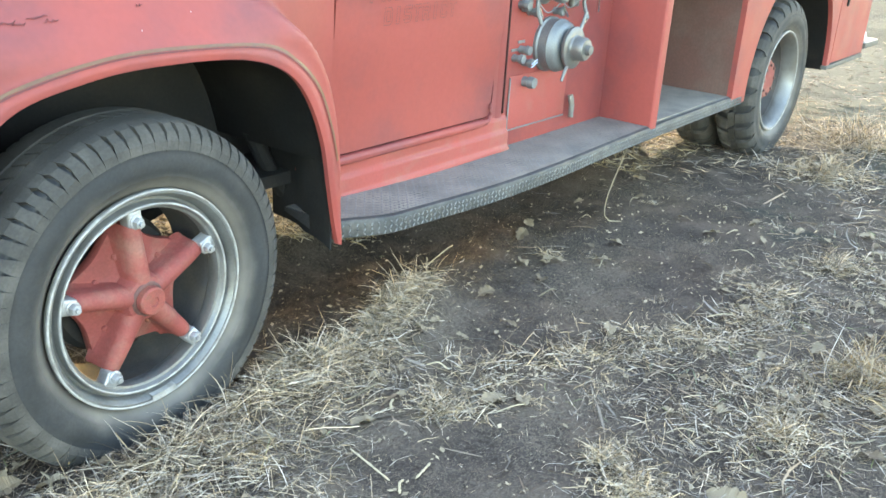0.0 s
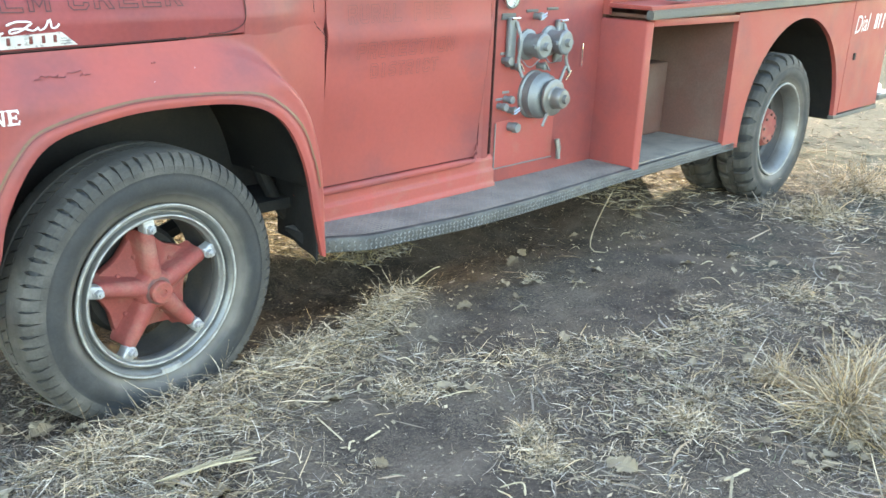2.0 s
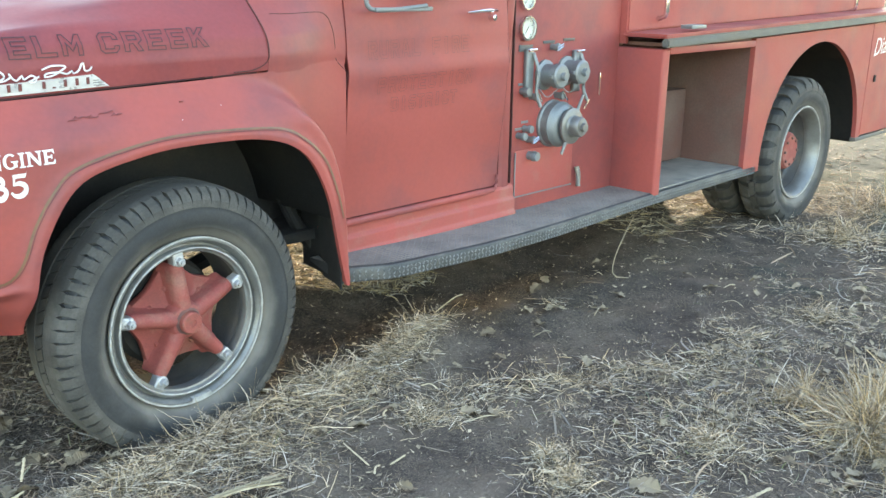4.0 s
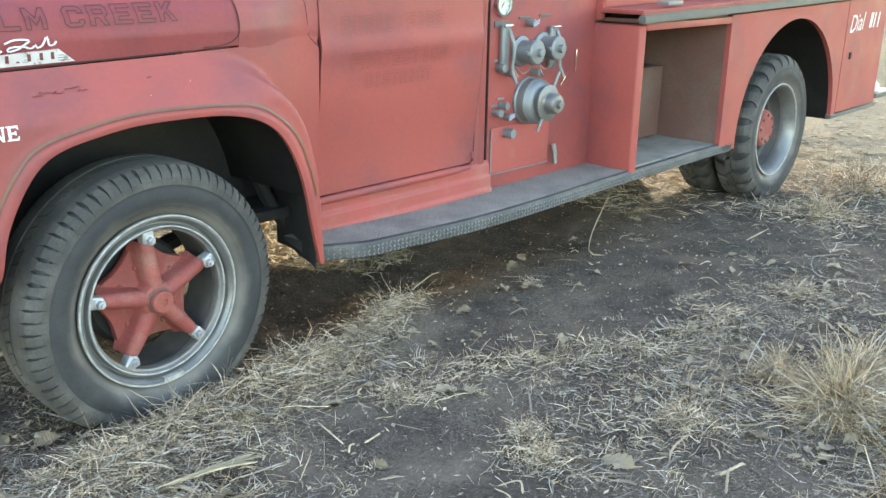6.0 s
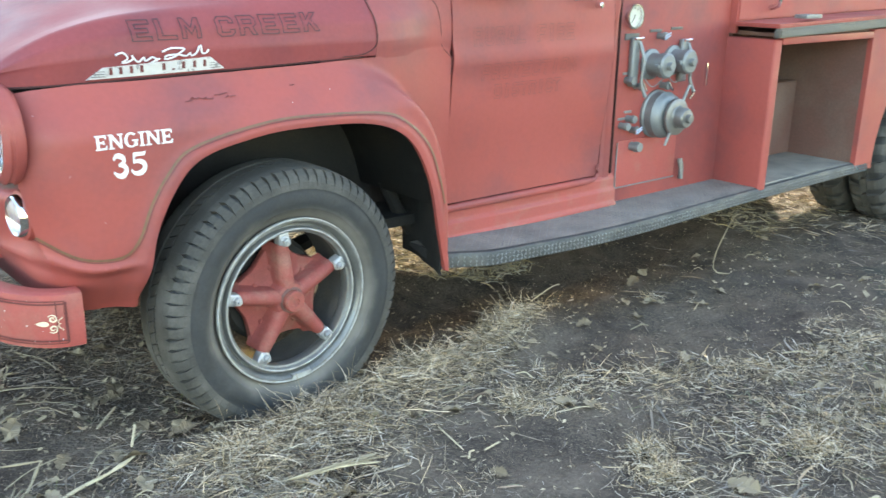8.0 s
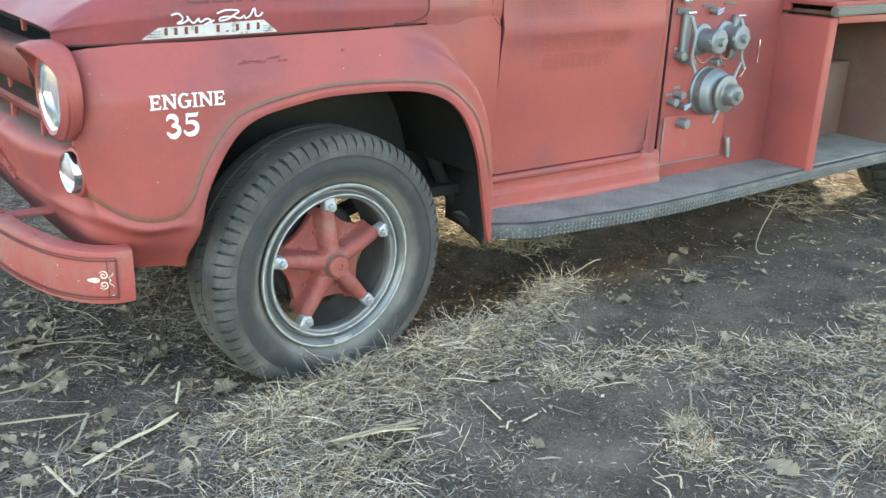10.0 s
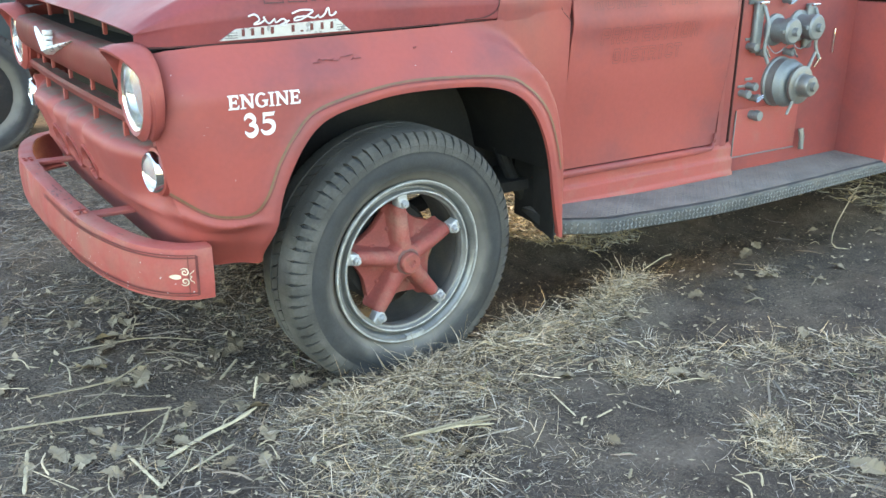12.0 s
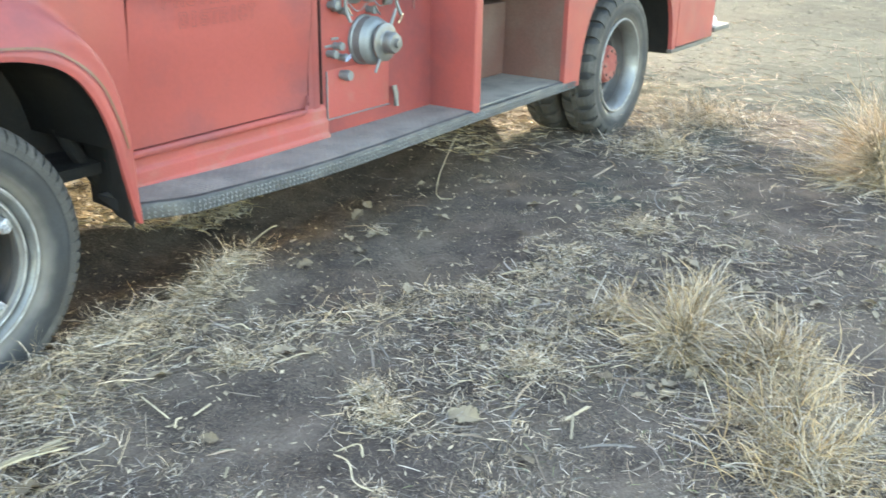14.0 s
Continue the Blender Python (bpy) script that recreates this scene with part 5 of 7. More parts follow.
def wheel(name, centre, turn_deg, camber, dish, phase, label, mirror=False):
    at = Matrix.Translation(centre) @ Matrix.Rotation(radians(turn_deg + (180 if mirror else 0)), 4, "Z") @ Matrix.Rotation(radians(camber), 4, "X")
    if dish:
        at = at @ Matrix.Diagonal((1.09, 1.0, 1.09, 1.0))
    w = part(name, rim_bm(dish), RIM, truck, label, at=at)
    t = new("tyre", TYRE_ME); t.parent = w; tagged(t, "black tyre with deep chunky mud lugs" if dish else "worn black tyre with dusty slotted shoulders")
    tr = new("tread", LUG_ME if dish else TREAD_ME); tr.parent = t
    if dish:
        t2 = new("tyre", TYRE_ME); t2.parent = w; t2.matrix_basis = Matrix.Translation((0, 0.29, 0))
        tr2 = new("tread", LUG_ME); tr2.parent = t2
    h = -0.15 if dish else -0.005
    for r in ((0.284,) if dish else (0.284, 0.2475)):
        hh = 0.034 if r > 0.27 else 0.024
        part("rim_edge", turned([(r - 0.0028, hh - 0.004), (r - 0.0028, hh + 0.002), (r, hh + 0.0035), (r + 0.0028, hh + 0.002), (r + 0.0028, hh - 0.004)], 64), RIM_EDGE, w)
    if not dish:
        bmr = bmesh.new(); prev = None
        for k in range(7):
            a = radians(-93 + 2.6 * k)
            row = [bmr.verts.new((rr * math.cos(a), -hv, rr * math.sin(a))) for rr, hv in ((0.266, 0.022), (0.268, 0.037), (0.283, 0.038), (0.286, 0.03))]
            if prev:
                for j in range(3):
                    bmr.faces.new((prev[j], row[j], row[j + 1], prev[j + 1]))
            prev = row
        part("ring_lock", bmr, RIM_EDGE, w, "worn lock piece of the split rim ring")
    if dish:
        part("rim_barrel", turned([(0.248, -0.06), (0.245, -0.12), (0.236, -0.135), (0.226, -0.14), (0.222, -0.15), (0.226, -0.2), (0.25, -0.2)], 48), BARREL, w, "dark inside of the rim")
    else:
        part("rim_barrel", turned([(0.241, -0.022), (0.238, -0.06), (0.243, -0.075), (0.24, -0.1), (0.236, -0.16), (0.262, -0.17), (0.262, -0.02)], 48), BARREL, w, "dark inside of the rim")
    rot = Matrix.Rotation(radians(-phase), 4, "Y")
    sp = part("spoke_hub", spider_bm(h), RED_WHEEL, w, "red cast five-spoke hub", at=rot, auto=45)
    for k in range(5):
        a = 2 * math.pi * k / 5
        d = Vector((math.cos(a), 0, math.sin(a)))
        part("spoke", spoke_bm(h, a), RED_WHEEL, sp)
        for off in (-0.36, 0.36):
            aa = a + math.pi / 5 + off
            part("rivet", turned([(0.0095, -0.004), (0.0095, 0.004), (0.006, 0.008), (0.0, 0.0085)], 8, Matrix.Translation((0.112 * math.cos(aa), -(h - 0.047), 0.112 * math.sin(aa)))), RED_WHEEL, sp)
        c = d * 0.213
        cb = bmesh.new()
        box(cb, -0.016, 0.026, -0.010, 0.030, -0.020, 0.020, 0.007, 3)
        bmesh.ops.transform(cb, matrix=Matrix.Translation((c.x, -h - 0.010, c.z)) @ Matrix.Rotation(-a, 4, "Y"), verts=cb.verts[:])
        part("lug_clamp", cb, ZINC, sp, "zinc rim clamp")
        part("lug_washer", turned([(0.018, 0.0), (0.018, 0.003), (0.016, 0.004), (0.0, 0.004)], 18, Matrix.Translation((c.x * 0.985, -h - 0.0195, c.z * 0.985))), ZINC, sp)
        part("lug_nut", turned([(0.0145, 0.0), (0.0145, 0.013), (0.0125, 0.016), (0.007, 0.016), (0.007, 0.024), (0.0, 0.025)], 6, Matrix.Translation((c.x * 0.985, -h - 0.022, c.z * 0.985))), ZINC, sp)
    part("hub_cap", turned([(0.066, -0.03), (0.062, 0.008), (0.055, 0.019), (0.046, 0.022)], 28, Matrix.Translation((0, -h, 0))), RED_WHEEL, sp)
    part("hub_washer", turned([(0.046, 0.012), (0.046, 0.024), (0.042, 0.027), (0.03, 0.027)], 28, Matrix.Translation((0, -h, 0))), GRIMY_RED, sp)
    part("hub_nut", turned([(0.037, 0.0), (0.037, 0.022), (0.033, 0.027), (0.014, 0.027), (0.012, 0.023), (0.0, 0.023)], 18, Matrix.Translation((0, -h - 0.022, 0))), RUSTY, sp)
    if dish:
        part("axle_hub", turned([(0.125, -0.17), (0.12, -0.08), (0.112, -0.055), (0.105, -0.05), (0.1, -0.04), (0.06, -0.035), (0.0, -0.034)], 32), RED_WHEEL, w, "dull red axle hub deep in the rim")
        for k in range(8):
            a = 2 * math.pi * k / 8
            part("hub_bolt", turned([(0.009, 0.0), (0.009, 0.01), (0.0, 0.012)], 6, Matrix.Translation((0.082 * math.cos(a), 0.038, 0.082 * math.sin(a)))), GRIMY_RED, w)
    part("brake_drum", turned([(0.0, h - 0.10), (0.17, h - 0.10), (0.185, h - 0.12), (0.185, h - 0.2), (0.0, h - 0.2)], 32), BLACK, w)
    return w


TYRE_ME = bpy.data.meshes.new("tyre")
bmesh.ops.recalc_face_normals(TY, faces=TY.faces)
TY.to_mesh(TYRE_ME); TY.free()
TYRE_ME.materials.append(TYRE)
TYRE_ME.polygons.foreach_set("use_smooth", [True] * len(TYRE_ME.polygons))

wheel("front_wheel", (-0.012, 0.068, 0.47), 2.5, 1.5, False, 95.5, "front wheel with galvanised rim and red spoke hub")
wheel("front_wheel", (0.012, 1.862, 0.47), 2.5, 1.5, False, 40, "front wheel with galvanised rim and red spoke hub", True)
wheel("rear_wheel", (4.66, 0.075, 0.452), 0.0, 0.0, True, 70, "dual rear wheel with deep dished rim")
wheel("rear_wheel", (4.66, 1.855, 0.452), 0.0, 0.0, True, 20, "dual rear wheel with deep dished rim", True)

# ---- pump panel ----
PY = 0.275
panel = part("pump_panel", boxed(1.872, 2.73, PY, PY + 0.03, 0.44, 1.98, 0.004), RED, truck, "red pump panel crowded with gauges and valves")
part("pump_body", boxed(1.90, 2.72, PY + 0.03, 1.62, 0.56, 1.96, 0.01), BLACK, truck)
part("panel_gap", boxed(1.868, 1.8725, PY - 0.001, PY + 0.02, 0.52, 1.95), SEAM, panel)
cover = part("access_cover", boxed(1.895, 2.355, PY - 0.006, PY - 0.001, 0.540, 0.765, 0.003), RED_DUSTY, panel, "dusty removable access cover")
part("cover_trim", tube([(2.355, PY - 0.006, 0.541), (1.896, PY - 0.006, 0.541), (1.896, PY - 0.006, 0.76)], 0.004, 6), GREYMETAL, cover)


def gauge(x, z, r):
    m = Matrix.Translation((x, PY, z))
    gg = part("pressure_gauge", turned([(r, 0.0), (r, 0.018), (r * 0.95, 0.026), (r * 0.84, 0.026), (r * 0.8, 0.016)], 32, m), CHROME, panel, "chrome-ringed pressure gauge")
    part("dial_face", turned([(r * 0.82, 0.012), (0.0, 0.012)], 32, m), DIALFACE, gg)
    part("needle", tube([(x + 0.004, PY - 0.015, z + 0.006), (x - 0.3 * r, PY - 0.015, z - 0.42 * r)], [0.0016, 0.0008], 5), BLACK, gg)
    for k in range(9):
        a = radians(-50 + 280 * k / 8)
        part("dial_mark", tube([(x + f * r * math.cos(a), PY - 0.0135, z + f * r * math.sin(a)) for f in (0.58, 0.72)], 0.0011, 4), BLACK, gg)


gauge(1.945, 1.338, 0.058)
gauge(1.935, 1.468, 0.05)
part("name_plate", boxed(1.90, 2.0, PY - 0.006, PY, 1.232, 1.262, 0.002), BARREL, panel)
part("name_plate", boxed(2.08, 2.17, PY - 0.005, PY, 1.262, 1.276, 0.002), BARREL, panel)
part("name_plate", boxed(2.24, 2.33, PY - 0.005, PY, 1.268, 1.282, 0.002), BARREL, panel)
# tall discharge levers in their guides
for x, z0, z1 in ((1.965, 0.99, 1.245), (2.34, 0.99, 1.225)):
    lv = part("valve_guide", boxed(x - 0.03, x + 0.022, PY - 0.03, PY, z0 + 0.03, z1, 0.012, 3), GREYMETAL, panel, "grey discharge lever in its guide")
    part("lever", tube(along([(x + 0.012, PY - 0.03, z1 - 0.02), (x + 0.014, PY - 0.06, z1 - 0.10), (x + 0.012, PY - 0.055, z0 + 0.05), (x + 0.03, PY - 0.07, z0 - 0.015)], 14), 0.009, 8), GREYMETAL, lv)
    part("pull_grip", tube([(x - 0.045, PY - 0.05, z1 - 0.005), (x + 0.01, PY - 0.05, z1 - 0.003)], 0.006, 6), CHROME, lv)
# two capped discharge outlets
for x, z in ((2.10, 1.115), (2.27, 1.125)):
    m = Matrix.Translation((x, PY, z))
    o = part("discharge_outlet", turned([(0.072, 0.0), (0.072, 0.012), (0.055, 0.02), (0.05, 0.07), (0.058, 0.075), (0.058, 0.105), (0.05, 0.112), (0.02, 0.114), (0.018, 0.135), (0.0, 0.136)], 28, m), GREYMETAL, panel, "capped grey discharge outlet")
    for s in (-1, 1):
        part("cap_lug", boxed(x + s * 0.058 - 0.012, x + s * 0.058 + 0.012, PY - 0.102, PY - 0.08, z - 0.009, z + 0.009, 0.004), GREYMETAL, o)
    part("chain", tube(along([(x, PY - 0.09, z - 0.056), (x - 0.03, PY - 0.05, z - 0.10), (x - 0.05, PY - 0.01, z - 0.06)], 12), 0.0025, 5), GREYMETAL, o)
# large capped suction intake
m = Matrix.Translation((2.17, PY, 0.875))
intake = part("suction_intake", turned([(0.116, 0.0), (0.116, 0.012), (0.108, 0.018), (0.108, 0.05), (0.111, 0.054), (0.111, 0.062), (0.107, 0.066), (0.102, 0.085), (0.085, 0.1), (0.05, 0.104)], 40, m), GREYMETAL, panel, "large grey suction intake with a silver cap")
part("cap", turned([(0.052, 0.1), (0.052, 0.114), (0.084, 0.117), (0.087, 0.122), (0.087, 0.133), (0.08, 0.138), (0.056, 0.14), (0.05, 0.145), (0.048, 0.182), (0.042, 0.192), (0.022, 0.194), (0.02, 0.212), (0.0, 0.214)], 32, m), RIM, intake, "silver intake cap")
for a, r1 in ((1.05, 0.165), (4.2, 0.15)):
    part("cap_handle", tube([(2.17 + r * math.cos(a), PY - 0.128, 0.875 + r * math.sin(a)) for r in (0.07, 0.11, r1)], [0.010, 0.008, 0.007], 8), RIM, intake)
part("pull_bar", boxed(2.50, 2.51, PY - 0.05, PY - 0.036, 0.99, 1.105, 0.003), CHROME, panel, "bright chrome pull bar")
part("pull_bar", tube([(2.40, PY - 0.03, 0.93), (2.425, PY - 0.04, 0.975)], 0.007, 6), CHROME, panel)
for x, z, s in ((2.15, 1.245, 1), (1.99, 0.815, 1), (1.915, 0.84, 0), (1.93, 1.05, 0), (1.96, 0.87, 0), (2.0, 1.02, 2), (2.2, 1.01, 2)):
    v = part("drain_valve", turned([(0.016, 0.0), (0.014, 0.03), (0.02, 0.034), (0.018, 0.05), (0.0, 0.052)], 14, Matrix.Translation((x, PY, z))), GREYMETAL, panel)
    if s == 1:
        for dz in (-0.006, 0.006):
            part("handle_bar", tube([(x - 0.022, PY - 0.055, z - 0.008 + dz), (x + 0.022, PY - 0.055, z + 0.010 + dz)], 0.0035, 6), CHROME, v)
    elif s == 0:
        part("tag", boxed(x - 0.025, x + 0.025, PY - 0.005, PY - 0.001, z + 0.025, z + 0.037, 0.001), GREYMETAL, v)
    else:
        part("handle_bar", tube([(x - 0.01, PY - 0.05, z + 0.025), (x + 0.018, PY - 0.06, z - 0.02)], 0.005, 6), CHROME, v)
part("drain_valve", turned([(0.022, 0.0), (0.02, 0.03), (0.026, 0.035), (0.022, 0.06), (0.0, 0.062)], 14, Matrix.Translation((2.0, PY, 0.735))), GREYMETAL, panel)
part("drain_pipe", tube([(2.385, PY - 0.03, 0.53), (2.385, PY - 0.03, 0.585), (2.38, PY - 0.02, 0.63)], 0.014, 8), RIM, panel)

# ---- body behind the pump ----
def top_z(x):
    return 1.222 + 0.022 * (x - 2.8)


def arch_z(x):
    k = abs(x - 4.72) / 0.78
    return 0.465 + 0.725 * math.sqrt(max(0.0, 1 - k * k)) if k < 1 else 0.465


def side_panel(name, xs, low, mat=RED, label="", y=0.0, thick=0.03):
    bm = bmesh.new(); g = []
    for x in xs:
        a, b = low(x), top_z(x)
        g.append([bm.verts.new((x, y, a + (b - a) * t)) for t in (0, 0.02, 0.3, 0.7, 1)])
    for p, q in zip(g, g[1:]):
        for j in range(4):
            bm.faces.new((p[j], q[j], q[j + 1], p[j + 1]))
    ret = bmesh.ops.extrude_face_region(bm, geom=bm.faces[:])
    for v in [e for e in ret["geom"] if isinstance(e, bmesh.types.BMVert)]:
        v.co.y += thick
    return part(name, bm, mat, truck, label, auto=30)


arcx = sorted({round(v, 3) for v in [3.735, 3.8, 3.9, 3.941, 3.95] + [4.72 - 0.78 * math.cos(math.pi * k / 40) for k in range(41)] + [5.499, 5.51, 5.572]})
side_panel("body_side", arcx, lambda x: 0.43 if x < 3.941 else (arch_z(x) if x < 5.5 else 0.465), RED, "red body side with rounded rear wheel opening")
rear_door = side_panel("rear_locker_door", [5.582, 5.8, 6.1, 6.40], lambda x: 0.475, RED, "red rear locker door with white lettering")
part("locker_latch", boxed(5.70, 5.73, -0.012, 0.0, 0.86, 0.91, 0.004), BLACK, rear_door)
part("skirt_trim", boxed(5.50, 6.42, -0.006, 0.04, 0.435, 0.464, 0.006), RUBBER_RAIL, truck)
lettering("sign_lettering", "Dial", 5.645, 5.93, 1.05, 1.175, WHITE, rear_door, lambda x, z: 0.0, "white slanted lettering", slant=0.25, rise=0.02)
for k in range(3):
    bmw = bmesh.new()
    x0 = 6.03 + 0.085 * k
    bmw.faces.new([bmw.verts.new((x, -0.003, z)) for x, z in ((x0, 1.075), (x0 + 0.055 - 0.03 * (k > 0), 1.075), (x0 + 0.08 - 0.03 * (k > 0), 1.185), (x0 + 0.025, 1.185))])
    part("sign_bar", bmw, WHITE, rear_door)
# open compartment
part("body_front_post", boxed(2.722, 2.788, 0.0, 0.29, 0.45, 1.223, 0.012, 3), RED, truck)
part("compartment_header", boxed(2.788, 3.735, 0.0, 0.03, 1.195, 1.232, 0.004), RED, truck)
comp = part("compartment_back", boxed(2.79, 3.75, 0.62, 0.64, 0.47, 1.24), DARKRED, truck, "dull brownish open locker interior")
part("compartment_wall", boxed(2.786, 2.80, 0.29, 0.62, 0.47, 1.24), DARKRED, comp)
part("compartment_wall", boxed(3.736, 3.76, 0.03, 0.62, 0.47, 1.24), DARKRED, comp)
part("compartment_floor", boxed(2.79, 3.75, 0.03, 0.62, 0.462, 0.482), DUSTY_PLATE, comp)
part("compartment_roof", boxed(2.79, 3.75, 0.03, 0.62, 1.232, 1.25), DARKRED, comp)
part("locker_box", boxed(3.2, 3.73, 0.42, 0.60, 0.485, 0.92, 0.01), DARKRED, comp)
# rub rail and deck
def sloped(name, x0, x1, y0, y1, dz0, dz1, mat, label="", bevel=0.008):
    bm = boxed(x0, x1, y0, y1, 0, 1, 0)
    for v in bm.verts:
        v.co.z = top_z(v.co.x) + (dz1 if v.co.z > 0.5 else dz0)
    bmesh.ops.bevel(bm, geom=bm.edges[:], offset=bevel, segments=2, affect="EDGES")
    return part(name, bm, mat, truck, label)


sloped("rub_rail", 2.70, 6.43, -0.035, 0.005, 0.012, 0.058, RUBBER_RAIL, "dark rub rail along the body")
sloped("deck_edge", 2.70, 6.42, -0.028, 0.24, 0.058, 0.078, RED)
sloped("deck_edge", 2.70, 6.42, 1.66, 1.93, 0.058, 0.078, RED)
sloped("hose_bed_side", 2.74, 6.40, 0.235, 0.27, 0.078, 0.66, RED, "red hose bed side")
sloped("hose_bed_side", 2.74, 6.40, 1.66, 1.69, 0.078, 0.66, RED)
sloped("body_side", 2.74, 6.40, 1.90, 1.93, -0.75, 0.05, RED)
part("body_back", boxed(6.38, 6.405, 0.03, 1.90, 0.48, 1.3, 0.004), RED, truck)
part("hose_bed_back", boxed(6.38, 6.405, 0.27, 1.66, 1.3, 1.95, 0.004), RED, truck)
part("hose_bed_front", boxed(2.735, 2.76, 0.24, 1.68, 1.24, 1.93, 0.004), RED, truck)
part("hose_bed_floor", boxed(2.76, 6.38, 0.27, 1.66, 1.32, 1.35), BLACK, truck)
for x in (3.02, 5.66):
    part("hand_rail", tube(along([(x, 0.235, 1.36), (x, 0.19, 1.375), (x, 0.18, 1.42), (x, 0.18, 1.75), (x, 0.19, 1.79), (x, 0.235, 1.80)], 20), 0.014, 10), CHROME, truck, "chrome hand rail")
part("rail_fitting", boxed(2.95, 3.10, -0.02, 0.05, 1.318, 1.338, 0.004), GREYMETAL, truck)
# rear wheel house
bm = bmesh.new(); prev = None
for k in range(33):
    a = math.pi * k / 32
    row = [bm.verts.new((4.72 - 0.79 * math.cos(a), y, 0.43 + 0.77 * math.sin(a))) for y in (0.03, 0.3, 0.66)]
    if prev:
        for j in range(2):
            bm.faces.new((prev[j], row[j], row[j + 1], prev[j + 1]))
    prev = row
bmesh.ops.solidify(bm, geom=bm.faces[:], thickness=0.006)
part("rear_wheel_house", bm, BLACK, truck)
part("wheel_house_back", boxed(3.93, 5.51, 0.66, 0.68, 0.62, 1.22), BLACK, truck)
# rear step with a white lamp
step_ = part("rear_step", boxed(6.405, 6.80, -0.02, 1.95, 0.50, 0.545, 0.012, 2), RUBBER_RAIL, truck, "dark rear tailboard step")
part("step_lamp", turned([(0.085, 0.0), (0.085, 0.03), (0.075, 0.06), (0.05, 0.085), (0.0, 0.095)], 24, Matrix.Translation((6.53, 0.1, 0.547)) @ Matrix.Rotation(radians(-90), 4, "X")), WHITE, step_, "white domed lamp")
# frame and running gear
for y in (0.53, 1.34):
    part("frame_rail", boxed(-0.72, 6.35, y, y + 0.07, 0.60, 0.80, 0.01), BLACK, truck)
part("front_axle", tube([(0, 0.2, 0.47), (0, 0.35, 0.45), (0, 0.55, 0.40), (0, 1.38, 0.40), (0, 1.58, 0.45), (0, 1.73, 0.47)], 0.04, 10), BLACK, truck)
part("rear_axle", tube([(4.66, 0.4, 0.452), (4.66, 0.85, 0.452), (4.66, 0.965, 0.45), (4.66, 1.08, 0.452), (4.66, 1.53, 0.452)], [0.07, 0.08, 0.2, 0.08, 0.07], 16), BLACK, truck)
for y in (0.52, 1.34):
    for x0, x1, zc in ((-0.62, 0.62, 0.40), (4.0, 5.35, 0.52)):
        sp = part("leaf_spring", tube(along([(x0, y + 0.04, zc + 0.16), ((x0 + x1) / 2, y + 0.04, zc + 0.02), (x1, y + 0.04, zc + 0.16)], 16), 0.035, 6), BLACK, truck)
part("engine_pan", boxed(-0.35, 0.5, 0.75, 1.18, 0.52, 1.2, 0.05), BLACK, truck)
part("gearbox", boxed(0.5, 1.5, 0.78, 1.15, 0.55, 0.8, 0.05), BLACK, truck)
part("drive_shaft", tube([(1.5, 0.965, 0.62), (4.5, 0.965, 0.5)], 0.045, 10), BLACK, truck)
part("steering_arm", tube(along([(0.24, 0.50, 0.44), (0.4, 0.48, 0.36), (0.52, 0.48, 0.40), (0.58, 0.5, 0.55)], 12), 0.028, 8), BLACK, truck)
part("board_hanger", boxed(1.1, 1.14, 0.14, 0.55, 0.41, 0.44), BLACK, truck)
part("board_hanger", boxed(2.6, 2.64, 0.14, 0.55, 0.40, 0.43), BLACK, truck)
part("running_board", boxed(0.68, 3.9, 1.66, 1.93, 0.455, 0.495, 0.008), DIAMOND, truck)
# unseen far-side strips, added to shape the sun patches under the truck
for x0, x1, z0 in ((0.68, 2.45, 0.395), (2.45, 2.98, 0.40), (2.98, 3.36, 0.39), (3.36, 3.9, 0.31)):
    part("board_skirt", boxed(x0, x1, 1.88, 1.92, z0, 0.455, 0.006), BLACK, truck)
# unseen far rocker, put in to stop sun passing over the board
part("rocker", boxed(0.62, 1.86, 1.69, 1.72, 0.47, 0.63, 0.006), RED, truck)
# unseen tank shape, added to keep low sun off the ground between
part("fuel_tank", boxed(2.05, 2.92, 1.38, 1.78, 0.37, 0.62, 0.05, 3), BLACK, truck)
FLAP = along([(0.612, 0.03, 0), (0.628, 0.06, 0), (0.645, 0.10, 0), (0.66, 0.15, 0), (0.675, 0.21, 0), (0.70, 0.26, 0), (0.71, 0.31, 0), (0.72, 0.40, 0)], 12)
part("mud_flap", sheet(lambda u, z: Vector((FLAP[int(u)].x + 0.008 * ease(0.75, 0.45, z), FLAP[int(u)].y, z)), range(13), steps(0.43, 0.86, 12), 0.005), BLACK, truck)
part("exhaust_bend", tube(along([(0.60, 0.36, 0.74), (0.65, 0.36, 0.64), (0.715, 0.36, 0.54), (0.80, 0.37, 0.455), (0.92, 0.4, 0.42), (1.2, 0.42, 0.42)], 24), 0.027, 10), BLACK, truck)
# unseen box, added where it blocks low sun ahead of the rear wheels
part("sump", boxed(3.3, 4.15, 1.30, 1.80, 0.26, 0.62, 0.05, 3), BLACK, truck)

# ---- ground ----
def axis(lo, hi, fine, far):
    a = [lo + fine * i for i in range(int(round((hi - lo) / fine)) + 1)]
    st, left, right = fine, [lo], [hi]
    while right[-1] - hi < far:
        st *= 1.22
        right.append(right[-1] + st); left.append(left[-1] - st)
    return np.array(left[:0:-1] + a + right[1:])


gx, gy = axis(-2.6, 7.0, 0.045, 900), axis(-3.4, 2.6, 0.045, 900)
GX, GY = np.meshgrid(gx, gy, indexing="ij")
GV = np.stack([GX, GY, gz(GX, GY)], -1).reshape(-1, 3)
ni, nj = len(gx), len(gy)
ii, jj = np.meshgrid(np.arange(ni - 1), np.arange(nj - 1), indexing="ij")
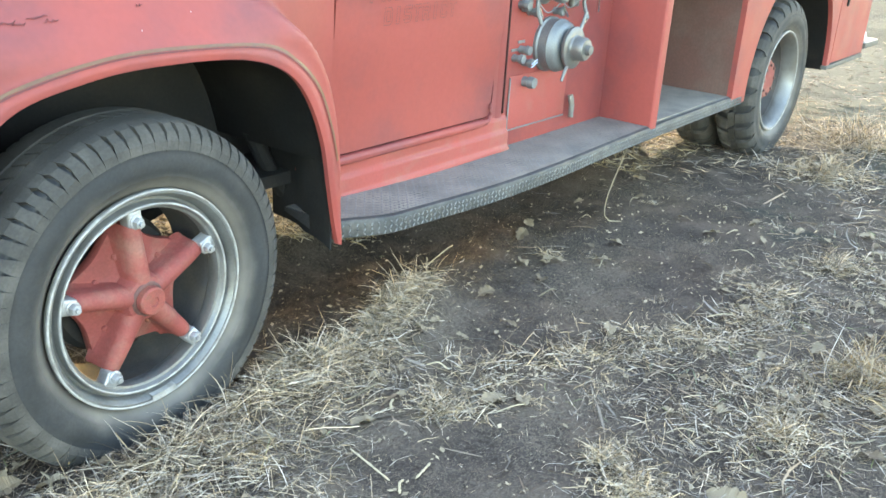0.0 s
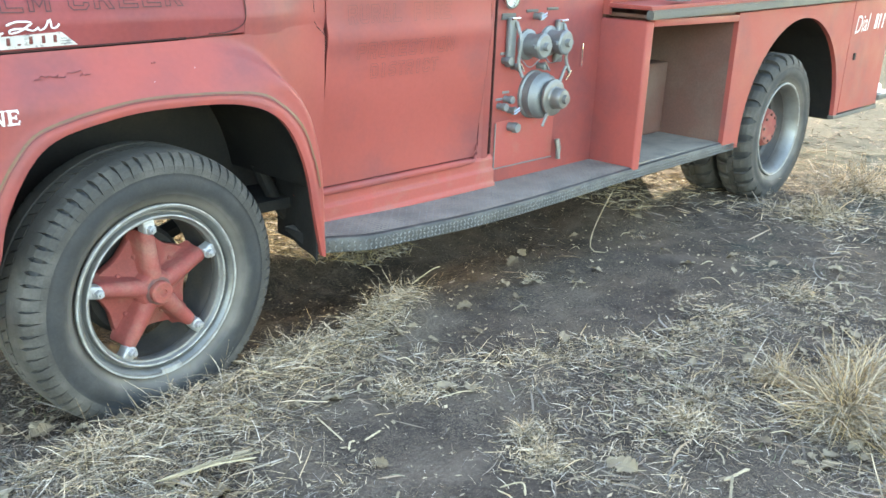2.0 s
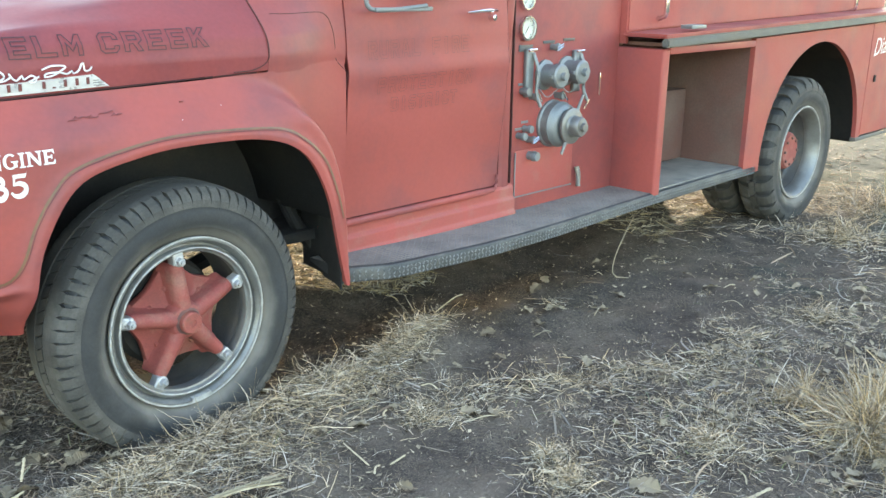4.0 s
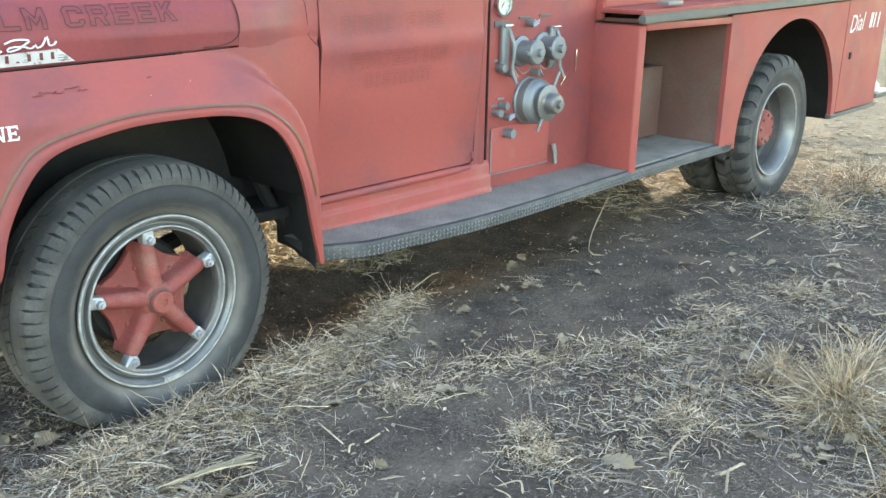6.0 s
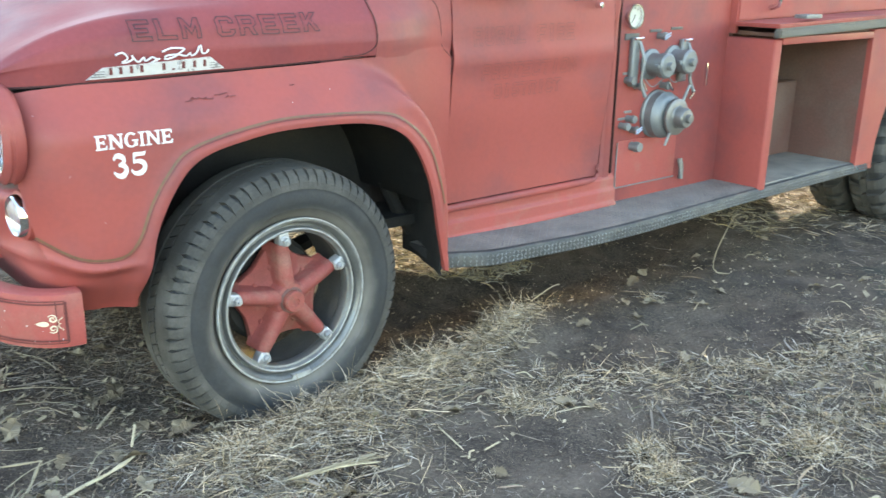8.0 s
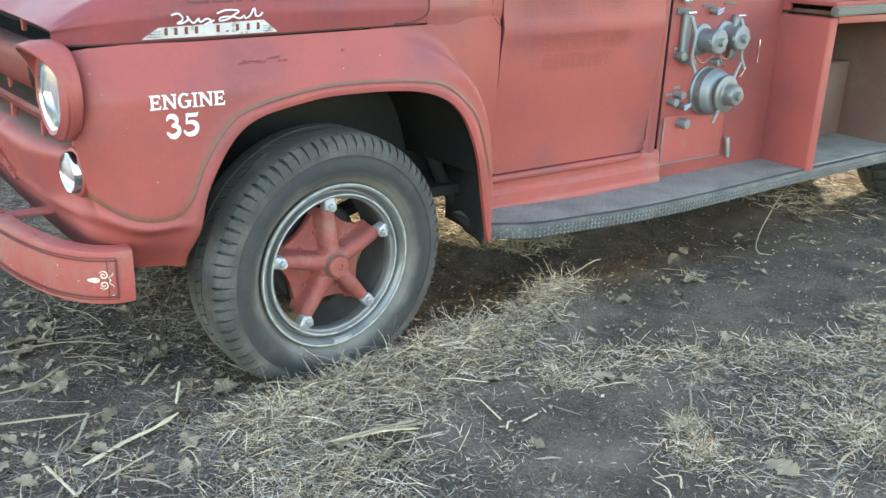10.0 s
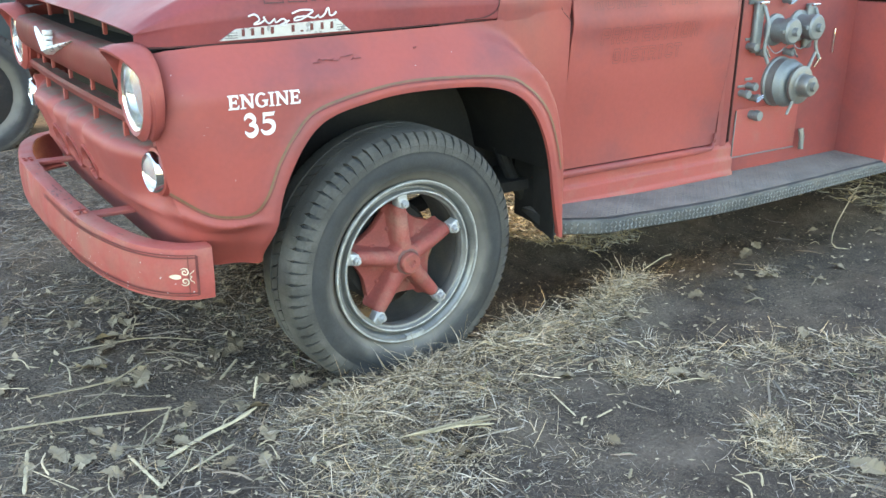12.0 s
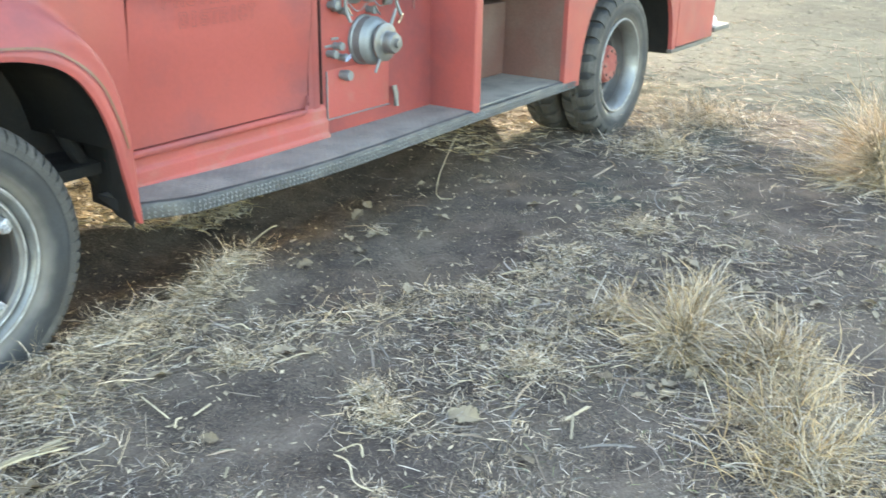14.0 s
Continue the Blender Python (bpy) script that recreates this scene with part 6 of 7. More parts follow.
k0 = (ii * nj + jj).ravel()
GF = np.stack([k0, k0 + nj, k0 + nj + 1, k0 + 1], 1)


def quick_mesh(name, V, F, mat, smooth=True):
    me_ = bpy.data.meshes.new(name)
    me_.vertices.add(len(V)); me_.vertices.foreach_set("co", np.ascontiguousarray(V, np.float32).ravel())
    n = F.shape[1]
    me_.loops.add(F.size); me_.loops.foreach_set("vertex_index", np.ascontiguousarray(F, np.int32).ravel())
    me_.polygons.add(len(F)); me_.polygons.foreach_set("loop_start", np.arange(0, F.size, n, dtype=np.int32))
    me_.update(calc_edges=True)
    me_.polygons.foreach_set("use_smooth", [smooth] * len(F))
    me_.materials.append(mat)
    return me_


tagged(new("ground", quick_mesh("ground", GV, GF, SOIL)), "dark bare soil littered with dry straw and leaves", "ground", kind="structure")

rng = np.random.default_rng(11)
BARE = [(0.30, -0.78, 0.42, 0.2), (1.3, -0.18, 0.45, 0.16), (-0.8, 0.2, 0.26, 0.14), (0.0, -0.58, 0.22, 0.1), (-0.45, 0.45, 0.12, 0.1), (0.45, -0.5, 0.3, 0.1), (2.3, -0.15, 0.6, 0.25), (0.35, -1.05, 0.3, 0.12), (1.65, -0.05, 0.45, 0.3), (3.0, -0.05, 0.5, 0.2), (-0.82, 0.22, 0.3, 0.17)]


def density(x, y):
    d = 0.55 + 0.45 * np.sin(3.1 * x + 1.9 * np.sin(2.3 * y + 0.5)) * np.sin(3.7 * y + 1.4 * np.sin(2.9 * x + 1.0)) + 0.22 * np.sin(9.3 * x + 3 * np.sin(5.0 * y)) * np.sin(8.7 * y + 2 * np.sin(6.1 * x))
    for cx, cy, rx, ry in BARE:
        d = d * (1 - 0.93 * np.exp(-(((x - cx) / rx) ** 2 + ((y - cy) / ry) ** 2) ** 1.5))
    under = 1 / (1 + np.exp(-(y - 0.3) / 0.05)) / (1 + np.exp(-(x - 0.2) / 0.1)) / (1 + np.exp((y - 1.7) / 0.1)) / (1 + np.exp((x - 6.5) / 0.1))
    behind = 1 / (1 + np.exp(-(y - crest_y(x) - 0.02) / 0.02)) / (1 + np.exp(-(x - 0.3) / 0.05)) / (1 + np.exp((x - 1.75) / 0.1)) / (1 + np.exp((y - 0.9) / 0.05))
    edge = np.interp(x, [0.8, 0.95, 1.3, 1.6, 2.3, 3.1, 3.6], [0.0, -0.36, -0.5, -0.7, -0.78, -0.45, 0.1]) + 0.05 * np.sin(7 * x + 2 * np.sin(5 * y))
    strip = 1 / (1 + np.exp(-(y - edge) / 0.04)) / (1 + np.exp(-(x - 0.95) / 0.05)) / (1 + np.exp((x - 3.3) / 0.1)) / (1 + np.exp((y - 0.6) / 0.1))
    return np.clip(d * (1 - 0.75 * under) * (1 - 0.97 * behind) * (1 - 0.88 * strip), 0.0, 1)


def blades(x, y, length, width, lift, curl, heading=None, spread=np.pi, base=0.0, seg=3):
    """Ribbons of dry grass lying on or rising from the ground."""
    n = len(x)
    yaw = rng.uniform(-np.pi, np.pi, n) if heading is None else heading + rng.normal(0, spread, n)
    ln = length * rng.uniform(0.35, 1.25, n)
    pit = np.abs(rng.normal(0, lift, n))
    turn_ = rng.normal(0, curl, n); droop = rng.normal(0.5, 0.5, n) * pit
    w = width * rng.uniform(0.5, 1.4, n)
    roll = rng.uniform(-0.9, 0.9, n)
    P = np.zeros((n, seg + 1, 3)); cur = np.stack([x, y, gz(x, y) + base + rng.uniform(0, 0.006, n)], 1)
    V = np.zeros((n, seg + 1, 2, 3))
    for k in range(seg + 1):
        f = k / seg
        a = yaw + turn_ * f; p = pit - 2.0 * droop * f
        d = np.stack([np.cos(a) * np.cos(p), np.sin(a) * np.cos(p), np.sin(p)], 1)
        if k:
            cur = cur + d * (ln / seg)[:, None]
            g_ = gz(cur[:, 0], cur[:, 1]) + 0.002
            cur[:, 2] = np.maximum(cur[:, 2], g_)
        s = np.stack([-np.sin(a) * np.cos(roll), np.cos(a) * np.cos(roll), np.sin(roll)], 1)
        half = (w * (0.5 if k < seg else 0.18) * (0.8 if k == 0 else 1))[:, None]
        V[:, k, 0], V[:, k, 1] = cur - s * half, cur + s * half
    base_i = (np.arange(n) * (seg + 1) * 2)[:, None, None]
    kk = (np.arange(seg) * 2)[None, :, None]
    F = (base_i + kk + np.array([0, 1, 3, 2])[None, None]).reshape(-1, 4)
    return V.reshape(-1, 3), F


def strands(X, Y, base, length, width, rise, kink, seg=5):
    """Stiff stems that lie at all angles, each snapped once somewhere along its length."""
    n = len(X)
    cur = np.stack([X, Y, gz(X, Y) + base], 1)
    d = rng.normal(0, 1, (n, 3)); d[:, 2] = np.abs(d[:, 2]) * rise
    d /= np.linalg.norm(d, axis=1)[:, None]
    ln = length * rng.uniform(0.35, 1.2, n); w = width * rng.uniform(0.5, 1.5, n)
    snap = rng.integers(1, seg + 1, n)
    V = np.zeros((n, seg + 1, 2, 3))
    side = np.cross(d, rng.normal(0, 1, (n, 3))); side /= np.linalg.norm(side, axis=1)[:, None]
    for k in range(seg + 1):
        if k:
            cur = cur + d * (ln / seg)[:, None]
            cur[:, 2] = np.maximum(cur[:, 2], gz(cur[:, 0], cur[:, 1]) + 0.003)
            bend = rng.normal(0, 0.09, (n, 3)) + rng.normal(0, kink, (n, 3)) * (snap == k)[:, None]
            d = d + bend - np.array([0, 0, 0.05]) * k
            d /= np.linalg.norm(d, axis=1)[:, None]
        half = (w * (0.5 if k < seg else 0.2))[:, None]
        V[:, k, 0], V[:, k, 1] = cur - side * half, cur + side * half
    b_ = (np.arange(n) * (seg + 1) * 2)[:, None, None]
    F = (b_ + (np.arange(seg) * 2)[None, :, None] + np.array([0, 1, 3, 2])[None, None]).reshape(-1, 4)
    return V.reshape(-1, 3), F


def tangle(n, x, y, radius, height, length, width, rise, kink):
    """A broken, matted clump: strands through a low mound."""
    t, r = rng.uniform(-np.pi, np.pi, n), radius * np.abs(rng.normal(0, 0.62, n))
    dome = height * np.clip(1 - (r / (1.25 * radius)) ** 2, 0.06, 1) * rng.uniform(0, 0.75, n)
    return strands(x + r * np.cos(t), y + r * np.sin(t), dome, length, width, rise, kink)


def scatter(n, x0, x1, y0, y1, power=1.0):
    x, y = rng.uniform(x0, x1, n), rng.uniform(y0, y1, n)
    m = np.minimum(np.minimum(x - x0, x1 - x) / (x1 - x0), np.minimum(y - y0, y1 - y) / (y1 - y0))
    fade = np.clip(m / 0.09 + 0.6 * np.sin(4.3 * x + 2 * np.sin(3.1 * y)) * np.sin(3.9 * y), 0, 1) * (m > 0.0)
    keep = rng.uniform(0, 1, n) < density(x, y) ** power * np.where(m < 0.1, fade, 1.0)
    return x[keep], y[keep]


def join(*sets):
    V, F, o = [], [], 0
    for v, f in sets:
        V.append(v); F.append(f + o); o += len(v)
    return np.concatenate(V), np.concatenate(F)


def stuff(name, mat, label, category, *sets):
    return tagged(new(name, quick_mesh(name, *join(*sets), mat)), label, category, kind="stuff")


xa, ya = scatter(52000, -2.4, 3.6, -2.8, 1.6, 2.3)
xb, yb = scatter(18000, -2.4, 3.6, -2.8, 1.6, 2.8)
xc, yc = scatter(42000, 3.4, 12, -4.5, 3.5, 0.7)
near_c = rng.uniform(0, 1, len(xc)) < np.clip(1.3 - 0.26 * (xc - 3.4), 0.1, 1)
xc, yc = xc[near_c], yc[near_c]
xw, yw = scatter(26000, -9, 5.5, -9, 8, 0.8)
xe, ye = scatter(9000, 0.2, 8.0, 1.2, 4.5, 0.6)
xf, yf = scatter(60000, -3.0, 0.4, 0.4, 4.6, 0.6)
stuff("weathered_straw", OLDSTRAW, "matted grey weathered straw and dead grass", "straw",
      blades(xa, ya, 0.055, 0.0021, 0.25, 0.3), blades(xc, yc, 0.09, 0.0038, 0.22, 0.5), blades(xf, yf, 0.075, 0.0032, 0.22, 0.35, seg=2), blades(xw, yw, 0.13, 0.006, 0.25, 0.7))
stuff("loose_straw", STRAW, "pale loose straw strewn over the soil", "straw",
      blades(xb, yb, 0.065, 0.002, 0.22, 0.22), blades(xc[:9000], yc[:9000], 0.1, 0.0038, 0.25, 0.4), blades(xe, ye, 0.2, 0.007, 0.3, 0.6))
# fine broken bits that fill the litter
xh, yh = scatter(70000, -2.2, 3.4, -2.6, 1.3, 0.8)
xi, yi = scatter(26000, -2.0, 0.3, -1.2, 1.5, 0.5)
half = len(xh) // 2
stuff("chopped_straw", OLDSTRAW, "fine chopped straw worked into the soil", "straw",
      blades(xh[:half], yh[:half], 0.022, 0.0022, 0.35, 0.3, seg=1), blades(xi, yi, 0.026, 0.0034, 0.4, 0.3, seg=1))
stuff("straw_bits", STRAW, "pale broken bits of straw on the soil", "straw",
      blades(xh[half:], yh[half:], 0.026, 0.0017, 0.35, 0.2, seg=1))
# patchy greyish grass on the open ground beyond the tailboard
xo, yo = scatter(120000, 5.2, 30, -12, 7, 0.5)
near_ = rng.uniform(0, 1, len(xo)) < 4.5 / xo
patch = 0.5 + 0.5 * np.sin(0.8 * xo + 1.6 * np.sin(1.1 * yo + 0.4)) * np.sin(1.9 * yo + 1.2 * np.sin(0.9 * xo))
keep_ = near_ & (rng.uniform(0, 1, len(xo)) < 0.25 + 0.75 * patch)
xo, yo = xo[keep_], yo[keep_]
stuff("far_grass", FARGRASS, "patchy grey-green dry grass on open ground", "grass", blades(xo, yo, 0.08, 0.006, 0.1, 0.5))
# short dead grass standing in small clumps
cx_, cy_ = scatter(420, -1.6, 3.2, -2.4, 0.2, 0.6)
xk = np.repeat(cx_, 46) + rng.normal(0, 0.022, len(cx_) * 46); yk = np.repeat(cy_, 46) + rng.normal(0, 0.022, len(cx_) * 46)
stuff("short_dry_grass", STRAW, "short dead grass in small pale clumps", "grass", blades(xk, yk, 0.042, 0.0017, 0.9, 0.7, seg=2))
# straw in the sunlit gap beneath the engine, sunlight lightened into its colour
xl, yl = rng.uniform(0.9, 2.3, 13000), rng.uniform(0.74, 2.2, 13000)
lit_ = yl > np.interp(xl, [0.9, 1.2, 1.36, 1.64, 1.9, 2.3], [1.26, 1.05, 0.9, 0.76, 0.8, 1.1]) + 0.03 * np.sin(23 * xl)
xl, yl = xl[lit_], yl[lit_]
xm, ym = rng.uniform(3.4, 4.7, 1400), rng.uniform(0.35, 1.3, 1400)
stuff("sheltered_straw", SUNSTRAW, "dry straw lying beneath the fire engine", "straw", blades(xl, yl, 0.08, 0.004, 0.25, 0.4), blades(xm, ym, 0.1, 0.0035, 0.3, 0.6))
xg, yg = scatter(4000, -2.2, 3.6, -2.6, 1.4, 1.5)
stuff("sparse_green_grass", GREENISH, "thin half-green grass among the straw", "grass", blades(xg, yg, 0.05, 0.0025, 0.5, 0.6))

# the raked ridge of hay against the front tyre
def ridge_set(n, lo, hi, back, front, seed_wave):
    x = rng.uniform(lo, hi, n)
    wide = front * (0.35 + 0.65 / (1 + np.exp((x - 0.85) / 0.14)))
    y = crest_y(x) + np.where(rng.uniform(0, 1, n) < 0.1, np.abs(rng.normal(0, back, n)), -np.abs(rng.normal(0, 1, n)) * wide)
    y -= 0.05 * np.exp(-(x / 0.3) ** 2) - 0.02
    keep = rng.uniform(0, 1, n) < 0.6 + 0.4 * np.sin(13 * x + seed_wave + 2 * np.sin(9 * y)) * np.sin(15 * y + 4 * x)
    keep &= rng.uniform(0, 1, n) < np.clip((hi + 0.03 - x) / 0.5, 0.12, 1)
    return x[keep], y[keep]


r1, r2, r3 = ridge_set(8000, -0.6, 1.27, 0.012, 0.15, 0.0), ridge_set(5200, -0.45, 1.25, 0.010, 0.12, 1.7), ridge_set(1500, 0.8, 1.33, 0.02, 0.06, 3.1)
stuff("hay_ridge", STRAW, "tangled ridge of dry hay heaped along the front tyre", "hay",
      strands(r1[0][::2], r1[1][::2], 0.006, 0.09, 0.0016, 0.16, 0.25, seg=3), strands(*r2, rng.uniform(0.0, 0.03, len(r2[0])), 0.15, 0.0015, 0.25, 0.6, seg=5), strands(*r3, rng.uniform(0, 0.035, len(r3[0])), 0.12, 0.0015, 0.3, 1.1))
stuff("hay_bed", OLDSTRAW, "grey weathered hay under the ridge", "hay", strands(r1[0][1::2], r1[1][1::2], 0.002, 0.09, 0.0018, 0.12, 0.25, seg=3))
# a low band of straw in front of the bare strip
n = 3000
xr = rng.uniform(0.6, 2.3, n); yr = np.interp(xr, [0.6, 0.95, 1.3, 1.6, 2.3], [-0.42, -0.46, -0.6, -0.8, -0.9]) + 0.04 * np.sin(9 * xr) + rng.normal(0, 0.075, n)
n3 = 1700
xp, yp = rng.normal(-0.36, 0.16, n3), rng.normal(-0.52, 0.12, n3)
n4 = 1900
xs, ys_ = scatter(9000, -1.9, -0.2, -0.7, 1.5, 1.2)
xq, yq = rng.normal(1.3, 0.3, n4), rng.normal(-1.15, 0.14, n4)
stuff("straw_drift", STRAW, "low drifts of bleached straw", "straw", strands(xr, yr, 0.003, 0.07, 0.0018, 0.35, 0.4, seg=3), strands(xp, yp, 0.003, 0.08, 0.0018, 0.3, 0.3, seg=3), strands(xq, yq, 0.003, 0.07, 0.0017, 0.35, 0.4, seg=3))
stuff("strewn_straw", OLDSTRAW, "thin grey straw strewn before the bumper", "straw", strands(xs, ys_, 0.004, 0.1, 0.0019, 0.25, 0.3, seg=3))


def tuft(x, y, height, n, spread, mat=TUFT, label="golden tuft of dry standing grass"):
    big = height > 0.12
    v1 = tangle(int(n * 1.1), x, y, spread * 1.1, height * 0.6, height * (1.1 if big else 0.8), 0.0026 if big else 0.0016, 1.6 if big else 0.8, 0.8)
    v2 = tangle(int(n * 1.7), x, y, spread * 1.5, height * 0.55, height * 0.8, 0.0021 if big else 0.0016, 0.5, 0.9)
    v3 = tangle(int(n * 1.1), x, y, spread * 2.1, height * 0.12, height * 0.8, 0.0019 if big else 0.0015, 0.2, 0.5)
    V, F = join(v1, v2, v3)
    home = thing("grass_tuft", label, "grass", Matrix.Translation((x, y, 0)), "dry grass tufts")
    ob = new("grass_mat", quick_mesh("grass_mat", V - np.array([x, y, 0.0]), F, mat))
    ob.parent = home
    tagged(ob, kind="stuff")
    return home


HEAPS = {}
for args in ((1.57, -1.58, 0.25, 420, 0.055), (1.72, -1.30, 0.14, 180, 0.10), (1.64, -1.88, 0.20, 420, 0.13), (1.26, -2.05, 0.18, 520, 0.15), (1.05, -2.12, 0.15, 380, 0.12), (4.44, -1.70, 0.5, 900, 0.085), (4.62, -1.9, 0.42, 600, 0.13), (1.98, -1.52, 0.16, 260, 0.12)):
    HEAPS[args[:2]] = tuft(*args)
for args in ((0.62, -1.03, 0.085, 300, 0.07), (0.70, -0.90, 0.07, 160, 0.05), (1.15, -1.22, 0.08, 220, 0.08), (1.93, 0.02, 0.07, 40, 0.03), (0.60, -0.42, 0.08, 160, 0.06), (-0.52, -0.12, 0.05, 120, 0.06), (2.75, -0.95, 0.1, 220, 0.14), (5.3, -0.35, 0.2, 500, 0.3), (4.3, -0.45, 0.14, 300, 0.2)):
    tuft(*args, mat=STRAW, label="small pale tuft of dry grass")


# bent stems standing out of the larger tufts
def stem(home, x, y, h, lean, hook, r=0.0022):
    a, g0, out = lean, float(gz(x, y)), 0.28 * h + 0.5 * hook
    c, sn = math.cos(a), math.sin(a)
    pts = [(x, y, g0 - 0.005), (x + 0.45 * out * c, y + 0.45 * out * sn, g0 + 0.62 * h), (x + out * c, y + out * sn, g0 + 0.9 * h), (x + (out + hook) * c, y + (out + hook) * sn, g0 + 0.9 * h - 0.4 * hook)]
    ob = part("stem", tube(along(pts, 16), [r * (1.1 - 0.5 * i / 16) for i in range(17)], 6), STALK, home)
    ob.location = (-home.location.x, -home.location.y, 0)
    return ob


random.seed(77)
for tx, ty, n_ in ((1.57, -1.58, 10), (1.64, -1.88, 8), (1.26, -2.05, 7), (1.72, -1.30, 4), (4.44, -1.70, 5), (1.05, -2.12, 4), (1.98, -1.52, 3)):
    for _ in range(n_):
        stem(HEAPS[(tx, ty)], tx + random.uniform(-0.12, 0.12), ty + random.uniform(-0.12, 0.12), random.uniform(0.07, 0.22), random.uniform(0, 6.28), random.uniform(0.005, 0.035), random.uniform(0.0009, 0.002))


# ---- leaves ----
def leaf_bm(seed, size):
    r_ = random.Random(seed)
    bm = bmesh.new()
    lobes = 4
    left, right, mid = [], [], []
    N = 18
    for k in range(N + 1):
        t = k / N
        w = math.sin(math.pi * min(1, t * 0.96 + 0.02)) ** 0.7 * (0.62 + 0.38 * abs(math.sin(math.pi * lobes * t + 0.3)))
        w *= 0.36 * size
        x = (t - 0.5) * size
        c = 0.10 * size * math.sin(math.pi * t) + r_.uniform(-0.01, 0.01) * size
        e = 0.12 * size * math.sin(2.2 * math.pi * t + seed)
        mid.append(bm.verts.new((x, r_.uniform(-0.01, 0.01) * size, c * 0.4)))
        left.append(bm.verts.new((x + 0.03 * size * r_.random(), w, c + max(0, e))))
        right.append(bm.verts.new((x + 0.03 * size * r_.random(), -w * r_.uniform(0.85, 1.05), c + max(0, -e))))
    for k in range(N):
        bm.faces.new((mid[k], mid[k + 1], left[k + 1], left[k]))
        bm.faces.new((right[k], right[k + 1], mid[k + 1], mid[k]))
    sweep(bm, [(size * 0.5, 0, 0.0), (size * 0.62, 0.02 * size, 0.0), (size * 0.74, 0.05 * size, 0.01)], 0.012 * size, 5)
    return bm


LEAVES = []
for k in range(4):
    b_ = leaf_bm(k * 7 + 1, 1.0)
    m_ = bpy.data.meshes.new("oak_leaf"); b_.to_mesh(m_); b_.free()
    m_.materials.append(BROWNLEAF if k == 3 else LEAF)
    LEAVES.append(m_)
random.seed(21)
spots = [(-0.634, 0.038, 0.085, 0), (-0.871, 0.753, 0.11, 1), (-0.343, 0.003, 0.08, 2), (-0.222, -0.029, 0.07, 3), (1.38, -1.19, 0.06, 0), (0.697, -0.882, 0.05, 2), (0.757, -1.22, 0.11, 1), (1.37, -2.18, 0.12, 1), (1.98, -0.81, 0.05, 0), (1.55, -1.18, 0.07, 1), (-0.45, 0.55, 0.1, 3), (-0.55, 0.50, 0.09, 3), (-1.12, -0.02, 0.09, 0), (-1.18, 0.05, 0.08, 1), (-0.40, -0.22, 0.08, 3), (-0.95, 0.55, 0.09, 2), (-0.75, 0.62, 0.07, 0), (1.75, -1.62, 0.09, 2), (2.05, -1.75, 0.08, 0), (-0.2, -0.55, 0.09, 3)]
spots += [(random.uniform(-1.6, 3.4), random.uniform(-2.3, 1.2), random.uniform(0.04, 0.085), random.randrange(4)) for _ in range(120)]
spots += [(random.uniform(-0.5, 1.2), random.uniform(-0.35, 0.0), random.uniform(0.03, 0.06), random.randrange(4)) for _ in range(22)]
spots += [(random.uniform(1.2, 2.6), random.uniform(-2.3, -1.2), random.uniform(0.04, 0.08), random.randrange(4)) for _ in range(60)]
spots += [(random.uniform(1.0, 3.2), random.uniform(-2.1, -0.75), random.uniform(0.025, 0.05), random.randrange(4)) for _ in range(110)]
spots += [(random.uniform(-1.6, -0.4), random.uniform(-0.5, 1.2), random.uniform(0.05, 0.1), random.randrange(4)) for _ in range(34)]
for x, y, s_, k in spots:
    if abs(y - 0.9) < 0.55 and x > 0.1:
        continue
    ob = new("oak_leaf", LEAVES[k])
    ob.matrix_basis = pose(x, y, float(gz(x, y)) + 0.012, random.uniform(-22, 22), random.uniform(-22, 22), random.uniform(0, 360)) @ Matrix.Scale(s_, 4)
    tagged(ob, "curled brown dry oak leaf on the straw" if k == 3 else "pale grey dry oak leaf on the straw", "leaf", "fallen leaves")
chaff_v, chaff_f = [], []
for i in range(9000):
    x, y = random.uniform(-2.0, 4.5), random.uniform(-2.6, 1.0)
    r = random.choice((random.uniform(0.002, 0.006), random.uniform(0.004, 0.013))); a = random.uniform(0, 6.28); z = float(gz(x, y)) + 0.006
    k = len(chaff_v)
    u = Vector((math.cos(a), math.sin(a), random.uniform(-0.4, 0.4))) * r
    w = Vector((-math.sin(a), math.cos(a), random.uniform(-0.4, 0.4))) * r * random.uniform(0.25, 0.7)
    c = Vector((x, y, z))
    chaff_v += [c - u, c - w, c + u, c + w]
    chaff_f.append((k, k + 1, k + 2, k + 3))
for i in range(4200):
    x, y = (random.uniform(-2.2, 0.1), random.uniform(-0.7, 1.6)) if i < 1600 else (random.uniform(0.9, 3.4), random.uniform(-2.4, -0.7))
    if math.hypot((x + 0.8) / 0.3, (y - 0.15) / 0.17) < random.uniform(0.6, 1.1) or (y < 0.3 and x > -0.4):
        continue
    r = random.choice((random.uniform(0.004, 0.012), random.uniform(0.008, 0.024))); a = random.uniform(0, 6.28); z = float(gz(x, y)) + random.uniform(0.006, 0.02)
    k = len(chaff_v)
    u = Vector((math.cos(a), math.sin(a), random.uniform(-0.5, 0.5))) * r
    w = Vector((-math.sin(a), math.cos(a), random.uniform(-0.5, 0.5))) * r * random.uniform(0.2, 0.6)
    c = Vector((x, y, z)); bend = Vector((0, 0, r * random.uniform(0, 0.4)))
    chaff_v += [c - u + bend, c - w, c + u + bend, c + w]
    chaff_f.append((k, k + 1, k + 3)); chaff_f.append((k + 1, k + 2, k + 3))
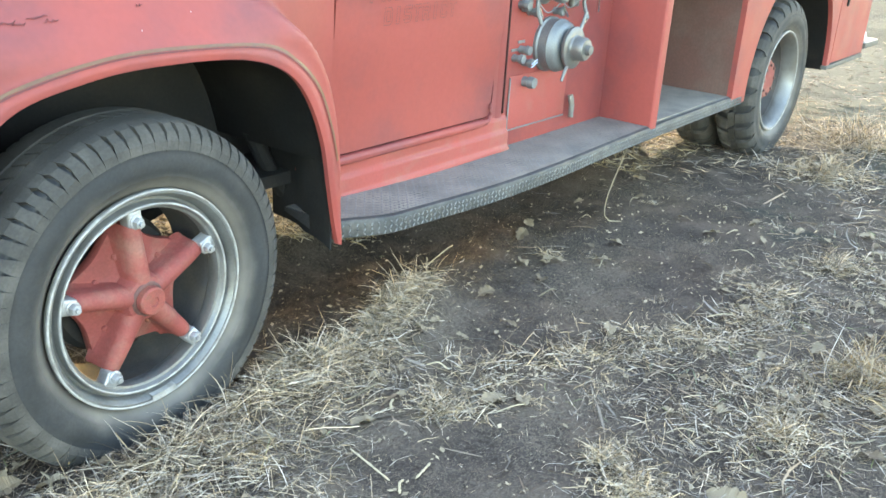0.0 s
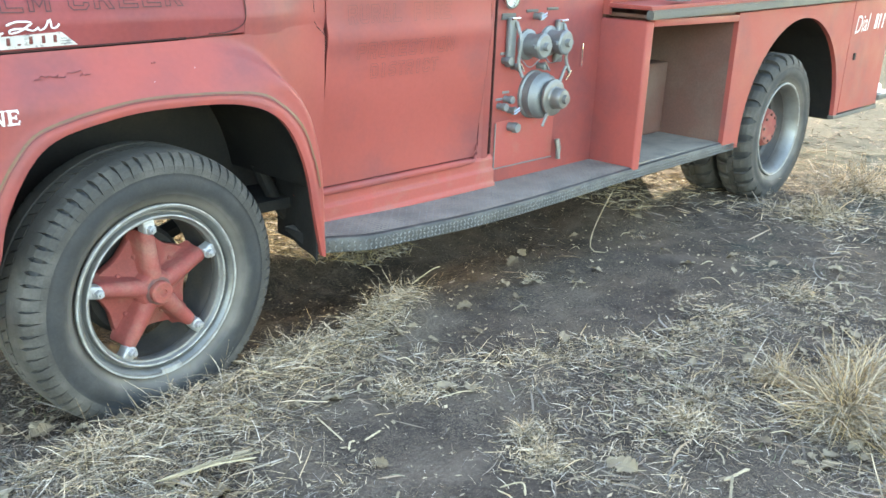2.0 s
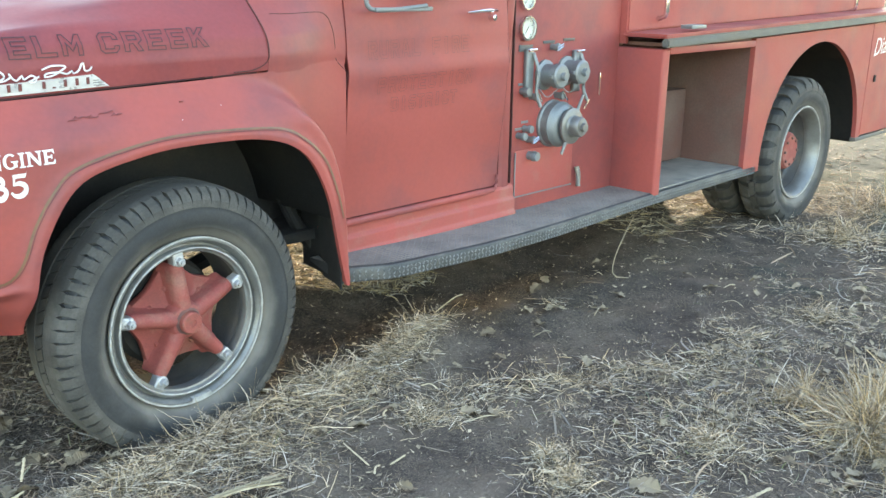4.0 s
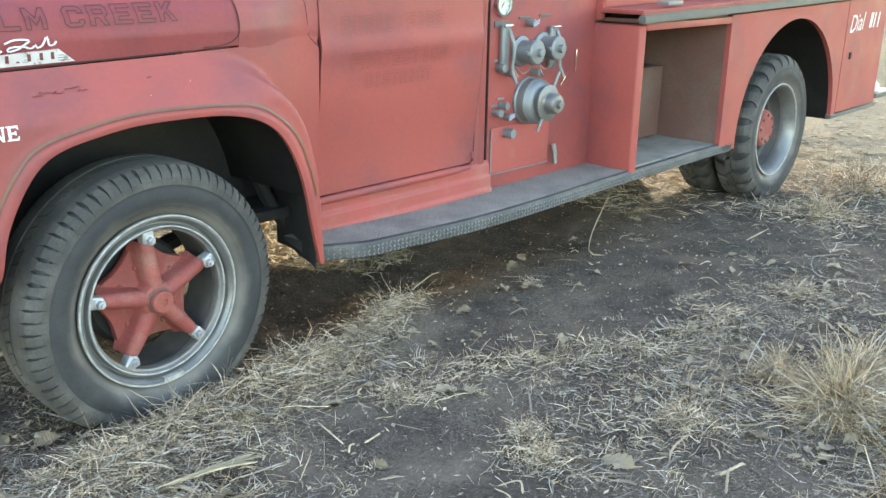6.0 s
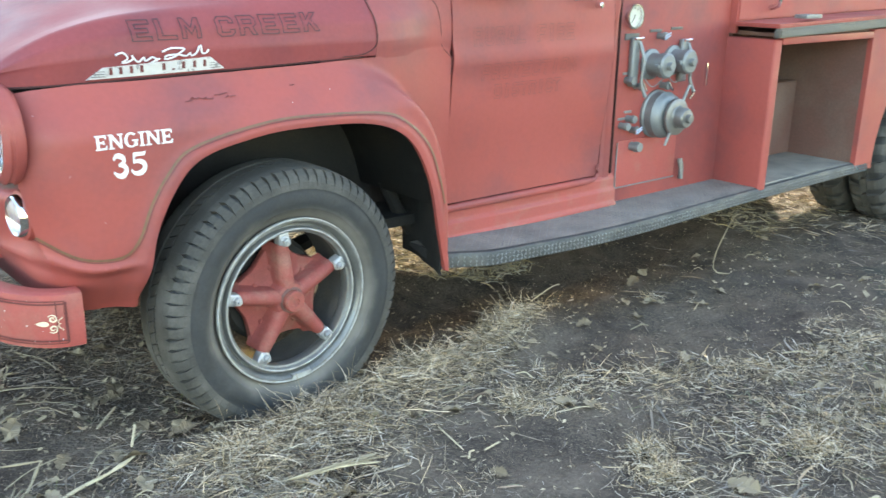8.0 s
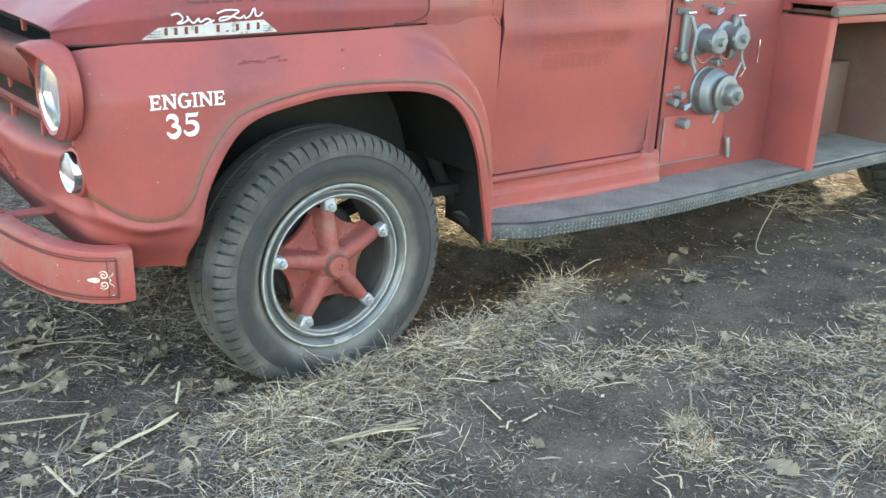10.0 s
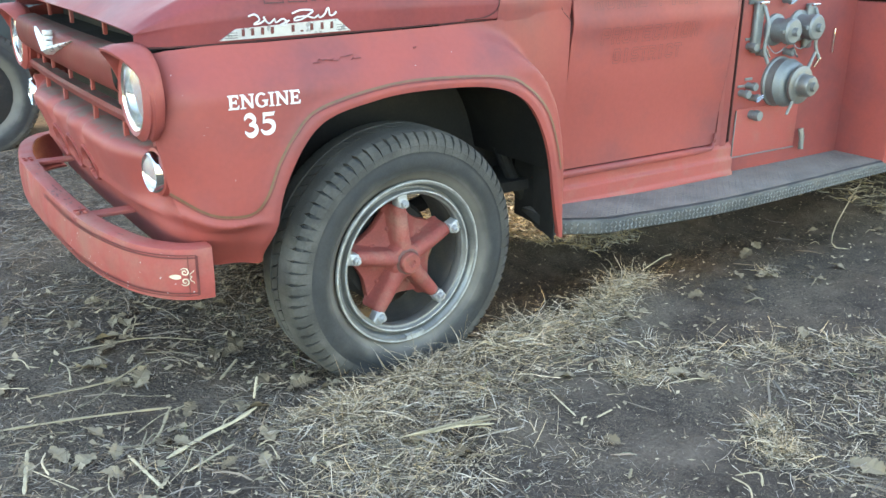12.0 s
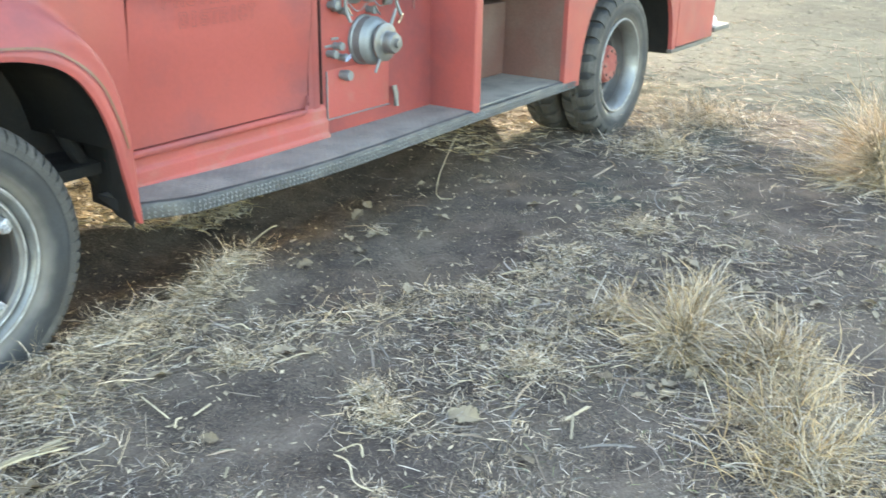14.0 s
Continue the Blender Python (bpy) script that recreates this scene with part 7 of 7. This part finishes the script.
me = bpy.data.meshes.new("leaf_chaff"); me.from_pydata(chaff_v, [], chaff_f); me.materials.append(LEAF)
tagged(new("leaf_chaff", me), "scattered bits of dry leaf and chaff", "chaff", kind="stuff")


# ---- stalks and sticks ----
def stalk(pts, r, label="bleached flat corn stalk on the ground", lift=0.012, flat=0.55, name="corn_stalk"):
    P = along([(x, y, float(gz(x, y)) + lift + dz) for x, y, dz in pts], 14)
    rad = [r * (0.8 + 0.25 * math.sin(i * 1.9 + len(pts)) * 0.5 + (0.25 if i % 5 == 2 else 0)) * (0.55 if i in (0, 14) else 1) for i in range(15)]
    ob = part(name, tube(P, rad, 8, flat), STALK)
    return tagged(ob, label, "stalk", "dry stalks")


stalk([(-1.32, 0.262, 0), (-1.05, 0.19, 0.01), (-0.835, 0.10, 0.03)], 0.007)
stalk([(-0.84, 0.10, 0.03), (-0.93, -0.0, 0.0), (-1.05, 0.02, 0)], 0.006)
stalk([(-0.925, -0.12, 0), (-0.78, -0.06, 0.01), (-0.70, -0.055, 0.015), (-0.614, -0.03, 0.03)], 0.010)
stalk([(-0.60, 0.02, 0.03), (-0.555, 0.10, 0.05)], 0.005)
stalk([(-1.014, -0.058, 0), (-0.983, -0.265, 0)], 0.006)
stalk([(-1.25, 0.10, 0.01), (-1.30, -0.12, 0.0)], 0.006)
stalk([(-0.90, -0.22, 0), (-0.74, -0.16, 0.01)], 0.005)
stalk([(-1.2, 0.42, 0.0), (-0.95, 0.36, 0.03), (-0.82, 0.42, 0.05)], 0.006)
stalk([(-0.62, 0.26, 0), (-0.52, 0.36, 0.03)], 0.007, "brown weathered stick on the ground")
stalk([(-1.0, 0.72, 0.0), (-0.75, 0.66, 0.02), (-0.55, 0.62, 0.0)], 0.005)
stalk([(0.268, -0.388, 0), (0.236, -0.55, 0)], 0.0032, "short straw stick on bare soil", flat=0.9, name="stick")
stalk([(0.289, -0.592, 0), (0.374, -0.57, 0)], 0.0038, "short straw stick on bare soil", flat=0.9, name="stick")
stalk([(0.905, -1.478, 0.01), (0.985, -1.512, 0.03)], 0.008, "pale forked twig in the straw", name="stick")
stalk([(0.93, -1.49, 0.02), (0.836, -1.532, 0.0)], 0.005, "pale forked twig in the straw", name="stick")
for k in range(5):
    stalk([(-0.33 + 0.02 * k, -0.418 - 0.004 * k, 0.02), (-0.16, -0.447 - 0.005 * k, 0.028 + 0.003 * (k % 2)), (-0.03 - 0.018 * (k % 3), -0.457 - 0.010 * k, 0.02 + 0.005 * (k % 2))], 0.0058, "yellowish flattened stalk in a small bundle")
stalk([(0.12, -0.90, 0), (0.16, -0.87, 0.0)], 0.005, "pale chip of stalk on bare soil")
stalk([(0.37, -1.052, 0), (0.34, -1.13, 0.02), (0.29, -1.19, 0.01), (0.294, -1.25, 0)], 0.0028, "curled pale stem on bare soil", flat=0.9)
stalk([(0.385, -1.05, 0), (0.42, -1.10, 0.02), (0.40, -1.13, 0.0)], 0.0038, "curled pale stem on bare soil", flat=0.7)
stalk([(2.30, -1.19, 0), (2.36, -1.17, 0.0)], 0.008, "pale chip of stalk in the straw")
stalk([(2.545, 0.0, 0.0), (2.47, 0.045, 0.02), (2.52, 0.08, 0.09), (2.63, 0.10, 0.2), (2.76, 0.12, 0.3)], 0.0035, "thin bent dry stem standing by the board", flat=1.0, name="stem")
stalk([(1.25, 0.16, 0.03), (1.36, 0.15, 0.09), (1.45, 0.18, 0.10)], 0.003, "thin arched straw on the ridge", flat=1.0, name="stem")
stalk([(0.42, -0.22, 0.0), (0.55, -0.23, 0.01)], 0.005)
random.seed(31)
for _ in range(70):
    x, y = random.uniform(-1.6, 3.2), random.uniform(-2.2, 0.2)
    a, ln = random.uniform(0, 6.28), random.uniform(0.04, 0.12)
    stalk([(x, y, 0), (x + ln * 0.5 * math.cos(a), y + ln * 0.5 * math.sin(a), random.uniform(0, 0.02)), (x + ln * math.cos(a + 0.2), y + ln * math.sin(a + 0.2), 0)], random.uniform(0.002, 0.0045), "thin pale straw stalk on the ground", flat=0.8)

for _ in range(26):
    x, y = random.uniform(-1.5, -0.55), random.uniform(-0.45, 0.85)
    a, ln = random.uniform(0, 6.28), random.uniform(0.08, 0.26)
    stalk([(x, y, 0), (x + ln * 0.5 * math.cos(a), y + ln * 0.5 * math.sin(a), random.uniform(0, 0.025)), (x + ln * math.cos(a + 0.15), y + ln * math.sin(a + 0.15), random.uniform(0, 0.02))], random.uniform(0.0018, 0.004), "flattened bleached stalk on the ground", flat=0.5)

# ---- dark vehicle parked beyond the fire truck's nose ----
car = thing("parked_truck", "dark teal truck parked beyond the fire engine, box added to block sun", "truck", pose(-1.0, 4.35, 0.0, 0, 0, 4))
part("body", boxed(-1.9, 1.3, 0.0, 1.9, 0.55, 1.2, 0.12, 4), DARKCAR, car)
part("cab", boxed(-0.6, 1.25, 0.1, 1.8, 1.15, 2.0, 0.15, 4), DARKCAR, car)
# unseen box, added so the ground by the fire truck's nose stays shaded
part("cargo_box", boxed(1.4, 6.0, 0.0, 1.95, 0.6, 2.35, 0.05, 3), DARKCAR, car)
part("chassis", boxed(-1.8, 6.0, 0.4, 1.5, 0.38, 0.62, 0.02), BLACK, car)
bm = bmesh.new(); prev = None
for k in range(25):
    a = math.pi * k / 24
    row = [bm.verts.new((0.25 - r * math.cos(a), y, 0.5 + r * math.sin(a))) for r, y in ((0.56, 0.0), (0.60, -0.05), (0.66, -0.05), (0.72, 0.02))]
    if prev:
        for j in range(3):
            bm.faces.new((prev[j], row[j], row[j + 1], prev[j + 1]))
    prev = row
part("wheel_flare", bm, DARKCAR, car)
for x in (0.25, 4.6):
    t = new("wheel", TYRE_ME); t.parent = car; t.matrix_basis = Matrix.Translation((x, 0.0, 0.46))
    tr = new("tread", TREAD_ME); tr.parent = t
    part("hub", turned([(0.27, 0.0), (0.2, 0.01), (0.1, 0.04), (0.0, 0.045)], 24), BLACK, t)
